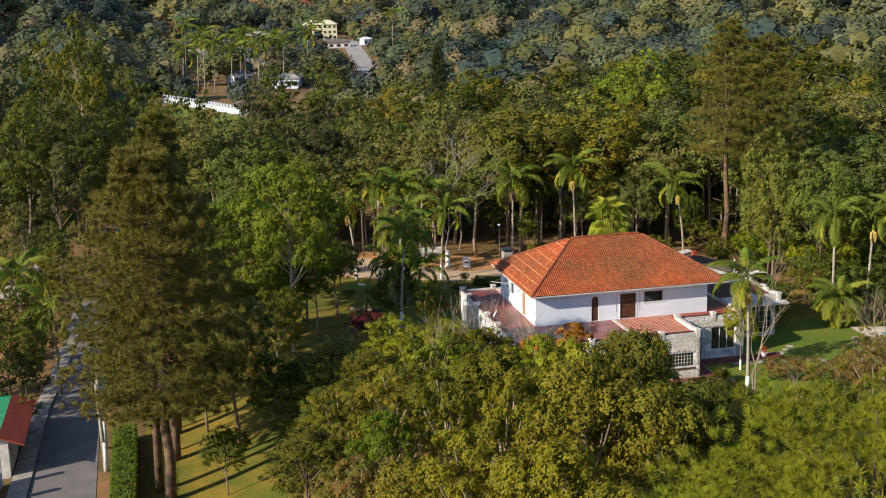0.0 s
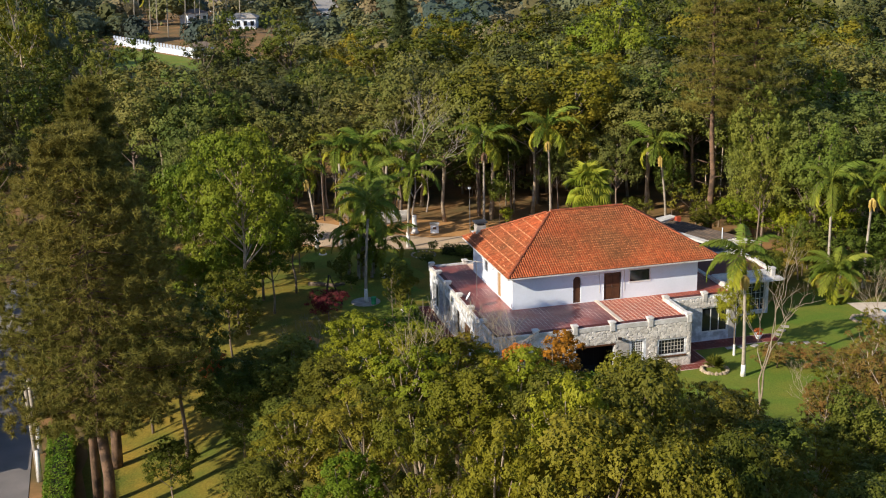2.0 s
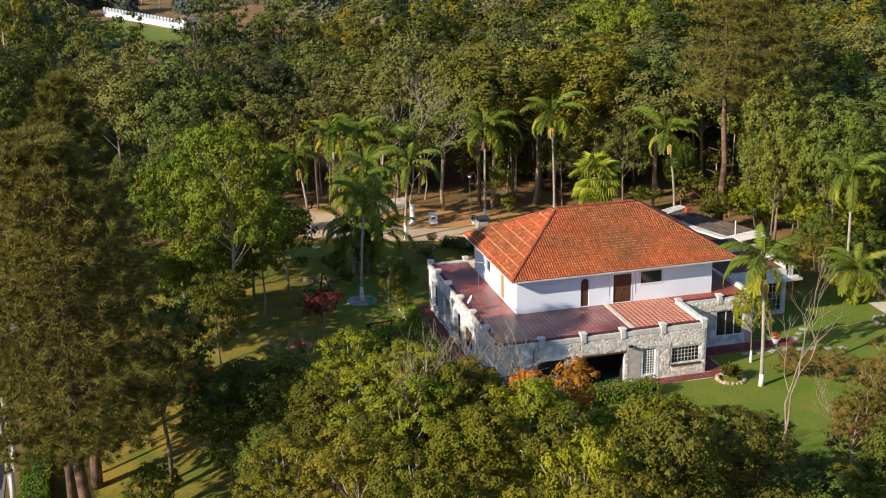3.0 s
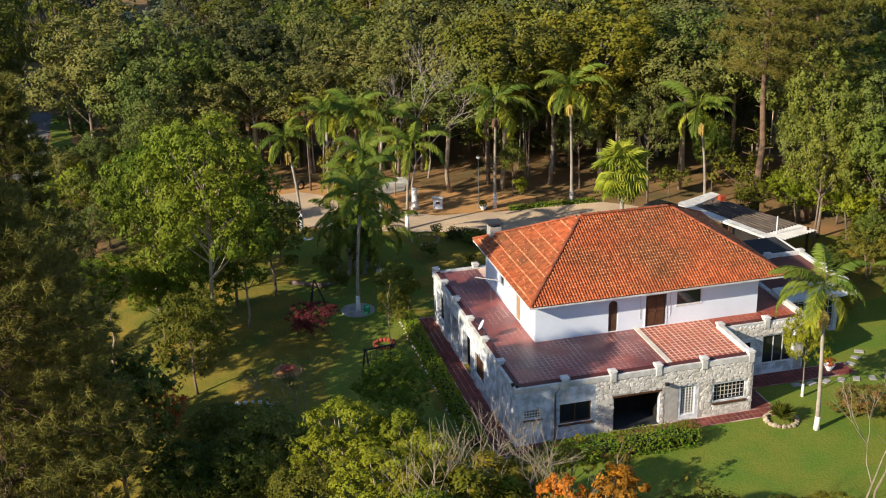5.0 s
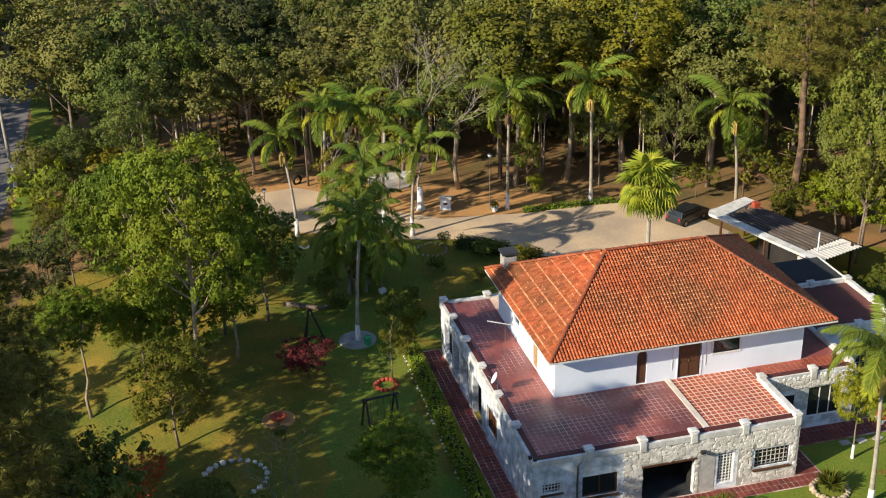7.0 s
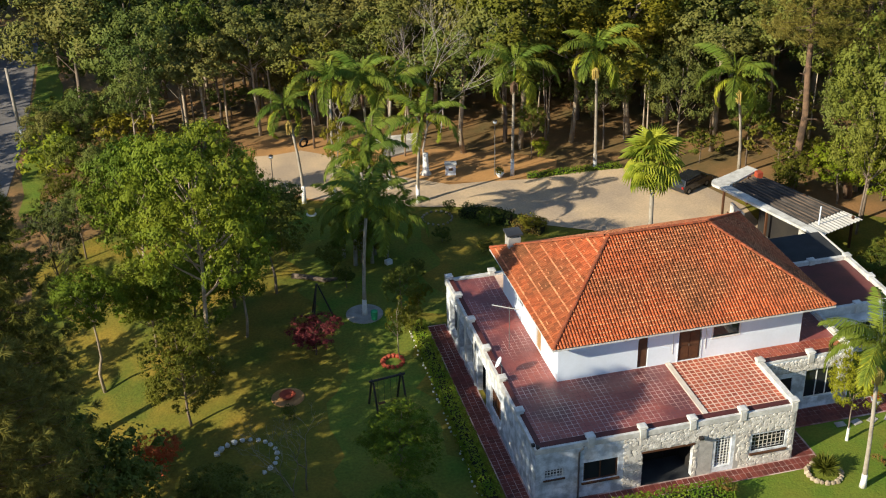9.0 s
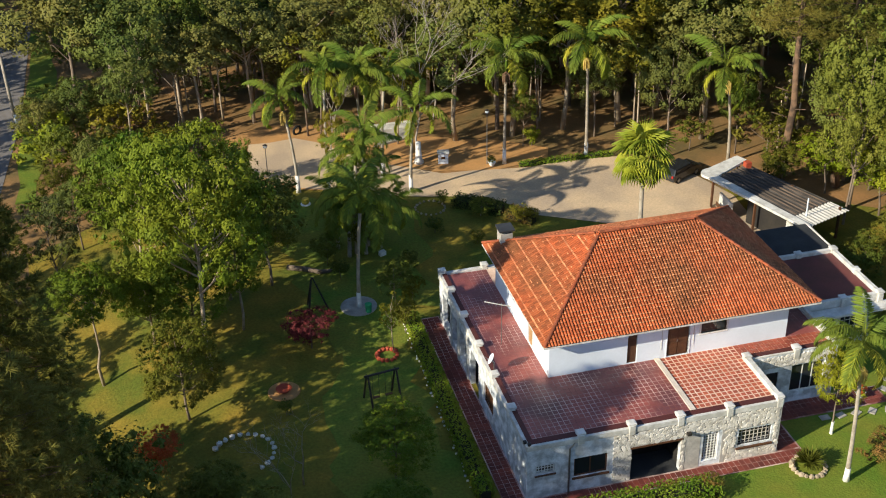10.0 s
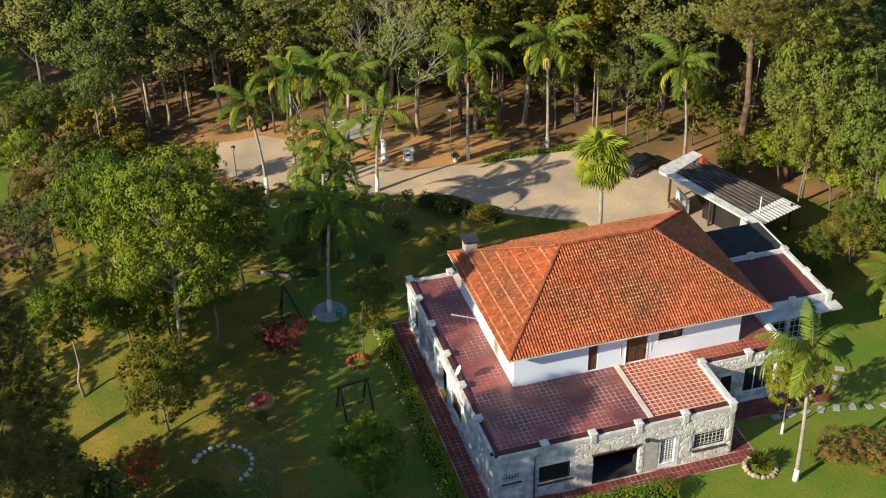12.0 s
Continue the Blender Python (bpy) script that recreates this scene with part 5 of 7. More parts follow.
def pine(seed, height, spread, low=0.3, branches=60, tufts=9, per=13, twin=False, needle=0.42, taper=0.78, power=1.6, thin=0.16, wide=0.16):
    rng = np.random.default_rng(seed)
    bm = bmesh.new()
    p = [(rng.normal(0, 0.12), rng.normal(0, 0.12), height * k / 8 - (0.3 if k == 0 else 0)) for k in range(9)]
    tube(bm, p, [0.34 * (1 - k / 8.6) + 0.03 for k in range(9)], 8)
    if twin:
        tube(bm, [(-0.7, 2.0, -0.3), (-0.6, 1.9, height * 0.3), (-0.5, 1.6, height * 0.62)], [0.3, 0.24, 0.08], 8)
    if low > 0.42:
        # dead stubs on the bare trunk
        for k in range(11):
            a, z, n = 2.1 * k + rng.uniform(0, 1), height * (0.18 + 0.3 * k / 11), rng.uniform(0.4, 1.5)
            tube(bm, [(0, 0, z), (math.cos(a) * n, math.sin(a) * n, z + 0.3 * n)], [0.07, 0.025], 5)
    centres, along = [], []
    for k in range(branches):
        t = low + (1 - low) * (k + rng.uniform()) / branches
        a = 2.4 * k + rng.uniform(-0.4, 0.4)
        reach = spread * (1 - ((t - low) / (1 - low)) ** power * taper) * rng.uniform(0.78, 1.08) * (0.55 + 0.45 * min(1, (t - low) / 0.12))
        base = np.array([0, 0, height * t])
        tip = base + np.array([math.cos(a) * reach, math.sin(a) * reach, reach * rng.uniform(-0.12, 0.22)])
        mid = (base + tip) / 2 + np.array([0, 0, -0.06 * reach])
        tube(bm, [base, mid, tip], [0.05, 0.025, 0.008], 4, cap=False)
        for j in range(tufts):
            u = (j + rng.uniform(0.2, 1)) / tufts
            if u < 0.28:
                continue
            q = base * (1 - u) ** 2 + 2 * mid * u * (1 - u) + tip * u * u
            side = np.array([-math.sin(a), math.cos(a), 0.0]) * rng.normal(0, wide * reach) * (0.4 + 0.6 * u)
            centres.append(q + side + np.array([0, 0, rng.uniform(-0.05, 0.25)]))
            along.append(unit(tip - base + side * 2 + np.array([0, 0, 0.4 * reach])))
    c, al = np.array(centres), np.array(along)
    n = len(c)
    d = unit(rng.normal(size=(n, per, 3)) * 0.75 + al[:, None] * 0.9)
    pts = (c[:, None] + d * needle * 0.75).reshape(-1, 3)
    d = d.reshape(-1, 3)
    facing = np.cross(d, rng.normal(size=d.shape)) + np.array([0, 0, 0.5])
    v, f = leaf_mesh(pts, facing, needle * 1.5, needle * thin, rng, along=d, plain=True)
    return bm, v, f


def pine_tree(x, y, seed, height, spread, needles, label, turn=0, **kw):
    t = thing("pine_tree", label, "tree", "pines", (x, y, float(ground_z(x, y))), turn)
    bm, v, f = pine(seed, height, spread, **kw)
    part("trunk", bm, BARK_PINE, t, smooth=True)
    cards("crown", v, f, needles, t)
    return t


pine_tree(-26.3, -7.6, 11, 23.4, 6.9, NEEDLE, "tall broad pine with twin reddish trunks beside the lawn", branches=190, tufts=26, per=46, low=0.27, twin=True, needle=0.3, taper=0.8, power=2.3, wide=0.3)
pine_tree(-25.6, 4.6, 16, 24.4, 3.8, NEEDLE, "tall dark pine beside the lawn", branches=140, tufts=19, per=46, low=0.28, needle=0.3, power=2.0, wide=0.26)
pine_tree(31.4, 30.6, 12, 26.0, 5.4, NEEDLE, "tall pine with a long bare trunk behind the carport", branches=80, tufts=20, per=40, low=0.46, needle=0.3, wide=0.26)
pine_tree(34.6, 28.6, 13, 24.5, 5.0, NEEDLE, "tall pine with a long bare trunk at the wood's edge", branches=80, tufts=20, per=40, low=0.46, needle=0.3, wide=0.26)
pine_tree(-25.8, -0.6, 19, 17.0, 4.8, NEEDLE, "tall dark pine beside the lawn", branches=120, tufts=19, per=46, low=0.22, needle=0.3, power=2.2, wide=0.28)
pine_tree(-27.4, 13.2, 18, 17.5, 3.4, NEEDLE, "tall dark pine beside the lawn", branches=100, tufts=14, per=36, low=0.42, needle=0.3)


def tufted_pine(x, y, height, spread, seed, label):
    """A pine whose twigs end in stars of long needles."""
    t = thing("pine_tree", label, "tree", "pines", (x, y, float(ground_z(x, y))))
    rng = np.random.default_rng(seed)
    bm = bmesh.new()
    tube(bm, [(0, 0, -0.3), (0.1, 0, height * 0.5), (0, 0.1, height * 0.95)], [0.25, 0.1, 0.02], 8)
    n = 155
    k = np.arange(n) + 0.5
    el, az = np.arcsin(1 - 1.55 * k / n), 2.39996 * k
    way = unit(np.stack([np.cos(el) * np.cos(az), np.cos(el) * np.sin(az), np.sin(el)], 1) + rng.normal(0, 0.07, (n, 3)))
    centre = way * np.array([spread, spread, 8.0]) * rng.uniform(0.78, 0.98, (n, 1)) + np.array([0, 0, height - 8.4])
    for c in centre:
        e = Vector(c)
        q = Vector((c[0] * 0.45, c[1] * 0.45, c[2] - 0.9))
        tube(bm, [Vector((0, 0, c[2] - 2.4)), q, e], [0.035, 0.02, 0.008], 4, cap=False)
    part("trunk", bm, BARK_PINE, t, smooth=True)
    m, per = 28, 60
    d = unit(rng.normal(size=(n, m, 3)) + way[:, None] * 0.5 + np.array([0, 0, 0.3]))
    tip = (centre[:, None] + d * rng.uniform(0.3, 1.3, (n, m, 1)) * np.array([1, 1, 0.8])).reshape(-1, 3)
    axis = unit(d.reshape(-1, 3) + np.array([0, 0, 0.7]))
    ray = unit(axis[:, None] * 0.75 + unit(rng.normal(size=(len(tip), per, 3))) * 0.9)
    ln = rng.uniform(0.2, 0.32, (len(tip), per, 1))
    v, f = leaf_mesh((tip[:, None] + ray * ln * 0.5).reshape(-1, 3), (axis[:, None] - (axis[:, None] * ray).sum(2, keepdims=True) * ray + np.cross(ray, rng.normal(size=ray.shape)) * 0.25).reshape(-1, 3), ln.ravel(), 0.017, rng, along=ray.reshape(-1, 3), plain=True)
    cards("crown", v, f, NEEDLE_BRIGHT, t)


tufted_pine(-10.0, -63.0, 23.3, 5.7, 14, "broad pine with bright fresh needle tufts")
pine_tree(16.0, 97.0, 15, 20.5, 4.2, NEEDLE_DEEP, "dark narrow conifer above the wood", branches=110, tufts=10, per=24, low=0.1, needle=0.55, taper=0.97, power=0.9)

# palms
def frond_mesh(name, length, droop, mat, seed, leaflet=0.72, pairs=52):
    """A feather leaf along +x that arches over."""
    rng = np.random.default_rng(seed)
    bm_pts = []
    for k in range(9):
        t = k / 8
        ang = radians(62) - radians(62 + droop) * t ** 1.1
        if k == 0:
            bm_pts.append(np.zeros(3))
        else:
            bm_pts.append(bm_pts[-1] + length / 8 * np.array([math.cos(ang), 0, math.sin(ang)]))
    bm_pts = np.array(bm_pts)
    centres, along, facing, ln = [], [], [], []
    for k in range(pairs):
        t = 0.14 + 0.86 * k / pairs
        i = min(int(t * 8), 7)
        p = bm_pts[i] + (bm_pts[i + 1] - bm_pts[i]) * (t * 8 - i)
        way = unit(bm_pts[i + 1] - bm_pts[i])
        l = leaflet * (0.45 + 0.75 * math.sin(math.pi * min(1, t * 0.9 + 0.06)))
        for s in (-1, 1):
            d = unit(np.array([0, s, 0]) * 0.8 + way * 0.6 + np.array([0, 0, -0.45 - 0.7 * t]) + rng.normal(0, 0.1, 3))
            centres.append(p + d * l * 0.5)
            along.append(d)
            facing.append(np.cross(way, d) * s + np.array([0, 0, 0.2]))
            ln.append(l)
    v, f = leaf_mesh(np.array(centres), np.array(facing), np.array(ln), 0.1, rng, along=np.array(along))
    rv, rf = [], []
    for k, p in enumerate(bm_pts):
        w = 0.035 * (1 - k / 10)
        rv += [p + np.array([0, w, 0]), p - np.array([0, w, 0]), p + np.array([0, 0, -w])]
    for k in range(8):
        a = k * 3
        for s in range(3):
            b, c = a + s, a + (s + 1) % 3
            rf += [(b, c, c + 3), (b, c + 3, b + 3)]
    v, f = join([(v, f), (np.array(rv), np.array(rf))])
    ob = cards(name, v, f, mat)
    me = ob.data
    bpy.data.objects.remove(ob)
    return me


FRONDS = [frond_mesh("frond", 3.7, 46, FROND, 1), frond_mesh("frond", 4.0, 78, FROND, 2), frond_mesh("frond", 3.5, 104, FROND_YELLOW, 3)]
SPEAR = frond_mesh("frond", 2.2, -52, FROND, 4, leaflet=0.16, pairs=24)


def palm(x, y, height, tx=None, ty=None, label="", white=1.0, count=13, size=1.0, fruit=None, seed=0, spear=True, shaft=True):
    """A feather palm: ringed trunk, often lime-washed at its foot, a green shaft, separate fronds and fruit."""
    rng = random.Random(seed)
    z0 = float(ground_z(x, y))
    p = thing("palm_tree", label, "palm tree", "palms of the grounds", (x, y, z0))
    dx, dy = (tx if tx is not None else x) - x, (ty if ty is not None else y) - y
    pts = [(dx * t * t, dy * t * t, height * t - (0.2 if t == 0 else 0)) for t in (0, 0.12, 0.3, 0.5, 0.7, 0.86)]
    bm = bmesh.new()
    tube(bm, pts, [0.18, 0.14, 0.12, 0.11, 0.105, 0.105], 10)
    part("trunk", bm, PALM_BARK, p, smooth=True)
    if white:
        k = white / height
        part("lime_wash", lathe(bmesh.new(), [(0.205, 0.0), (0.168, white * 0.4), (0.15, white)], 10, (dx * k * k * 0.3, dy * k * k * 0.3)), LIME, p, "white lime-washed foot", smooth=True)
    top = Vector((dx, dy, height))
    if shaft:
        part("crown_shaft", tube(bmesh.new(), [pts[-1], Vector(pts[-1]).lerp(top, 0.5), top], [0.15, 0.14, 0.07], 10), FROND, p, "smooth green crown shaft", smooth=True)
    count = max(10, int(count * 0.9))
    for k in range(count):
        a = k * 137.5 + rng.uniform(-15, 15)
        level = k / count
        me = FRONDS[0] if level < 0.35 else FRONDS[1] if level < 0.72 else FRONDS[2]
        tilt = rng.uniform(-30, -8) if level < 0.34 else rng.uniform(-12, 14) if level < 0.68 else rng.uniform(14, 50)
        s = size * rng.uniform(0.78, 1.12)
        piece("frond", me, p, Matrix.Translation(top + Vector((0, 0, -0.35 * level))) @ pose(0, 0, 0, rng.uniform(-12, 12), tilt, a) @ Matrix.Diagonal((s, s, s, 1)))
    if spear:
        piece("frond", SPEAR, p, Matrix.Translation(top) @ pose(0, 0, 0, 0, -22, rng.uniform(0, 360)) @ Matrix.Diagonal((size * 0.8, size * 0.8, size * 0.8, 1)), "upright young frond")
    if fruit:
        side = Vector((-0.1, -0.25, 0))
        bm = bmesh.new()
        rr = random.Random(seed + 5)
        for k in range(26):
            a, r = rr.uniform(0, 6.28), rr.uniform(0.05, 0.3)
            q = Vector(pts[-1]) + side + Vector((0, 0, 0.05))
            tube(bm, [q, q + Vector((r * math.cos(a), r * math.sin(a), -0.25)), q + Vector((r * 1.1 * math.cos(a), r * 1.1 * math.sin(a), -rr.uniform(0.7, 1.15)))], [0.03, 0.05, 0.03], 5)
        part("fruit", bm, YELLOW_FRUIT if fruit == "yellow" else BROWN_HUSK, p, "hanging %s fruit strands" % fruit)
    return p


PALM_GREEN = "slim feather palm with a white-limed foot by the driveway"
palm(2.4, 36.9, 7.6, 2.7, 35.9, PALM_GREEN, 1.6, 12, 1.0, None, 1)
palm(-6.2, 39.5, 8.0, -7.0, 40.4, "leaning feather palm with orange fruit by the driveway", 1.5, 11, 0.95, "yellow", 2)
palm(-3.9, 38.7, 9.6, -3.4, 40.5, PALM_GREEN, 1.5, 14, 1.05, None, 3)
palm(-0.6, 41.0, 9.8, -1.2, 39.5, "tall feather palm in the clump by the driveway", 1.4, 14, 1.05, "brown", 4)
palm(0.8, 40.0, 9.0, 1.2, 39.6, "tall feather palm in the clump by the driveway", 1.4, 12, 1.0, None, 5)
palm(11.0, 39.7, 9.9, 10.8, 38.6, "tall feather palm with a brown fruit bunch at the driveway's edge", 1.5, 14, 1.15, "brown", 6)
palm(17.9, 39.0, 11.0, 16.8, 37.0, "tall feather palm with bright fronds at the driveway's edge", 1.4, 14, 1.15, "yellow", 7)
palm(28.6, 34.5, 9.4, 26.6, 32.6, "tall palm with yellow fruit strands behind the carport", 0, 13, 1.15, "yellow", 8)
palm(-4.9, 21.4, 8.7, -4.4, 21.0, "dark feather palm with a white-limed foot on the lawn", 1.3, 16, 1.05, None, 9)
palm(17.3, -3.25, 8.5, 17.5, -2.3, "feather palm with a yellow fruit bunch on the front lawn", 0.9, 15, 0.98, "yellow", 10)
palm(33.6, 12.6, 9.4, 33.8, 13.2, "palm hung with yellow fruit at the wood's edge", 0, 12, 1.0, "yellow", 11)
palm(36.6, 11.8, 9.0, 37.5, 12.6, "palm hung with yellow fruit at the wood's edge", 0, 13, 1.0, "yellow", 12)
palm(38.2, 10.5, 9.8, 38.6, 11.0, "tall feather palm at the wood's edge", 0, 12, 1.0, None, 13)
palm(38.0, 24.0, 8.8, 38.0, 24.0, "feather palm among the trees behind the yard", 0, 12, 1.1, None, 14)
palm(-35.0, 17.5, 7.6, -35.2, 17.5, "feather palm with hanging yellow fruit by the street", 0, 12, 1.0, "yellow", 15)
palm(-38.5, 26.0, 8.4, -38.5, 26.0, "feather palm among the trees by the street", 0, 13, 1.1, None, 16)
palm(32.4, 9.4, 2.6, 32.4, 9.4, "squat grey-green date palm on the lawn", 0, 30, 0.95, None, 17, shaft=False, spear=False)

for k, (x, y, h) in enumerate(((-4.2, 28.4, 5.0), (-2.6, 29.6, 6.0), (-4.0, 29.4, 3.6), (-3.0, 28.4, 3.0), (-1.8, 29.0, 3.4), (-2.8, 29.9, 9.4), (-3.6, 28.7, 8.4), (-3.4, 30.6, 7.0), (-4.8, 29.8, 4.4))):
    palm(x, y, h, x + 0.3, y - 0.2, "clump of short feather palms on the lawn", 0, 12, 0.9, None, 30 + k)

# fan palm
fan = thing("fan_palm", "bushy yellow-green fan palm standing behind the roof", "palm tree", "palms of the grounds", (15.6, 22.4, 0.0))
part("trunk", tube(bmesh.new(), [(0, 0, -0.2), (0.1, 0, 3.0), (0.0, 0, 7.9)], [0.22, 0.16, 0.14], 10), PALM_BARK, fan, smooth=True)
rng = np.random.default_rng(77)
N = 17
fv, ff = [np.zeros(3)], []
for k in range(N):
    a0, a1, a2 = (radians(-130 + 260 * (k + o) / N) for o in (0.06, 0.5, 0.94))
    i = len(fv)
    for a, r, z in ((a0, 0.5, -0.03), (a1, 1.0, -0.5), (a2, 0.5, -0.03), (a1, 0.62, 0.02)):
        fv.append(np.array([r * math.cos(a), r * math.sin(a), z]))
    ff += [(0, i, i + 3), (0, i + 3, i + 2), (i, i + 1, i + 3), (i + 3, i + 1, i + 2)]
# the leaf stalk
i = len(fv)
fv += [np.array(q) for q in ((0.0, 0.02, 0.0), (0.0, -0.02, 0.0), (-1.3, 0.03, 0.12), (-1.3, -0.03, 0.12))]
ff += [(i, i + 1, i + 3), (i, i + 3, i + 2)]
leaf_ob = cards("fan_leaf", np.array(fv), np.array(ff), FAN_LEAF)
fan_me = leaf_ob.data
bpy.data.objects.remove(leaf_ob)
for k in range(46):
    el = radians(78 - 132 * (k / 46) ** 0.9 + rng.uniform(-9, 9))
    a = radians(137.5 * k + rng.uniform(-14, 14))
    way = Vector((math.cos(el) * math.cos(a), math.cos(el) * math.sin(a), math.sin(el)))
    across = Vector((-math.sin(a), math.cos(a), 0)) + Vector((0, 0, rng.uniform(-0.5, 0.5)))
    up = way.cross(across).normalized()
    across = up.cross(way).normalized()
    m = Matrix((way, across, up)).transposed().to_4x4()
    reach = rng.uniform(0.95, 1.35)
    s = rng.uniform(0.95, 1.25)
    piece("fan_leaf", fan_me, fan, Matrix.Translation(Vector((0, 0, 8.1 + 0.5 * math.sin(el))) + way * reach) @ m @ Matrix.Diagonal((s, s, s, 1)))

# garden and foreground trees
R = random.Random(42)
for kind, x, y, h, fat, leaf, label in (
    ("wide", -15.3, 17.2, 16.6, 0.74, LEAF_GARDEN, "tall bright green garden tree on the lawn"),
    ("near_round", -15.8, 20.2, 8.6, 0.9, LEAF_GARDEN, "leafy green garden tree"), ("near", -18.6, 21.6, 7.4, 0.9, LEAF_GARDEN, "leafy green garden tree"),
    ("wide", -12.8, 21.0, 8.6, 0.85, LEAF_GARDEN, "rounded green garden tree on the lawn"),
    ("wide", -18.6, 25.8, 13.0, 0.8, LEAF_GARDEN, "spreading bright green tree on the lawn"),
    ("dense", -13.2, 25.0, 9.6, 1.0, LEAF_DARK, ""),
    ("dense", -10.2, 26.0, 8.4, 0.95, LEAF_DARK, ""),
    ("round", -16.5, 28.5, 10.5, 1.0, LEAF_MID, ""),
    ("near", -16.2, 2.0, 4.6, 1.35, LEAF_DARK, "leafy dark green garden tree"),
    ("near", -18.0, -5.8, 7.0, 1.05, LEAF_DARK, "leafy dark green garden tree"),
    ("light", -3.0, -8.0, 5.0, 1.0, LEAF_OLIVE, ""),
    ("tall", -28.3, 22.0, 7.0, 0.9, LEAF_DARK, ""),
    ("tall", -27.5, 29.0, 8.0, 0.9, LEAF_OLIVE, ""),
    ("round", -38.5, 14.0, 9.0, 0.9, LEAF_DARK, ""),
    ("tall", -38.0, 22.0, 9.0, 0.9, LEAF_DARK, ""),
    ("tall", -36.6, 30.0, 9.0, 0.9, LEAF_OLIVE, ""),
    ("tall", -36.0, 39.0, 9.0, 0.9, LEAF_DARK, ""),
    ("round", -24.6, 41.0, 5.0, 0.8, LEAF_MID, ""),
    ("dense", -21.4, -2.4, 12.5, 0.9, LEAF_DARK, ""),
    ("near_round", -14.2, -3.4, 6.4, 1.1, LEAF_DARK, ""),
    ("near", -14.8, -6.4, 7.6, 1.1, LEAF_DARK, ""), ("near", -23.4, 3.4, 8.2, 0.95, LEAF_DARK, "leafy dark green garden tree"), ("near", -24.2, 8.2, 6.6, 1.1, LEAF_DARK, "leafy dark green garden tree"),
    ("dense", -22.6, -9.0, 5.0, 0.9, LEAF_MID, ""),
    ("light", 0.8, -7.2, 4.6, 1.0, LEAF_YELLOW, ""),
    ("light", -1.2, -8.6, 5.0, 1.0, LEAF_YELLOW, ""),
    ("light", 3.0, -8.0, 4.4, 0.9, LEAF_RUST, "small tree with rusty sparse leaves"),
    ("light", -3.8, 15.6, 4.6, 0.7, LEAF_OLIVE, "thin young tree in a red-edged bed"),
    ("round", -2.6, 20.2, 4.2, 0.9, LEAF_DARK, ""),
    ("near_round", 10.8, -28.0, 9.4, 0.8, LEAF_DARK, ""),
    ("light", 15.0, -17.4, 5.4, 1.1, LEAF_RUST, ""), ("light", 17.2, -15.0, 5.2, 1.1, LEAF_OLIVE, ""), ("light", 19.2, -12.6, 5.0, 1.1, LEAF_RUST, ""), ("light", 21.6, -10.0, 4.6, 1.1, LEAF_OLIVE, ""), ("light", 23.8, -7.4, 4.4, 1.1, LEAF_RUST, ""), ("light", 18.4, -18.4, 6.2, 1.0, LEAF_OLIVE, ""), ("light", 24.6, -10.8, 5.4, 1.1, LEAF_RUST, ""), ("light", 26.4, -5.2, 4.8, 1.1, LEAF_OLIVE, ""), ("light", 20.6, -13.5, 6.4, 1.2, LEAF_RUST, ""),
    ("light", 23.8, -12.0, 6.0, 1.2, LEAF_RUST, ""),
    ("light", 15.5, -22.5, 9.0, 0.9, LEAF_RUST, ""),
    ("light", 19.0, -19.0, 8.0, 1.0, LEAF_RUST, ""),
    ("near", 14.5, -34.0, 10.0, 0.9, LEAF_DARK, ""),
    ("near_round", 11.0, -40.0, 9.6, 1.0, LEAF_MID, ""),
    ("near", 17.0, -29.5, 8.2, 1.0, LEAF_DARK, ""),
    ("near", 13.5, -24.5, 6.8, 1.1, LEAF_DARK, ""),
    ("dense", 22.0, -27.0, 9.0, 0.9, LEAF_OLIVE, ""),
    ("dense", 27.0, -20.0, 7.0, 1.0, LEAF_OLIVE, ""),
    ("flat", -22.0, 19.2, 8.4, 0.95, LEAF_GARDEN, "forked garden tree with a flat bright crown"),
    ("near", -7.4, -2.2, 4.4, 1.4, LEAF_GARDEN, "low green tree beside the hedge"),
    ("near_round", -6.4, 3.4, 5.0, 1.2, LEAF_GARDEN, "low green tree beside the hedge"),
):
    plant(kind, x, y, h, R.uniform(0, 360), fat, leaf, label, "garden trees")

clipped = plant("round", 18.6, 0.6, 6.2, 20, 0.66, LEAF_BRIGHT, "slim clipped yellow-green tree beside the path", "garden trees")
part("lime_wash", lathe(bmesh.new(), [(0.32, 0.0), (0.26, 1.9)], 10), LIME, clipped, "white lime-washed foot")
plant("near_round", -17.0, 12.8, 7.0, 70, 0.95, LEAF_MID, "small dense dark green garden tree", "garden trees")

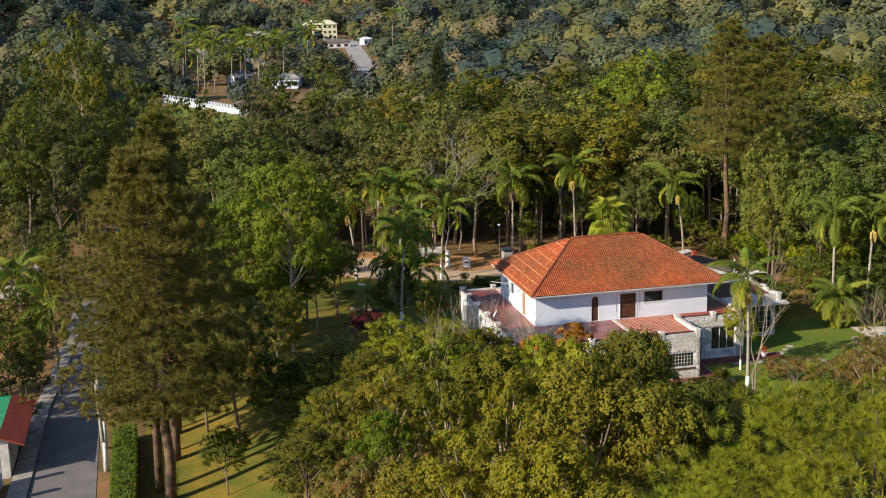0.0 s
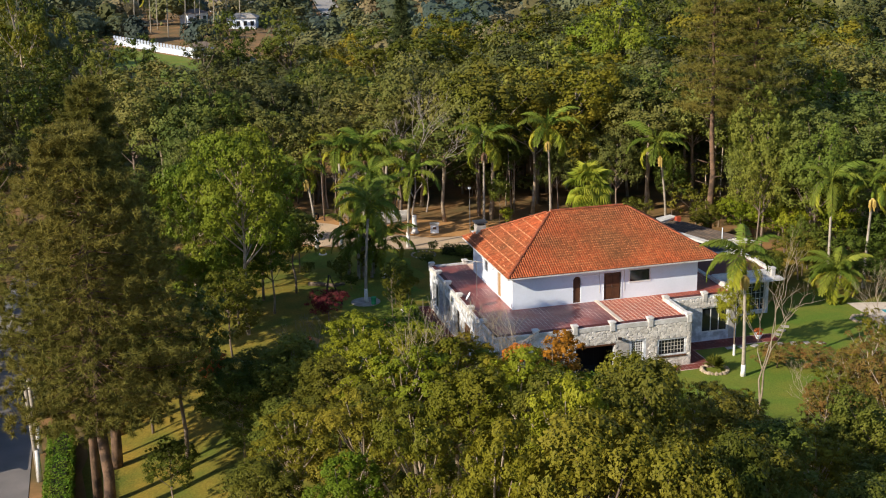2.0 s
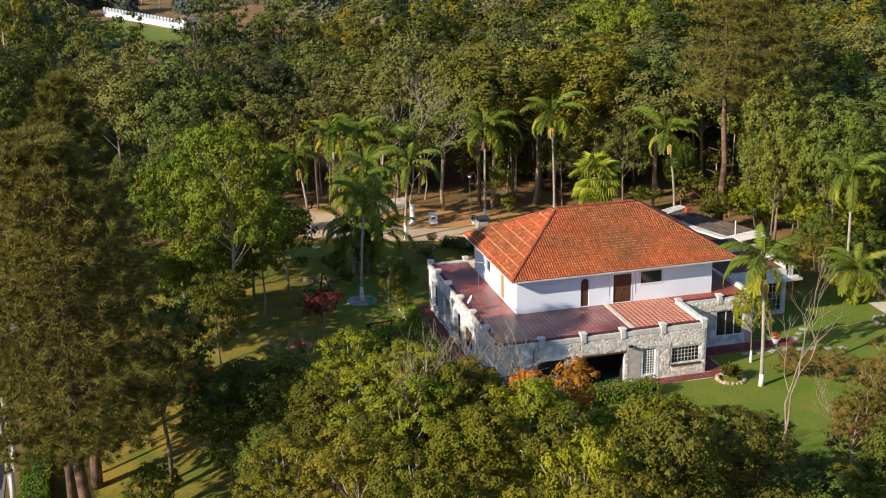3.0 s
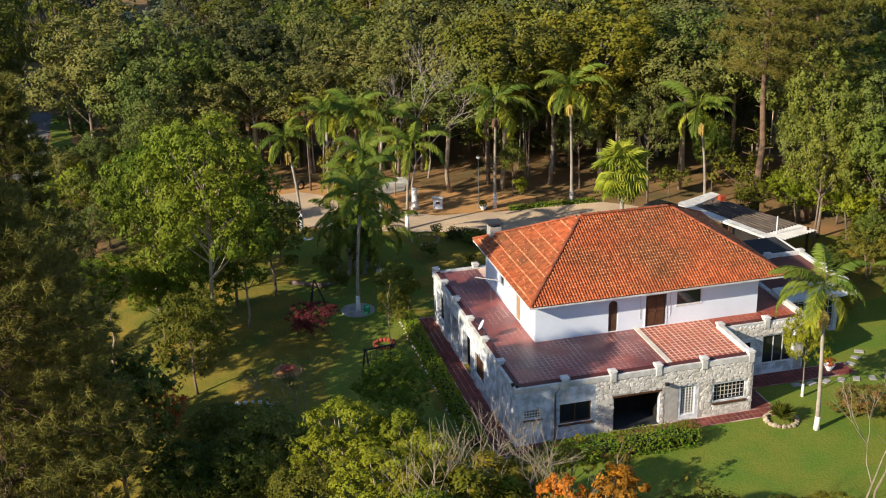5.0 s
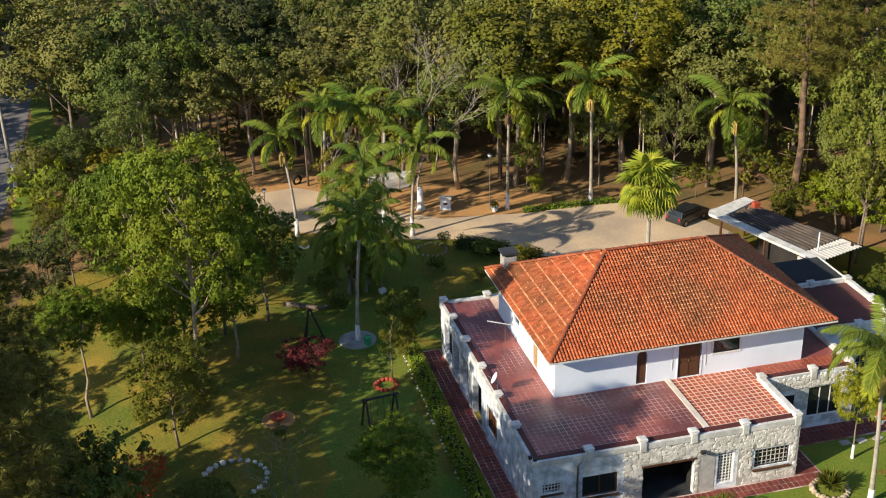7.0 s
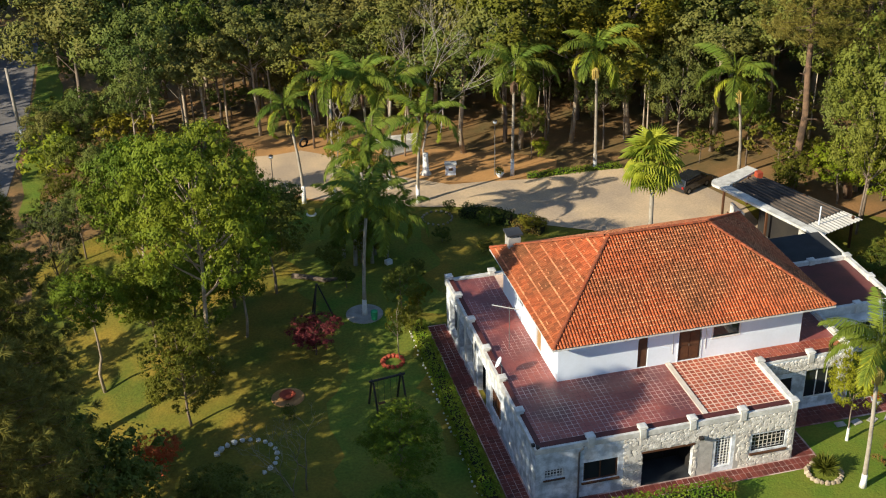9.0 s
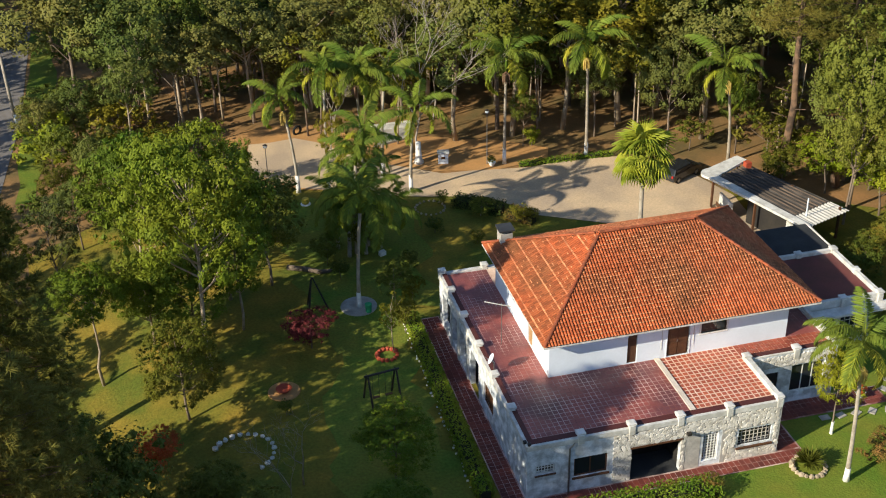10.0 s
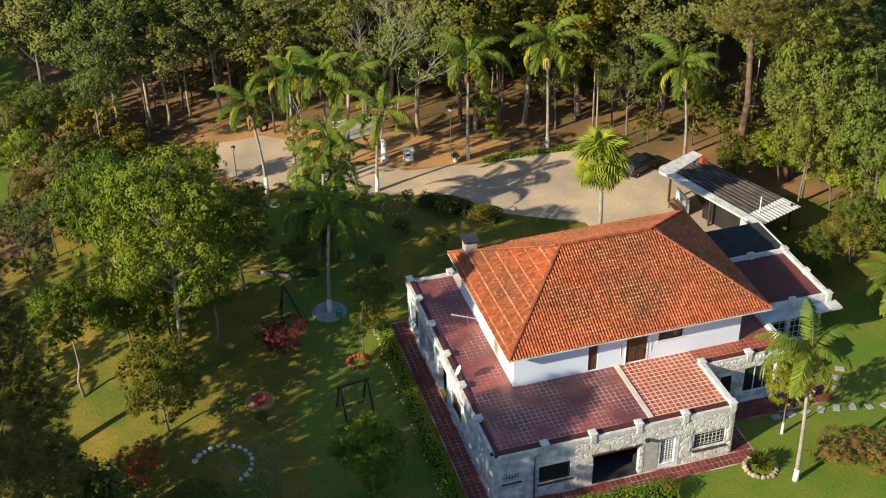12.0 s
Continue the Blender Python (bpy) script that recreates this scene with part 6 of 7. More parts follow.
# the wooded slope before the house: kind, place, height, crown radius, leaves
for kind, x, y, h, r, leaf in (
    ("canopy", -9.2, -41.6, 16.5, 2.9, LEAF_OLIVE), ("canopy", -6.9, -43.6, 16.0, 2.3, LEAF_OLIVE), ("canopy_loose", -11.8, -39.2, 15.7, 2.2, LEAF_YELLOW), ("canopy_loose", -14.7, -44.2, 15.4, 2.5, LEAF_YELLOW),
    ("canopy", -12.4, -46.6, 15.4, 2.4, LEAF_YELLOW), ("canopy_loose", -8.6, -37.2, 16.1, 2.1, LEAF_BRIGHT), ("canopy", -5.3, -36.2, 15.8, 2.5, LEAF_MID), ("canopy", -3.7, -32.4, 14.6, 2.4, LEAF_OLIVE),
    ("canopy_loose", -6.6, -30.4, 13.6, 2.4, LEAF_MID), ("canopy_loose", -6.2, -24.6, 12.5, 2.6, LEAF_BRIGHT), ("canopy", -9.4, -27.4, 12.8, 2.4, LEAF_OLIVE), ("canopy_loose", -12.9, -31.6, 13.4, 2.3, LEAF_OLIVE),
    ("canopy_loose", -14.2, -26.2, 12.2, 2.6, LEAF_OLIVE), ("canopy_loose", -16.0, -32.0, 12.2, 2.0, LEAF_BRIGHT), ("canopy_loose", -17.8, -36.4, 12.2, 1.8, LEAF_RUST), ("canopy_loose", -16.7, -21.2, 9.9, 2.5, LEAF_OLIVE),
    ("canopy", -18.8, -25.0, 9.2, 2.2, LEAF_MID), ("canopy_loose", -11.5, -17.8, 11.5, 2.7, LEAF_BRIGHT), ("canopy_loose", -9.4, -16.8, 11.4, 2.3, LEAF_BRIGHT), ("canopy_loose", -11.8, -11.0, 10.4, 2.3, LEAF_BRIGHT),
    ("canopy_loose", -9.2, -11.2, 9.6, 2.2, LEAF_BRIGHT), ("canopy", -4.4, -42.2, 15.2, 2.1, LEAF_MID), ("canopy", -1.9, -38.6, 13.4, 2.4, LEAF_MID), ("canopy", 1.4, -34.6, 11.8, 2.4, LEAF_DARK), ("canopy_loose", -1.4, -28.6, 12.6, 2.2, LEAF_BRIGHT),
    ("canopy", 2.4, -40.4, 11.6, 2.4, LEAF_DARK), ("canopy", -0.6, -44.4, 13.2, 2.3, LEAF_DARK), ("canopy_loose", 0.4, -24.4, 10.0, 2.2, LEAF_BRIGHT), ("canopy", 3.4, -27.6, 9.8, 2.3, LEAF_MID), ("canopy_loose", 5.6, -31.6, 9.8, 2.2, LEAF_OLIVE),
    ("canopy", 6.0, -37.4, 10.0, 2.5, LEAF_DARK), ("canopy", 8.6, -33.4, 8.6, 2.3, LEAF_DARK), ("canopy_loose", 3.6, -46.0, 12.0, 2.4, LEAF_BRIGHT), ("canopy", 8.8, -42.0, 9.8, 2.5, LEAF_MID), ("canopy", -12.4, -22.0, 10.4, 2.4, LEAF_MID),
    ("canopy_loose", -4.6, -16.6, 7.4, 2.2, LEAF_MID), ("canopy", -13.6, -14.0, 9.0, 2.2, LEAF_MID), ("canopy", -16.2, -14.8, 7.4, 2.2, LEAF_DARK),
    ("canopy", -16.4, -40.6, 13.0, 2.2, LEAF_OLIVE), ("canopy", -10.6, -49.6, 14.6, 2.4, LEAF_YELLOW), ("canopy", -6.4, -49.4, 14.0, 2.4, LEAF_MID), ("canopy", -1.6, -50.6, 13.0, 2.4, LEAF_DARK), ("canopy", 4.0, -52.0, 12.0, 2.6, LEAF_DARK),
    ("canopy_loose", 6.2, -19.6, 7.2, 2.2, LEAF_MID), ("canopy_loose", 9.4, -17.6, 5.4, 2.0, LEAF_OLIVE), ("canopy_loose", 1.2, -18.6, 6.8, 2.0, LEAF_MID), ("canopy_loose", 4.6, -21.6, 7.0, 2.0, LEAF_OLIVE), ("canopy", 7.4, -26.4, 7.4, 2.1, LEAF_MID), ("canopy", 11.6, -30.6, 7.6, 2.3, LEAF_DARK), ("canopy", 12.4, -38.0, 8.4, 2.5, LEAF_DARK),
):
    plant(kind, x, y, h, R.uniform(0, 360), r / (2.8 * h / 15), leaf, "", "trees of the slope")


for x, y, h in ((-49, 8, 11), (-47, 16, 10), (-34.5, 62, 14), (-35, 71, 15), (-33, 79, 15), (-38, 82, 16), (-33.5, 90, 15), (-41, 64, 16), (-44, 41, 9), (-46, 30, 9)):
    plant("tall", x, y, h, R.uniform(0, 360), 1.1, LEAF_DARK, "tall dark tree across the street", "trees across the street")

for k, (x, y) in enumerate([(-29.6, 8 + 5.0 * k) for k in range(5)] + [(-37.6, 9 + 5.5 * k) for k in range(7)] + [(-41.5, 12 + 7 * k) for k in range(6)]):
    plant("brush", x + R.uniform(-0.6, 0.6), y, R.uniform(3.2, 5.0), R.uniform(0, 360), R.uniform(0.8, 1.1), R.choice((WOOD_GREEN, WOOD_OLIVE, WOOD_DARK)), "leafy bush beside the street", "bushes by the street", "bush")

# loose sunlit trees with pale stems on the slope, and two with orange tops
for k, (x, y, h) in enumerate(((-7.6, -18.6, 11.2), (-8.6, -21.0, 11.8), (-6.3, -19.8, 10.6), (-9.8, -18.8, 11.6), (-5.4, -22.4, 10.4), (-10.8, -22.0, 12.0), (-6.8, -22.8, 11.2), (-4.0, -21.6, 10.0), (-2.6, -24.0, 10.4))):
    plant("twiggy", x, y, h, 77 * k, R.uniform(0.95, 1.15), (LEAF_YELLOW, LEAF_OLIVE, LEAF_BRIGHT)[k % 3], "loose sunlit tree with pale stems on the slope", "trees of the slope")
for x, y, h in ((-5.0, -21.4, 11.5), (-3.6, -22.8, 12.4)):
    plant("tuft", x, y, h, 90 * x, 1.0, None, "slim pale tree with an orange leafy top", "trees of the slope")

# shrubs
for kind, x, y, h, fat, leaf, label, name in (
    ("shrub", -8.8, 17.6, 2.7, 1.4, LEAF_PURPLE, "low dark red spreading shrub on the lawn", "red_shrub"), ("shrub", -19.0, 9.1, 2.6, 1.1, LEAF_RED, "bright red leafy shrub on the lawn", "red_shrub"),
    ("shrub", 20.3, -2.6, 1.8, 1.9, LEAF_RUST, "clipped rusty-green bush on the front lawn", "bush"), ("shrub", 22.6, -3.4, 1.8, 2.0, LEAF_RUST, "clipped rusty-green bush on the front lawn", "bush"),
    ("shrub", 24.5, -6.0, 1.8, 2.0, LEAF_RUST, "rusty-green bush on the front lawn", "bush"), ("shrub", 4.2, 34.1, 1.3, 0.9, LEAF_DARK, "round clipped dark bush at the driveway", "bush"),
    ("shrub", 9.4, 29.4, 1.5, 1.5, LEAF_OLIVE, "low bush at the driveway", "bush"), ("shrub", 6.6, 31.6, 1.3, 1.8, LEAF_DARK, "low bush at the driveway", "bush"),
    ("shrub", -10.4, 41.6, 4.2, 0.62, LEAF_BRIGHT, "tall clipped bright green bush by the driveway", "bush"), ("shrub", 14.2, 42.2, 1.8, 0.9, LEAF_BRIGHT, "light green leafy plant under the trees", "bush"),
    ("shrub", 9.75, -2.4, 1.35, 0.95, LEAF_RUST, "rusty-leaved end of the front hedge", "bush"), 
    ("shrub", 8.0, -13.4, 2.6, 1.2, LEAF_BRIGHT, "", "bush"), ("shrub", 5.0, -13.0, 4.0, 1.2, LEAF_MID, "", "bush"), ("shrub", 0.5, -13.5, 4.6, 1.1, LEAF_YELLOW, "", "bush"),
    ("shrub", -4.0, -12.0, 4.6, 1.2, LEAF_MID, "", "bush"), ("shrub", -11.5, -9.5, 4.0, 1.2, LEAF_DARK, "", "bush"),
    ("shrub", 17.5, -15.0, 4.0, 1.3, LEAF_RUST, "", "bush"), ("shrub", 22.0, -14.0, 4.0, 1.3, LEAF_RUST, "", "bush"), ("shrub", 26.0, -10.0, 3.6, 1.3, LEAF_OLIVE, "", "bush"),
    ("shrub", 29.5, 15.4, 2.6, 1.2, LEAF_DARK, "", "bush"), ("shrub", 32.6, 15.6, 4.2, 1.2, LEAF_MID, "", "bush"), ("shrub", 35.6, 13.8, 4.6, 1.2, LEAF_DARK, "", "bush"), ("shrub", 38.4, 13.6, 5.0, 1.2, LEAF_DARK, "", "bush"), ("shrub", 36.4, 9.6, 3.4, 1.2, LEAF_DARK, "", "bush"), ("shrub", 41.0, 10.0, 5.4, 1.2, LEAF_MID, "", "bush"), ("shrub", 40.6, 14.6, 6.4, 1.1, LEAF_DARK, "", "bush"), ("shrub", 34.0, 2.0, 2.2, 1.2, LEAF_DARK, "", "bush"), ("shrub", 38.0, 6.0, 4.4, 1.2, LEAF_MID, "", "bush"), ("shrub", 28.6, 16.4, 2.2, 1.2, LEAF_MID, "", "bush"),
    ("shrub", 27.6, 11.0, 1.9, 1.0, LEAF_YELLOW, "yellow-green spiky plant beside the low wing", "bush"), ("shrub", 31.5, 18.0, 2.0, 1.1, LEAF_DARK, "", "bush"),
    ("shrub", -2.6, 17.6, 2.6, 0.7, LEAF_MID, "leafy bush beside the path", "bush"), ("shrub", -1.4, 20.6, 2.4, 0.8, LEAF_OLIVE, "leafy bush beside the path", "bush"), ("shrub", -5.4, 25.4, 1.5, 1.0, LEAF_DARK, "", "bush"), ("shrub", -8.4, 30.6, 1.4, 1.0, LEAF_DARK, "", "bush"), ("shrub", -0.4, 25.6, 1.3, 1.2, LEAF_DARK, "", "bush"), ("shrub", 2.6, 30.0, 1.2, 1.3, LEAF_DARK, "", "bush"), ("shrub", 5.2, 27.6, 1.0, 1.3, LEAF_MID, "", "bush"), ("shrub", -11.4, 11.0, 1.1, 0.9, LEAF_DARK, "", "bush"),
    ("shrub", -6.0, 27.5, 2.4, 1.0, LEAF_DARK, "", "bush"), ("shrub", -3.0, 28.6, 2.6, 1.1, LEAF_OLIVE, "", "bush"),

):
    plant(kind, x, y, h, R.uniform(0, 360), fat, leaf, label or "bushy green shrub in the grounds", "shrubs", name)


def hedge(x0, y0, x1, y1, height, width, leaf, label, seed):
    """A clipped hedge: a woody core set about with leaves."""
    t = thing("hedge", label, "hedge", at=(x0, y0, float(ground_z(x0, y0))))
    length = math.hypot(x1 - x0, y1 - y0)
    t.matrix_basis = pose(x0, y0, float(ground_z(x0, y0)), 0, 0, math.degrees(math.atan2(y1 - y0, x1 - x0)))
    rng = np.random.default_rng(seed)
    part("woody_core", boxes((0.1, -width * 0.3, 0, length - 0.1, width * 0.3, height * 0.75)), material("hedge_stems", (0.03, 0.03, 0.015), 0.95), t)
    n = int(length * (2 * height + width) * 130)
    u = rng.uniform(0, length, n)
    s = rng.uniform(0, 2 * height + width, n)
    side = np.where(s < height, -1, np.where(s > height + width, 1, 0))
    y = np.where(side == 0, s - height - width / 2, side * width / 2)
    z = np.where(side == -1, s, np.where(side == 1, 2 * height + width - s, height))
    c = np.stack([u, y, z], 1) + rng.normal(0, 0.06, (n, 3))
    facing = np.stack([np.zeros(n), side, (side == 0) * 1.0 + 0.4], 1) + rng.normal(0, 0.5, (n, 3))
    v, f = leaf_mesh(c, facing, 0.15, 0.1, rng)
    cards("leaves", v, f, leaf, t)


hedge(-1.95, 18.9, -2.1, 0.5, 0.75, 0.9, HEDGE, "low clipped green hedge along the side path", 1)
hedge(-29.2, -20.0, -29.4, 5.0, 1.7, 1.5, HEDGE, "long clipped hedge between the street and the lawn", 4)
hedge(1.2, -2.4, 10.0, -2.4, 1.05, 1.4, HEDGE, "low clipped green hedge before the front wall", 2)
hedge(5.2, 34.0, 8.4, 31.4, 0.8, 1.3, LEAF_DARK_HEDGE, "low dark clipped hedge at the driveway's edge", 5)
hedge(8.6, 31.0, 10.2, 29.2, 0.8, 1.2, LEAF_RUST, "low rusty-green clipped hedge at the driveway's edge", 6)
hedge(12.0, 38.9, 20.0, 38.7, 0.35, 0.6, HEDGE, "low green border along the driveway", 3)
edge_stones = thing("edging_stones", "pale edging stones along the hedge", "edging")
for k in range(44):
    piece("stone", R.choice(rock_meshes)[ROCK_WHITE.name], edge_stones, pose(-2.55 + R.uniform(-0.12, 0.12), 0.6 + 0.42 * k + R.uniform(-0.15, 0.15), 0.04, 0, 0, R.uniform(0, 360)) @ Matrix.Diagonal((*[R.uniform(0.08, 0.2)] * 3, 1)))

agave_bed = planter_ring(15.9, -1.7, 0.9, FIELD_STONE, "round stone planter with a dark spiky agave", n=20, seed=3, size=0.3)
v, f = [], []
rng = np.random.default_rng(5)
n = 170
a, e = rng.uniform(0, 2 * np.pi, n), rng.uniform(0.15, 1.35, n)
d = np.stack([np.cos(a) * np.cos(e), np.sin(a) * np.cos(e), np.sin(e)], 1)
v, f = leaf_mesh(d * 0.5 + np.array([0, 0, 0.35]), np.cross(d, np.cross(d, np.array([0, 0, 1.0]))) * -1, 0.95, 0.17, rng, along=d)
cards("agave", v, f, LEAF_DARK, agave_bed, "dark green spiky rosette")
planter_ring(-4.3, 15.4, 0.65, CLAY_RED, "round red-edged flower bed on the lawn", n=14, seed=4, size=0.3)
planter_ring(32.0, 4.6, 0.9, FIELD_STONE, "round stone-edged flower bed on the lawn", n=16, seed=6, size=0.3)
for x, y, mat, label in ((22.0, 3.2, WHITE, "hanging white flower pot with red flowers"), (9.9, 39.6, WHITE, "white flower bowl at the driveway's edge"), (8.9, 31.0, WHITE, "white stone urn beside the driveway")):
    pot = thing("flower_pot", label, "flower pot", "flower pots", (x, y, 0.04))
    part("pot", lathe(bmesh.new(), [(0.14, 0), (0.3, 0.32), (0.34, 0.4), (0.3, 0.4), (0.2, 0.3)], 14), mat, pot)
    rng = np.random.default_rng(int(x))
    v, f = clump_leaves(np.array([[0, 0, 0.62]]), np.array([0.36]), 70, 0.24, 0.12, rng)
    cards("flowers", v, f, LEAF_RED if x == 22.0 else LEAF_MID, pot)


# bare grey trees
def bare_tree(x, y, height, spread, seed, mat, label, trunk=0.34):
    t = thing("bare_tree", label, "tree", "bare trees", (x, y, float(ground_z(x, y))))
    rng = random.Random(seed)
    bm = bmesh.new()

    def grow(p, way, length, r, depth):
        e = p + way * length
        m = p.lerp(e, 0.5) + Vector((rng.uniform(-1, 1), rng.uniform(-1, 1), rng.uniform(-0.4, 0.6))) * length * 0.08
        tube(bm, [p, m, e], [r, r * 0.8, r * 0.6], 5 if depth > 2 else 4, cap=False)
        if depth == 0:
            return
        for k in range(rng.choice((2, 3, 3))):
            w = (way + Vector((rng.uniform(-1, 1), rng.uniform(-1, 1), rng.uniform(-0.25, 0.7))) * spread).normalized()
            grow(e if k else m.lerp(e, rng.uniform(0.5, 1)), w, min(length, height * 0.34) * rng.uniform(0.62, 0.85), r * 0.58, depth - 1)
    grow(Vector((0, 0, -0.2)), Vector((0.05, 0, 1)), height * trunk, 0.008 * height + 0.015, 5)
    part("bare_trunk", bm, mat, t)
    return t


PALE_TWIG = material("pale_bare_wood", (0.36, 0.29, 0.2), 0.9, (0.22, 0.175, 0.12), 2, 9)
GREY_TWIG = material("grey_bare_wood", (0.36, 0.31, 0.27), 0.9, (0.26, 0.22, 0.19), 2, 9)
for x, y, h, s, sd in ((4.25, 41.9, 13.0, 0.75, 1), (7.5, 50.0, 11.0, 0.75, 2), (-2.5, 45.0, 7.0, 0.9, 3), (-11.4, 4.6, 6.0, 0.75, 4), (-12.4, 2.6, 5.4, 0.8, 5), (19.5, -11.5, 5.0, 0.8, 6), (22.5, -8.5, 5.0, 0.8, 7), (17.0, -12.5, 4.6, 0.9, 8), (-6.5, -20.0, 8.6, 0.6, 9), (22.6, -17.5, 7.5, 0.8, 12), (26.0, -12.0, 6.0, 0.8, 14), (27.4, -5.6, 6.6, 0.85, 17), (29.6, -1.0, 6.2, 0.8, 18), (31.6, -5.0, 6.8, 0.8, 20)):
    t = bare_tree(x, y, h, s, sd, GREY_TWIG if y > 20 else PALE_TWIG, "leafless grey tree with many thin branches")
    if sd == 1:
        part("lime_wash", lathe(bmesh.new(), [(0.5, 0.0), (0.3, 0.35), (0.24, 1.1), (0.22, 1.9)], 12), LIME, t, "white lime-washed foot", smooth=True)

for x, y, h, sd in ((-7.0, -19.2, 10.0, 21), (-5.8, -18.8, 9.4, 22), (-4.3, -20.9, 9.8, 23), (-9.2, -20.4, 10.4, 24)):
    bare_tree(x, y, h, 0.8, sd, PALE_TWIG, "pale twiggy bare tree on the slope", 0.62)
bare_tree(8.6, -20.6, 11.0, 0.7, 13, PALE_TWIG, "slender pale-trunked tree with bare branching twigs", 0.62)

# wood behind the driveway and on both sides
F = random.Random(9)


def in_drive(x, y):
    return -15 < x < 28 and y < 44 + max(0, (8 - x) * 0.4) or (-12 < x < 1 and y < 52)


LANDMARKS = (("tall", 1.0, 108.0, 18.6, 1.1, LEAF_DARK), ("tall", -4.6, 95.0, 11.5, 1.3, LEAF_DARK), ("tall", 3.8, 94.0, 11.5, 1.3, LEAF_DARK), ("dense", 16.5, 63.0, 13.8, 1.2, WOOD_OLIVE), ("round", 37.0, 69.0, 20.5, 0.9, LEAF_GARDEN),
             ("dense", 33.0, 132.0, 12.0, 1.0, WOOD_BRIGHT), ("round", 10.0, 109.0, 14.0, 0.8, LEAF_YELLOW), ("round", 46.0, 35.0, 15.0, 0.9, LEAF_GARDEN))
for kind, x, y, h, fat, leaf in LANDMARKS:
    plant(kind, x, y, h, 30 * fat, fat, leaf, "", "trees of the wood")
spots = [q[1:3] for q in LANDMARKS]
for lo, hi, want, gap in ((-6, 62, 92, 4.4), (62, 84, 66, 4.9), (84, 120, 56, 6.0)):
    count, tries = 0, 0
    while count < want and tries < 20000:
        tries += 1
        x, y = F.uniform(-70, 95), F.uniform(lo, hi)
        if in_drive(x, y) or (-38 < x < 42 and y < 40) or (-46 < x < -19 and y < 84) or (26 < x < 45 and y < 19):
            continue
        if not -0.19 < (x + 20) / (y + 75) - 0.24 < 0.42:
            continue
        if any((x - a) ** 2 + (y - b) ** 2 < gap ** 2 for a, b in spots):
            continue
        spots.append((x, y))
        count += 1
for x, y in sorted(spots[len(LANDMARKS):], key=lambda p: p[1]):
    kind = F.choice(("forest", "forest_b", "tall", "forest", "forest_b")) if y < 60 else F.choice(("far_a", "far_b"))
    leaf = F.choice((WOOD_DARK, WOOD_GREEN, WOOD_GREEN, WOOD_OLIVE, WOOD_OLIVE, WOOD_OLIVE, WOOD_BRIGHT))
    west = x < 4
    if y <= 66:
        leaf = F.choice((WOOD_OLIVE, WOOD_GREEN, WOOD_BRIGHT, WOOD_OLIVE, WOOD_DARK) if west else (WOOD_DARK, WOOD_GREEN, LEAF_MID, WOOD_OLIVE, LEAF_OLIVE))
    else:
        leaf = F.choice((WOOD_DARK, LEAF_DARK, LEAF_DARK, LEAF_MID, WOOD_OLIVE) if x < 0.22 * (y + 86) - 25 else (WOOD_DARK, LEAF_MID, LEAF_DARK, LEAF_OLIVE))
    seen = y > 70 and -0.03 < math.atan2(x + 25, y + 86) < 0.09
    plant(kind, x, y, F.uniform(5.5, 8) if seen else F.uniform(9.5, 14.5) if x < 6 else F.uniform(10.5, 17), F.uniform(0, 360), F.uniform(1.0, 1.45), leaf, "", "trees of the wood")
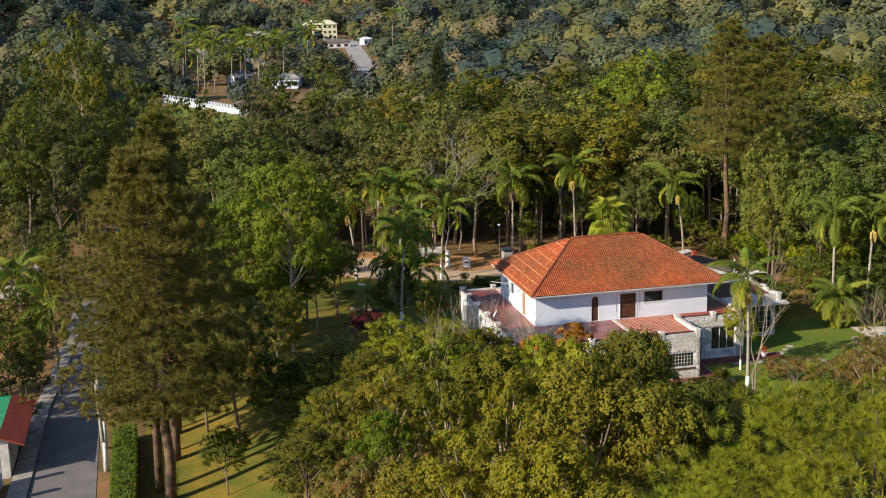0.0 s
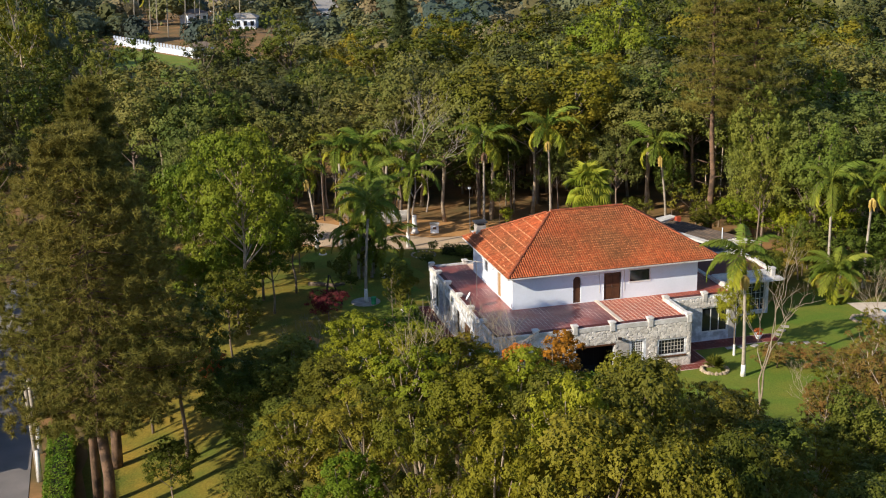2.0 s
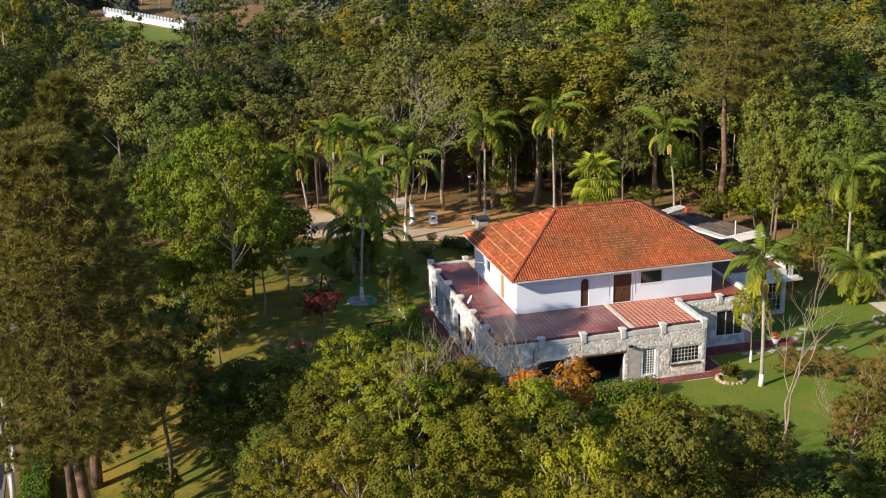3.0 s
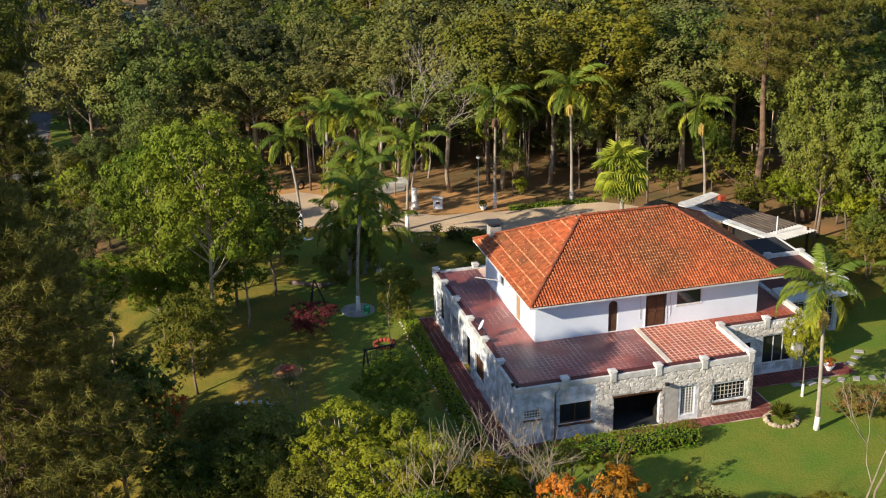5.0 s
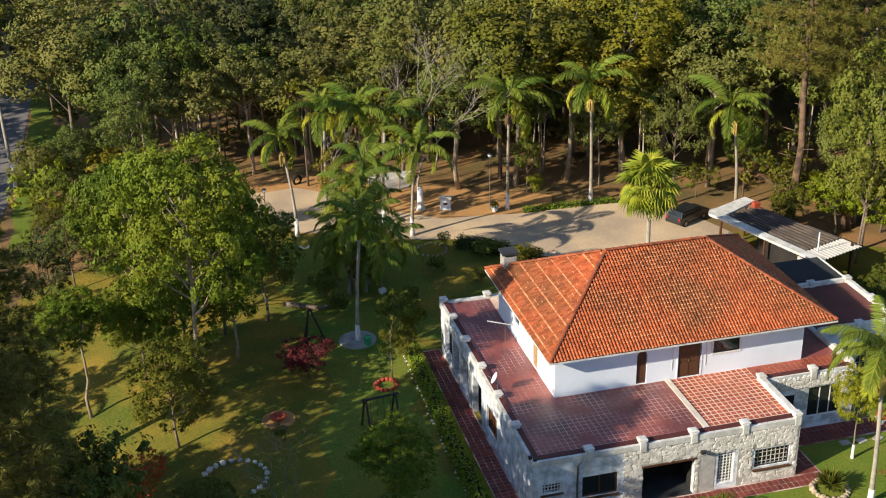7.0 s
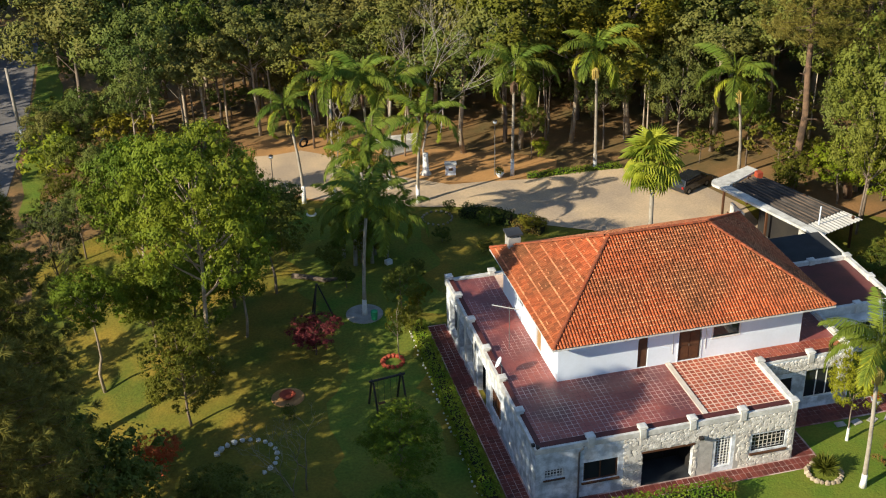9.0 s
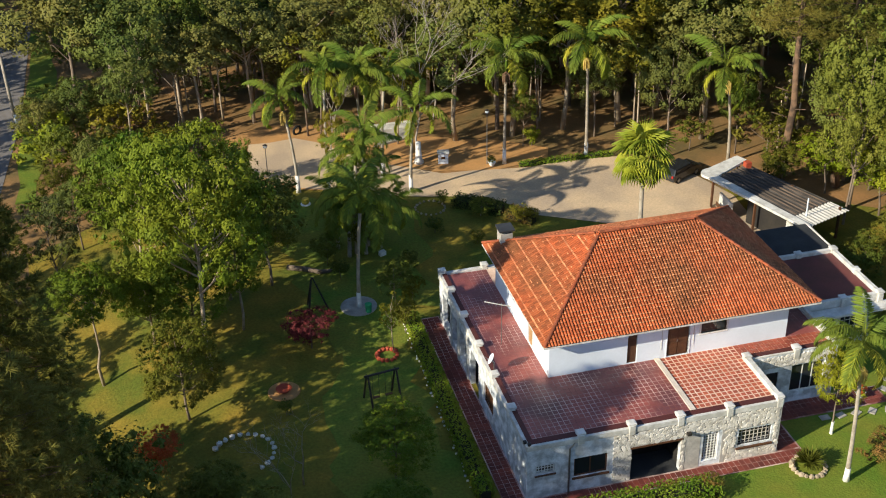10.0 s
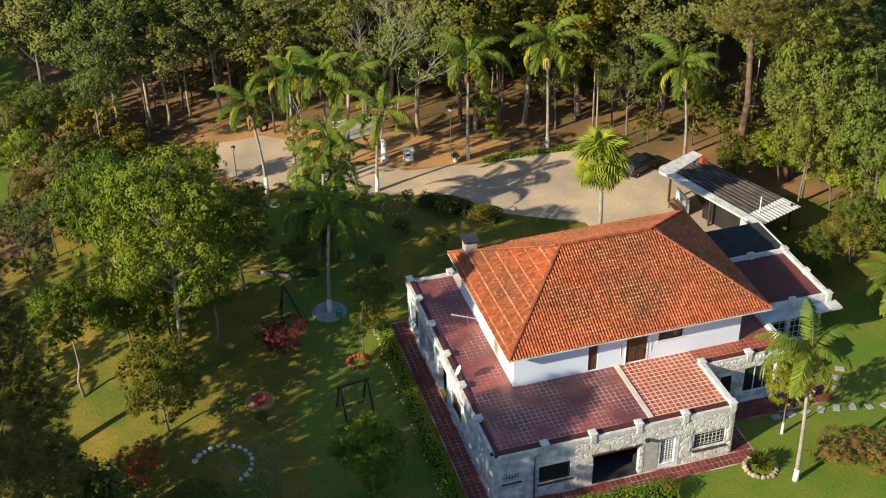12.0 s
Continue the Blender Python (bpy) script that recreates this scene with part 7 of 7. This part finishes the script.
for kind, x, y, h, fat, leaf in (
    ("forest", -18.5, 48.5, 10.0, 0.9, WOOD_GREEN), ("forest", -14.5, 52.5, 10.5, 0.9, WOOD_OLIVE), ("forest", -10.5, 55.5, 10.0, 0.9, WOOD_OLIVE), ("forest", -6.5, 56.8, 10.0, 0.9, WOOD_GREEN), ("forest", -2.5, 55.0, 9.5, 0.9, WOOD_OLIVE), ("forest", 2.0, 53.0, 10.5, 0.9, WOOD_GREEN), ("forest", 6.5, 53.5, 11.0, 0.9, WOOD_OLIVE), ("forest", 16.5, 47.0, 9.0, 0.8, WOOD_GREEN), ("forest", 22.5, 44.0, 9.5, 0.8, WOOD_OLIVE),
    ("round", -26.0, 50.5, 6.4, 0.9, WOOD_OLIVE), ("round", -23.0, 52.5, 6.8, 0.9, WOOD_GREEN), ("round", -20.2, 54.0, 6.2, 0.9, WOOD_OLIVE), ("round", -24.4, 46.5, 5.4, 0.9, WOOD_BRIGHT), ("dense", -21.6, 44.6, 5.0, 0.9, WOOD_GREEN),
    ("forest_b", -20.0, 62.0, 16.0, 1.1, WOOD_OLIVE), ("forest", 28.5, 39.5, 14.0, 1.1, WOOD_OLIVE), ("forest_b", 35.5, 38.0, 15.0, 1.1, WOOD_GREEN), ("round", 39.0, 31.0, 14.0, 0.9, WOOD_BRIGHT), ("round", 36.0, 29.0, 11.0, 0.9, WOOD_GREEN),
    ("tall", -40.7, 84.0, 22.0, 0.75, LEAF_DARK), ("light", -38.5, 121.0, 27.0, 0.7, LEAF_OLIVE), ("light", -42.0, 112.0, 23.0, 0.7, LEAF_OLIVE), ("light", -36.5, 98.0, 23.0, 0.7, LEAF_OLIVE), ("tall", -29.0, 101.0, 19.5, 0.8, LEAF_DARK), ("tall", -41.0, 66.0, 18.5, 0.8, LEAF_DARK), ("tall", -35.5, 110.0, 25.5, 0.7, LEAF_DARK), ("tall", -46.0, 75.0, 20.0, 0.8, WOOD_DARK), ("tall", -7.0, 108.0, 18.5, 0.9, LEAF_DARK), ("tall", -11.5, 100.0, 17.0, 0.9, WOOD_DARK), ("tall", -25.5, 78.0, 17.5, 0.9, LEAF_DARK), ("tall", -21.0, 88.0, 17.0, 0.9, LEAF_DARK),
    ("dense", 12.4, 46.4, 16.2, 0.94, WOOD_OLIVE), ("round", 22.8, 54.0, 17.0, 1.0, WOOD_BRIGHT), ("round", 27.0, 51.0, 16.0, 1.0, WOOD_GREEN), ("round", 33.8, 24.6, 15.6, 0.7, WOOD_BRIGHT), ("round", 35.0, 17.0, 13.4, 0.8, WOOD_BRIGHT), ("round", 32.2, 22.6, 10.6, 0.72, WOOD_BRIGHT), ("round", 24.3, 37.0, 11.0, 0.75, WOOD_OLIVE), ("dense", 13.5, 42.4, 5.5, 0.6, WOOD_BRIGHT), ("round", 20.0, 42.5, 8.6, 0.8, WOOD_GREEN), ("round", 30.0, 36.0, 7.6, 0.7, WOOD_BRIGHT),
    ("tall", 36.5, 20.5, 14.0, 1.0, WOOD_GREEN), ("round", 41.0, 16.0, 13.0, 1.0, WOOD_GREEN), ("dense", 33.5, 16.5, 5.6, 0.8, WOOD_BRIGHT), ("tall", 45.0, 22.0, 15.0, 1.0, WOOD_GREEN),
    ("round", 44.0, 9.0, 11.0, 1.0, WOOD_DARK), ("dense", 40.0, 1.0, 8.0, 1.0, WOOD_DARK), ("dense", 46.0, -4.0, 8.0, 1.1, WOOD_OLIVE),
    ("round", -18.0, 56.5, 15.5, 1.0, WOOD_GREEN), ("tall", -14.0, 60.0, 15.0, 1.0, WOOD_OLIVE), ("round", -23.0, 58.0, 16.0, 1.1, WOOD_OLIVE), ("tall", -15.5, 66.0, 15.0, 1.0, WOOD_DARK),
    ("tall", -24.5, 30.0, 8.0, 0.9, WOOD_DARK), ("round", -23.0, 36.0, 6.0, 0.9, WOOD_GREEN), ("round", -17.0, 33.0, 7.5, 1.0, WOOD_BRIGHT), ("round", -13.0, 34.5, 6.5, 1.0, WOOD_GREEN), ("round", -18.5, 39.5, 6.0, 1.0, WOOD_GREEN),
    ("tall", -41.5, 33.0, 9.0, 1.0, WOOD_OLIVE), ("round", -43.0, 20.0, 10.0, 1.0, WOOD_DARK), ("tall", -40.0, 47.0, 9.0, 1.0, WOOD_OLIVE), ("tall", -37.0, 58.0, 13.5, 1.0, WOOD_DARK), ("tall", -45.0, 52.0, 13.5, 1.0, WOOD_DARK), ("tall", -36.0, 70.0, 17.0, 1.0, WOOD_OLIVE),
    ("round", -9.0, 32.0, 6.0, 0.9, WOOD_GREEN), ("tall", -11.0, 57.5, 13.0, 0.9, WOOD_GREEN), ("tall", -7.0, 59.5, 13.5, 0.9, WOOD_DARK), ("tall", -3.0, 58.0, 13.0, 0.9, WOOD_DARK), ("tall", 0.5, 60.0, 13.0, 0.9, WOOD_OLIVE), ("forest", -17.0, 51.5, 13.0, 0.9, WOOD_GREEN), ("forest", -14.0, 54.0, 13.5, 0.9, WOOD_BRIGHT), ("round", -8.0, 66.0, 15.0, 0.9, WOOD_DARK), ("round", -1.0, 66.0, 15.0, 0.9, WOOD_OLIVE), ("light", -3.2, 37.6, 8.6, 0.7, LEAF_OLIVE),
):
    plant(kind, x, y, h, F.uniform(0, 360), fat, leaf, "", "trees of the wood")

for k in range(46):
    x, y = F.uniform(-24, 46), F.uniform(52, 66)
    if in_drive(x, y):
        continue
    plant("brush", x, y + max(0, (2 - x) * 0.5), F.uniform(2.5, 6.0), F.uniform(0, 360), F.uniform(0.9, 1.4), F.choice((WOOD_DARK, WOOD_GREEN, WOOD_OLIVE)), "bushy undergrowth in the shade of the wood", "undergrowth", "bush")
for k in range(26):
    x, y = -52 + 20 * F.random(), 66 + 60 * (k + F.random()) / 26
    plant(F.choice(("far_a", "far_b")), x, y, F.uniform(7, 11.5), F.uniform(0, 360), F.uniform(0.9, 1.3), F.choice((WOOD_DARK, LEAF_DARK, LEAF_DARK, LEAF_MID)), "dark tree across the street", "trees across the street")

for k in range(46):
    x, y = F.choice((F.uniform(-25, -15), F.uniform(-48, -37.5))), F.uniform(46, 84)
    if in_drive(x, y):
        continue
    plant("brush", x, y, F.uniform(2.2, 4.2), F.uniform(0, 360), F.uniform(0.9, 1.4), F.choice((WOOD_DARK, WOOD_GREEN, LEAF_DARK)), "low bush beside the street", "undergrowth", "bush")
for x, y, h, leaf in ((30.5, 29.0, 4.0, LEAF_MID), (33.5, 27.5, 5.0, LEAF_BRIGHT), (35.5, 23.0, 5.5, LEAF_BRIGHT), (37.0, 27.0, 6.0, LEAF_MID), (31.5, 33.5, 5.0, LEAF_MID), (35.0, 18.2, 4.0, LEAF_MID), (39.5, 21.0, 6.0, LEAF_BRIGHT), (26.6, 37.6, 3.0, LEAF_DARK), (42.0, 26.5, 7.0, LEAF_MID),
                      (-20.0, 45.0, 4.5, LEAF_MID), (-22.0, 41.0, 4.0, LEAF_MID), (-16.5, 47.5, 3.5, LEAF_OLIVE), (-25.0, 48.0, 5.0, LEAF_BRIGHT), (-19.5, 50.5, 5.0, LEAF_OLIVE), (-25.0, 38.0, 4.0, LEAF_DARK)):
    plant("shrub" if x > 0 and y < 30 else "brush", x, y, h, F.uniform(0, 360), 1.1, leaf, "leafy shrub at the edge of the wood", "undergrowth", "bush")

# slim pale trunks in the shade of the wood's edge
for k in range(26):
    x = F.uniform(-16, 40)
    y = (43.5 if x < 22 else 37.0 if x < 30 else 31) + F.uniform(0, 12) + max(0, (4 - x) * 0.75)
    h = F.uniform(6, 9)
    tr = thing("sapling", "slim pale-trunked young tree in the shade of the wood", "tree", "saplings", (x, y, float(ground_z(x, y))))
    lean = (F.uniform(-0.5, 0.5), F.uniform(-0.5, 0.5))
    part("trunk", tube(bmesh.new(), [(0, 0, -0.2), (lean[0] * 0.4, lean[1] * 0.3, h * 0.4), (lean[0], lean[1], h)], [F.uniform(0.08, 0.12), 0.07, 0.04], 6), F.choice((BARK_PALE, BARK_PALE, BARK)), tr, smooth=True)
    rng = np.random.default_rng(k)
    v, f = clump_leaves(np.array([lean[0], lean[1], h]) + rng.normal(0, 0.9, (9, 3)), rng.uniform(0.5, 0.9, 9), 30, 0.36, 0.22, rng)
    cards("crown", v, f, F.choice((LEAF_MID, LEAF_DARK, LEAF_OLIVE)), tr)

# far woodland
def woodland():
    rng = np.random.default_rng(3)
    eye = np.array([-22.0, -75.0])
    pts, size = [], []
    d = 165.0
    while d < 1020:
        step = 10.4 + (d - 165) * 0.019
        half = radians(23.5)
        n = int(d * 2 * half / step)
        a = np.arctan2(0.225, 0.974) + (np.arange(n) + 0.5) / n * 2 * half - half + rng.normal(0, 0.3, n) * step / d
        r = d + rng.normal(0, step * 0.35, n)
        pts.append(np.stack([eye[0] + r * np.sin(a), eye[1] + r * np.cos(a)], 1))
        size.append(np.full(n, step))
        d += step * 0.85
    p, s = np.concatenate(pts), np.concatenate(size)
    keep = np.ones(len(p), bool)
    for x, y, r in CLEARINGS:
        keep &= (p[:, 0] - x) ** 2 + (p[:, 1] - y) ** 2 > r * r
    for (x0, y0), (x1, y1), w in LANES:
        dx, dy = x1 - x0, y1 - y0
        t = np.clip(((p[:, 0] - x0) * dx + (p[:, 1] - y0) * dy) / (dx * dx + dy * dy), 0, 1)
        keep &= np.hypot(p[:, 0] - x0 - t * dx, p[:, 1] - y0 - t * dy) > w
    p, s = p[keep], s[keep]
    n = len(p)
    z = ground_z(p[:, 0], p[:, 1])
    h = rng.uniform(8, 15, n) + 4 * (rng.uniform(size=n) > 0.9)
    # open ground before the village: only low trees there
    away, side = np.hypot(p[:, 0] + 25, p[:, 1] + 86), np.arctan2(p[:, 0] + 25, p[:, 1] + 86)
    valley = (side > -0.03) & (side < 0.20) & (away > 150) & (away < 640)
    h = np.where(valley, rng.uniform(3.0, 7.0, n) + (away > 330) * 1.5, h)
    h = np.where((side > -0.03) & (side < 0.12) & (away < 300) & (away > 150), rng.uniform(2.2, 4.5, n), h)
    rad = s * rng.uniform(0.42, 0.72, n) * np.where(valley, 0.75, 1.0)
    K, L = 6, 62
    kinds = rng.choice(4, n, p=[0.42, 0.3, 0.2, 0.08])
    tones = rng.integers(0, 5, n)
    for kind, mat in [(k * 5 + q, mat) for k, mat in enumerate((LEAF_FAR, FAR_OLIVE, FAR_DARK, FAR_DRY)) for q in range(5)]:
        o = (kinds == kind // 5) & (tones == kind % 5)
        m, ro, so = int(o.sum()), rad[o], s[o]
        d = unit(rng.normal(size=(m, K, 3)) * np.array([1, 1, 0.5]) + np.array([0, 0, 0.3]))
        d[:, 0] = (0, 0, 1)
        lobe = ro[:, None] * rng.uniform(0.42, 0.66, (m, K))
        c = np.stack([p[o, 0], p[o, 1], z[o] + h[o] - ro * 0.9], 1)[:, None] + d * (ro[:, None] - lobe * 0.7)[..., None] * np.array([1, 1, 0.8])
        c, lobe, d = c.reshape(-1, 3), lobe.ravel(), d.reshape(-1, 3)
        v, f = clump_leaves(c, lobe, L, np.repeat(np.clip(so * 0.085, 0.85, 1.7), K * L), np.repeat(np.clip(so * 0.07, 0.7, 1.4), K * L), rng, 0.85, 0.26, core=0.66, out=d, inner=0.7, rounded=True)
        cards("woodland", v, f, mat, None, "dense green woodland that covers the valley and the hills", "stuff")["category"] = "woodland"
    sel = rng.uniform(size=n) < 0.5
    tv, tf = [], []
    for i in np.nonzero(sel)[0]:
        if s[i] > 10.4:
            continue
        k = len(tv)
        x, y = p[i]
        for zz, r in ((z[i] - 0.3, 0.22), (z[i] + h[i] - rad[i], 0.12)):
            tv += [(x + r, y, zz), (x - r * 0.5, y + r * 0.87, zz), (x - r * 0.5, y - r * 0.87, zz)]
        tf += [(k, k + 1, k + 4, k + 3), (k + 1, k + 2, k + 5, k + 4), (k + 2, k, k + 3, k + 5)]
    cards("woodland_trunks", np.array(tv), np.array(tf), BARK_PALE, None, "pale trunks in the far woodland", "stuff")["category"] = "woodland"


# ---- the village in the valley ----
LANES = [((38, 288), (60, 470), 9.0), ((-26, 225), (2, 205), 7.0)]
CLEARINGS = [(-18, 196, 14), (-6, 198, 9), (-14, 178, 12), (50, 500, 16), (60, 425, 9), (-14, 214, 9), (16, 97, 5)]


def far_house(x, y, w, d, h, turn, wall, roof, label, storeys=1, wins=4):
    w, d, h = w * 0.66, d * 0.66, h * 0.66
    z = float(ground_z(x, y))
    t = thing("village_house", label, "house", "village houses", (x, y, z - 0.3), turn)
    part("wall", boxes((-w / 2, -d / 2, 0, w / 2, d / 2, h)), wall, t)
    bm = bmesh.new()
    o = 0.5
    lo = [bm.verts.new((sx * (w / 2 + o), sy * (d / 2 + o), h)) for sx, sy in ((-1, -1), (1, -1), (1, 1), (-1, 1))]
    hi = [bm.verts.new((sx * (w / 2 - d * 0.35), 0, h + d * 0.22)) for sx in (-1, 1)]
    for q in ((lo[0], lo[1], hi[1], hi[0]), (lo[2], lo[3], hi[0], hi[1]), (lo[1], lo[2], hi[1]), (lo[3], lo[0], hi[0]), (lo[3], lo[2], lo[1], lo[0])):
        bm.faces.new(q)
    part("roof", bm, roof, t)
    for s in range(storeys):
        for k in range(wins):
            xx = -w / 2 + w * (k + 0.5) / wins
            zz = h * (s + 0.35) / storeys
            part("window", boxes((xx - w * 0.12 / 1.0 / wins * 2, -d / 2 - 0.06, zz, xx + w * 0.12 / wins * 2, -d / 2 - 0.003, zz + h * 0.4 / storeys)), GLASS, t)


GREY_ROOF = material("grey_village_roof", (0.12, 0.10, 0.09), 0.85, (0.18, 0.14, 0.12), 0.3, 3)
for x, y, w, d, h, turn, wall, roof, label, st, wins in (
    (52, 512, 24, 14, 11, -8, CREAM, CREAM, "three-storey cream building among the trees", 3, 7), (45, 436, 28, 10, 4, -8, WHITE_STAINED, GREY_ROOF, "long low dark-roofed building below the cream one", 1, 6),
    (-5.5, 205, 7.5, 6, 4.2, 10, WHITE, BARK, "small white house at the end of the white fence", 1, 3), (20, 492, 20, 12, 6, 12, WHITE_STAINED, SHEET_PALE, "white house with a pale sheet roof in the village", 1, 4),
    (7, 408, 10, 8, 6.5, 20, WHITE, GREY_ROOF, "two-storey white village house", 2, 3), (2, 308, 15, 11, 5, -6, WHITE_STAINED, GREY_ROOF, "broad village house with a dark roof", 1, 4),
    (12, 322, 14, 10, 5, 10, WHITE_STAINED, GREY_ROOF, "village house with a dark roof", 1, 4), (-3, 266, 9, 7, 5, 25, WHITE, GREY_ROOF, "white village house with a dark roof", 1, 3),
    (9, 254, 11, 8, 4.5, -15, WHITE, CONCRETE, "white village house with a pale grey roof", 1, 4), (15, 290, 11, 8, 4.5, 30, WHITE, CONCRETE, "white village house with a pale grey roof", 1, 4),
    (-10, 420, 13, 9, 5, 8, WHITE, BARK_PALE, "village house with a tan roof among palms", 1, 3), (62, 440, 6, 6, 4, 20, WHITE, WHITE, "small white hut beside the village road", 1, 2),
    (9, 628, 22, 12, 6, 5, WHITE, GREY_ROOF, "white house on the far slope", 1, 5), (58, 660, 22, 12, 6, 0, WHITE_STAINED, RIDGE, "far house with a red roof", 1, 4),
    (196, 521, 34, 15, 9, -20, WHITE, RIDGE, "long far house with a red roof on the hill", 1, 6), (222, 522, 14, 10, 6, -20, WHITE, GREY_ROOF, "white house on the far hill", 1, 4),
):
    far_house(x, y, w, d, h, turn, wall, roof, label, st, wins)
    CLEARINGS += [(x, y - 2, w * 0.55), (x - 3 - 0.02 * y, y - 14, 9.0 if y < 600 else 14)]
drape("village_road", [(33, 270), (40, 270), (64, 480), (57, 480)], 0.06, CONCRETE, "pale grey village road that climbs through the trees", "road", 8)
drape("village_lawn", wavy([(-28, 176), (-9, 172), (-4, 198), (-24, 226)], 1.0, 12), 0.05, LAWN_GREEN, "sunny green field before a white fence", "field", 4)
fence = thing("white_fence", "long white wall with posts along the village field", "fence")
for k in range(24):
    t = k / 23
    x, y = -24 + 15.5 * t, 231 - 25 * t
    z = float(ground_z(x, y))
    part("post", boxes((x - 0.25, y - 0.25, z - 0.2, x + 0.25, y + 0.25, z + 2.1)), WHITE, fence)
for k in range(23):
    t0, t1 = k / 23, (k + 1) / 23
    x0, y0, x1, y1 = -24 + 15.5 * t0, 231 - 25 * t0, -24 + 15.5 * t1, 231 - 25 * t1
    z = float(ground_z(x0, y0))
    bm = boxes((0, -0.1, z - 0.2, math.hypot(x1 - x0, y1 - y0), 0.1, z + 1.2))
    part("panel", bm, WHITE, fence).matrix_basis = pose(x0, y0, 0, 0, 0, math.degrees(math.atan2(y1 - y0, x1 - x0)))
for k, (x, y, h) in enumerate(((-19, 238, 12), (-15, 246, 14), (-11, 240, 13), (-7, 234, 12), (-4, 244, 15), (0, 236, 13), (4, 246, 14), (-13, 255, 15), (-2, 256, 14), (8, 252, 13), (18, 282, 13), (26, 330, 14), (66, 400, 14), (-16, 330, 15))):
    palm(x, y, h, x + 0.6, y, "tall feather palm in the village", 0, 12, 1.5, None, 60 + k)
woodland()

# ---- across the street ----
kiosk = thing("street_house", "low street-side house with green sheet roof and red porch", "house", at=(-39.4, 4.5, -2.3))
part("wall", wall_run("y", 2.0, 0.2, -4.5, 4.5, 0, 2.9, [(-3.4, -2.2, 0.9, 2.1), (0.5, 1.5, 0, 2.1)]), WHITE_STAINED, kiosk)
part("wall", boxes((-3.5, -4.5, 0, 2.0, -4.3, 2.9), (-3.5, 4.3, 0, 2.0, 4.5, 2.9), (-3.5, -4.3, 0, -3.3, 4.3, 2.9)), WHITE_STAINED, kiosk)
part("pane", boxes((2.05, -3.4, 0.9, 2.07, -2.2, 2.1)), GLASS, kiosk)
part("roof", boxes((-3.8, -4.8, 3.0, 1.6, 4.8, 3.1)), GREEN_SHEET, kiosk, "green sheet roof")
bm = bmesh.new()
vs = [bm.verts.new(p) for p in ((1.62, -4.8, 3.2), (3.3, -4.8, 2.5), (3.3, 4.8, 2.5), (1.62, 4.8, 3.2), (1.62, -4.8, 3.1), (3.3, -4.8, 2.4), (3.3, 4.8, 2.4), (1.62, 4.8, 3.1))]
for q in ((0, 1, 2, 3), (7, 6, 5, 4), (0, 4, 5, 1), (1, 5, 6, 2), (2, 6, 7, 3), (3, 7, 4, 0)):
    bm.faces.new([vs[i] for i in q])
part("porch_roof", bm, CLAY_RED, kiosk, "red-brown porch roof")
wallf = thing("street_wall", "white wall with posts along the street", "wall", at=(-37.8, -10, -2.3))
part("panel", boxes((-0.1, -12, 0, 0.1, 8.6, 1.2)), WHITE_STAINED, wallf)
for k in range(8):
    part("post", boxes((-0.2, -12 + 2.9 * k, 0, 0.2, -11.6 + 2.9 * k, 2.2), bevel=0.02), WHITE, wallf)
shed = thing("grey_roofed_shed", "grey-roofed shed among the trees by the street", "shed", at=(-42, 46, -0.2))
part("wall", boxes((-3, -2.5, 0, 3, 2.5, 2.6)), WHITE_STAINED, shed)
part("roof", boxes((-3.4, -2.9, 2.6, 3.4, 2.9, 2.75)), SHEET_PALE, shed, "grey sheet roof")
for x, y, h in ((-30.7, -0.6, 6.5), (-30.9, 3.8, 6.0), (-28.2, 57.0, 7.5)):
    pole = thing("street_pole", "grey concrete pole with a white-painted foot beside the street", "pole", "street poles", (x, y, float(ground_z(x, y))))
    part("shaft", tube(bmesh.new(), [(0, 0, -0.3), (-0.2, 0, h)], [0.17, 0.12], 10), PALM_BARK, pole, smooth=True)
    part("white_foot", lathe(bmesh.new(), [(0.185, 0), (0.182, 2.2)], 10), LIME, pole, "white painted foot", smooth=True)
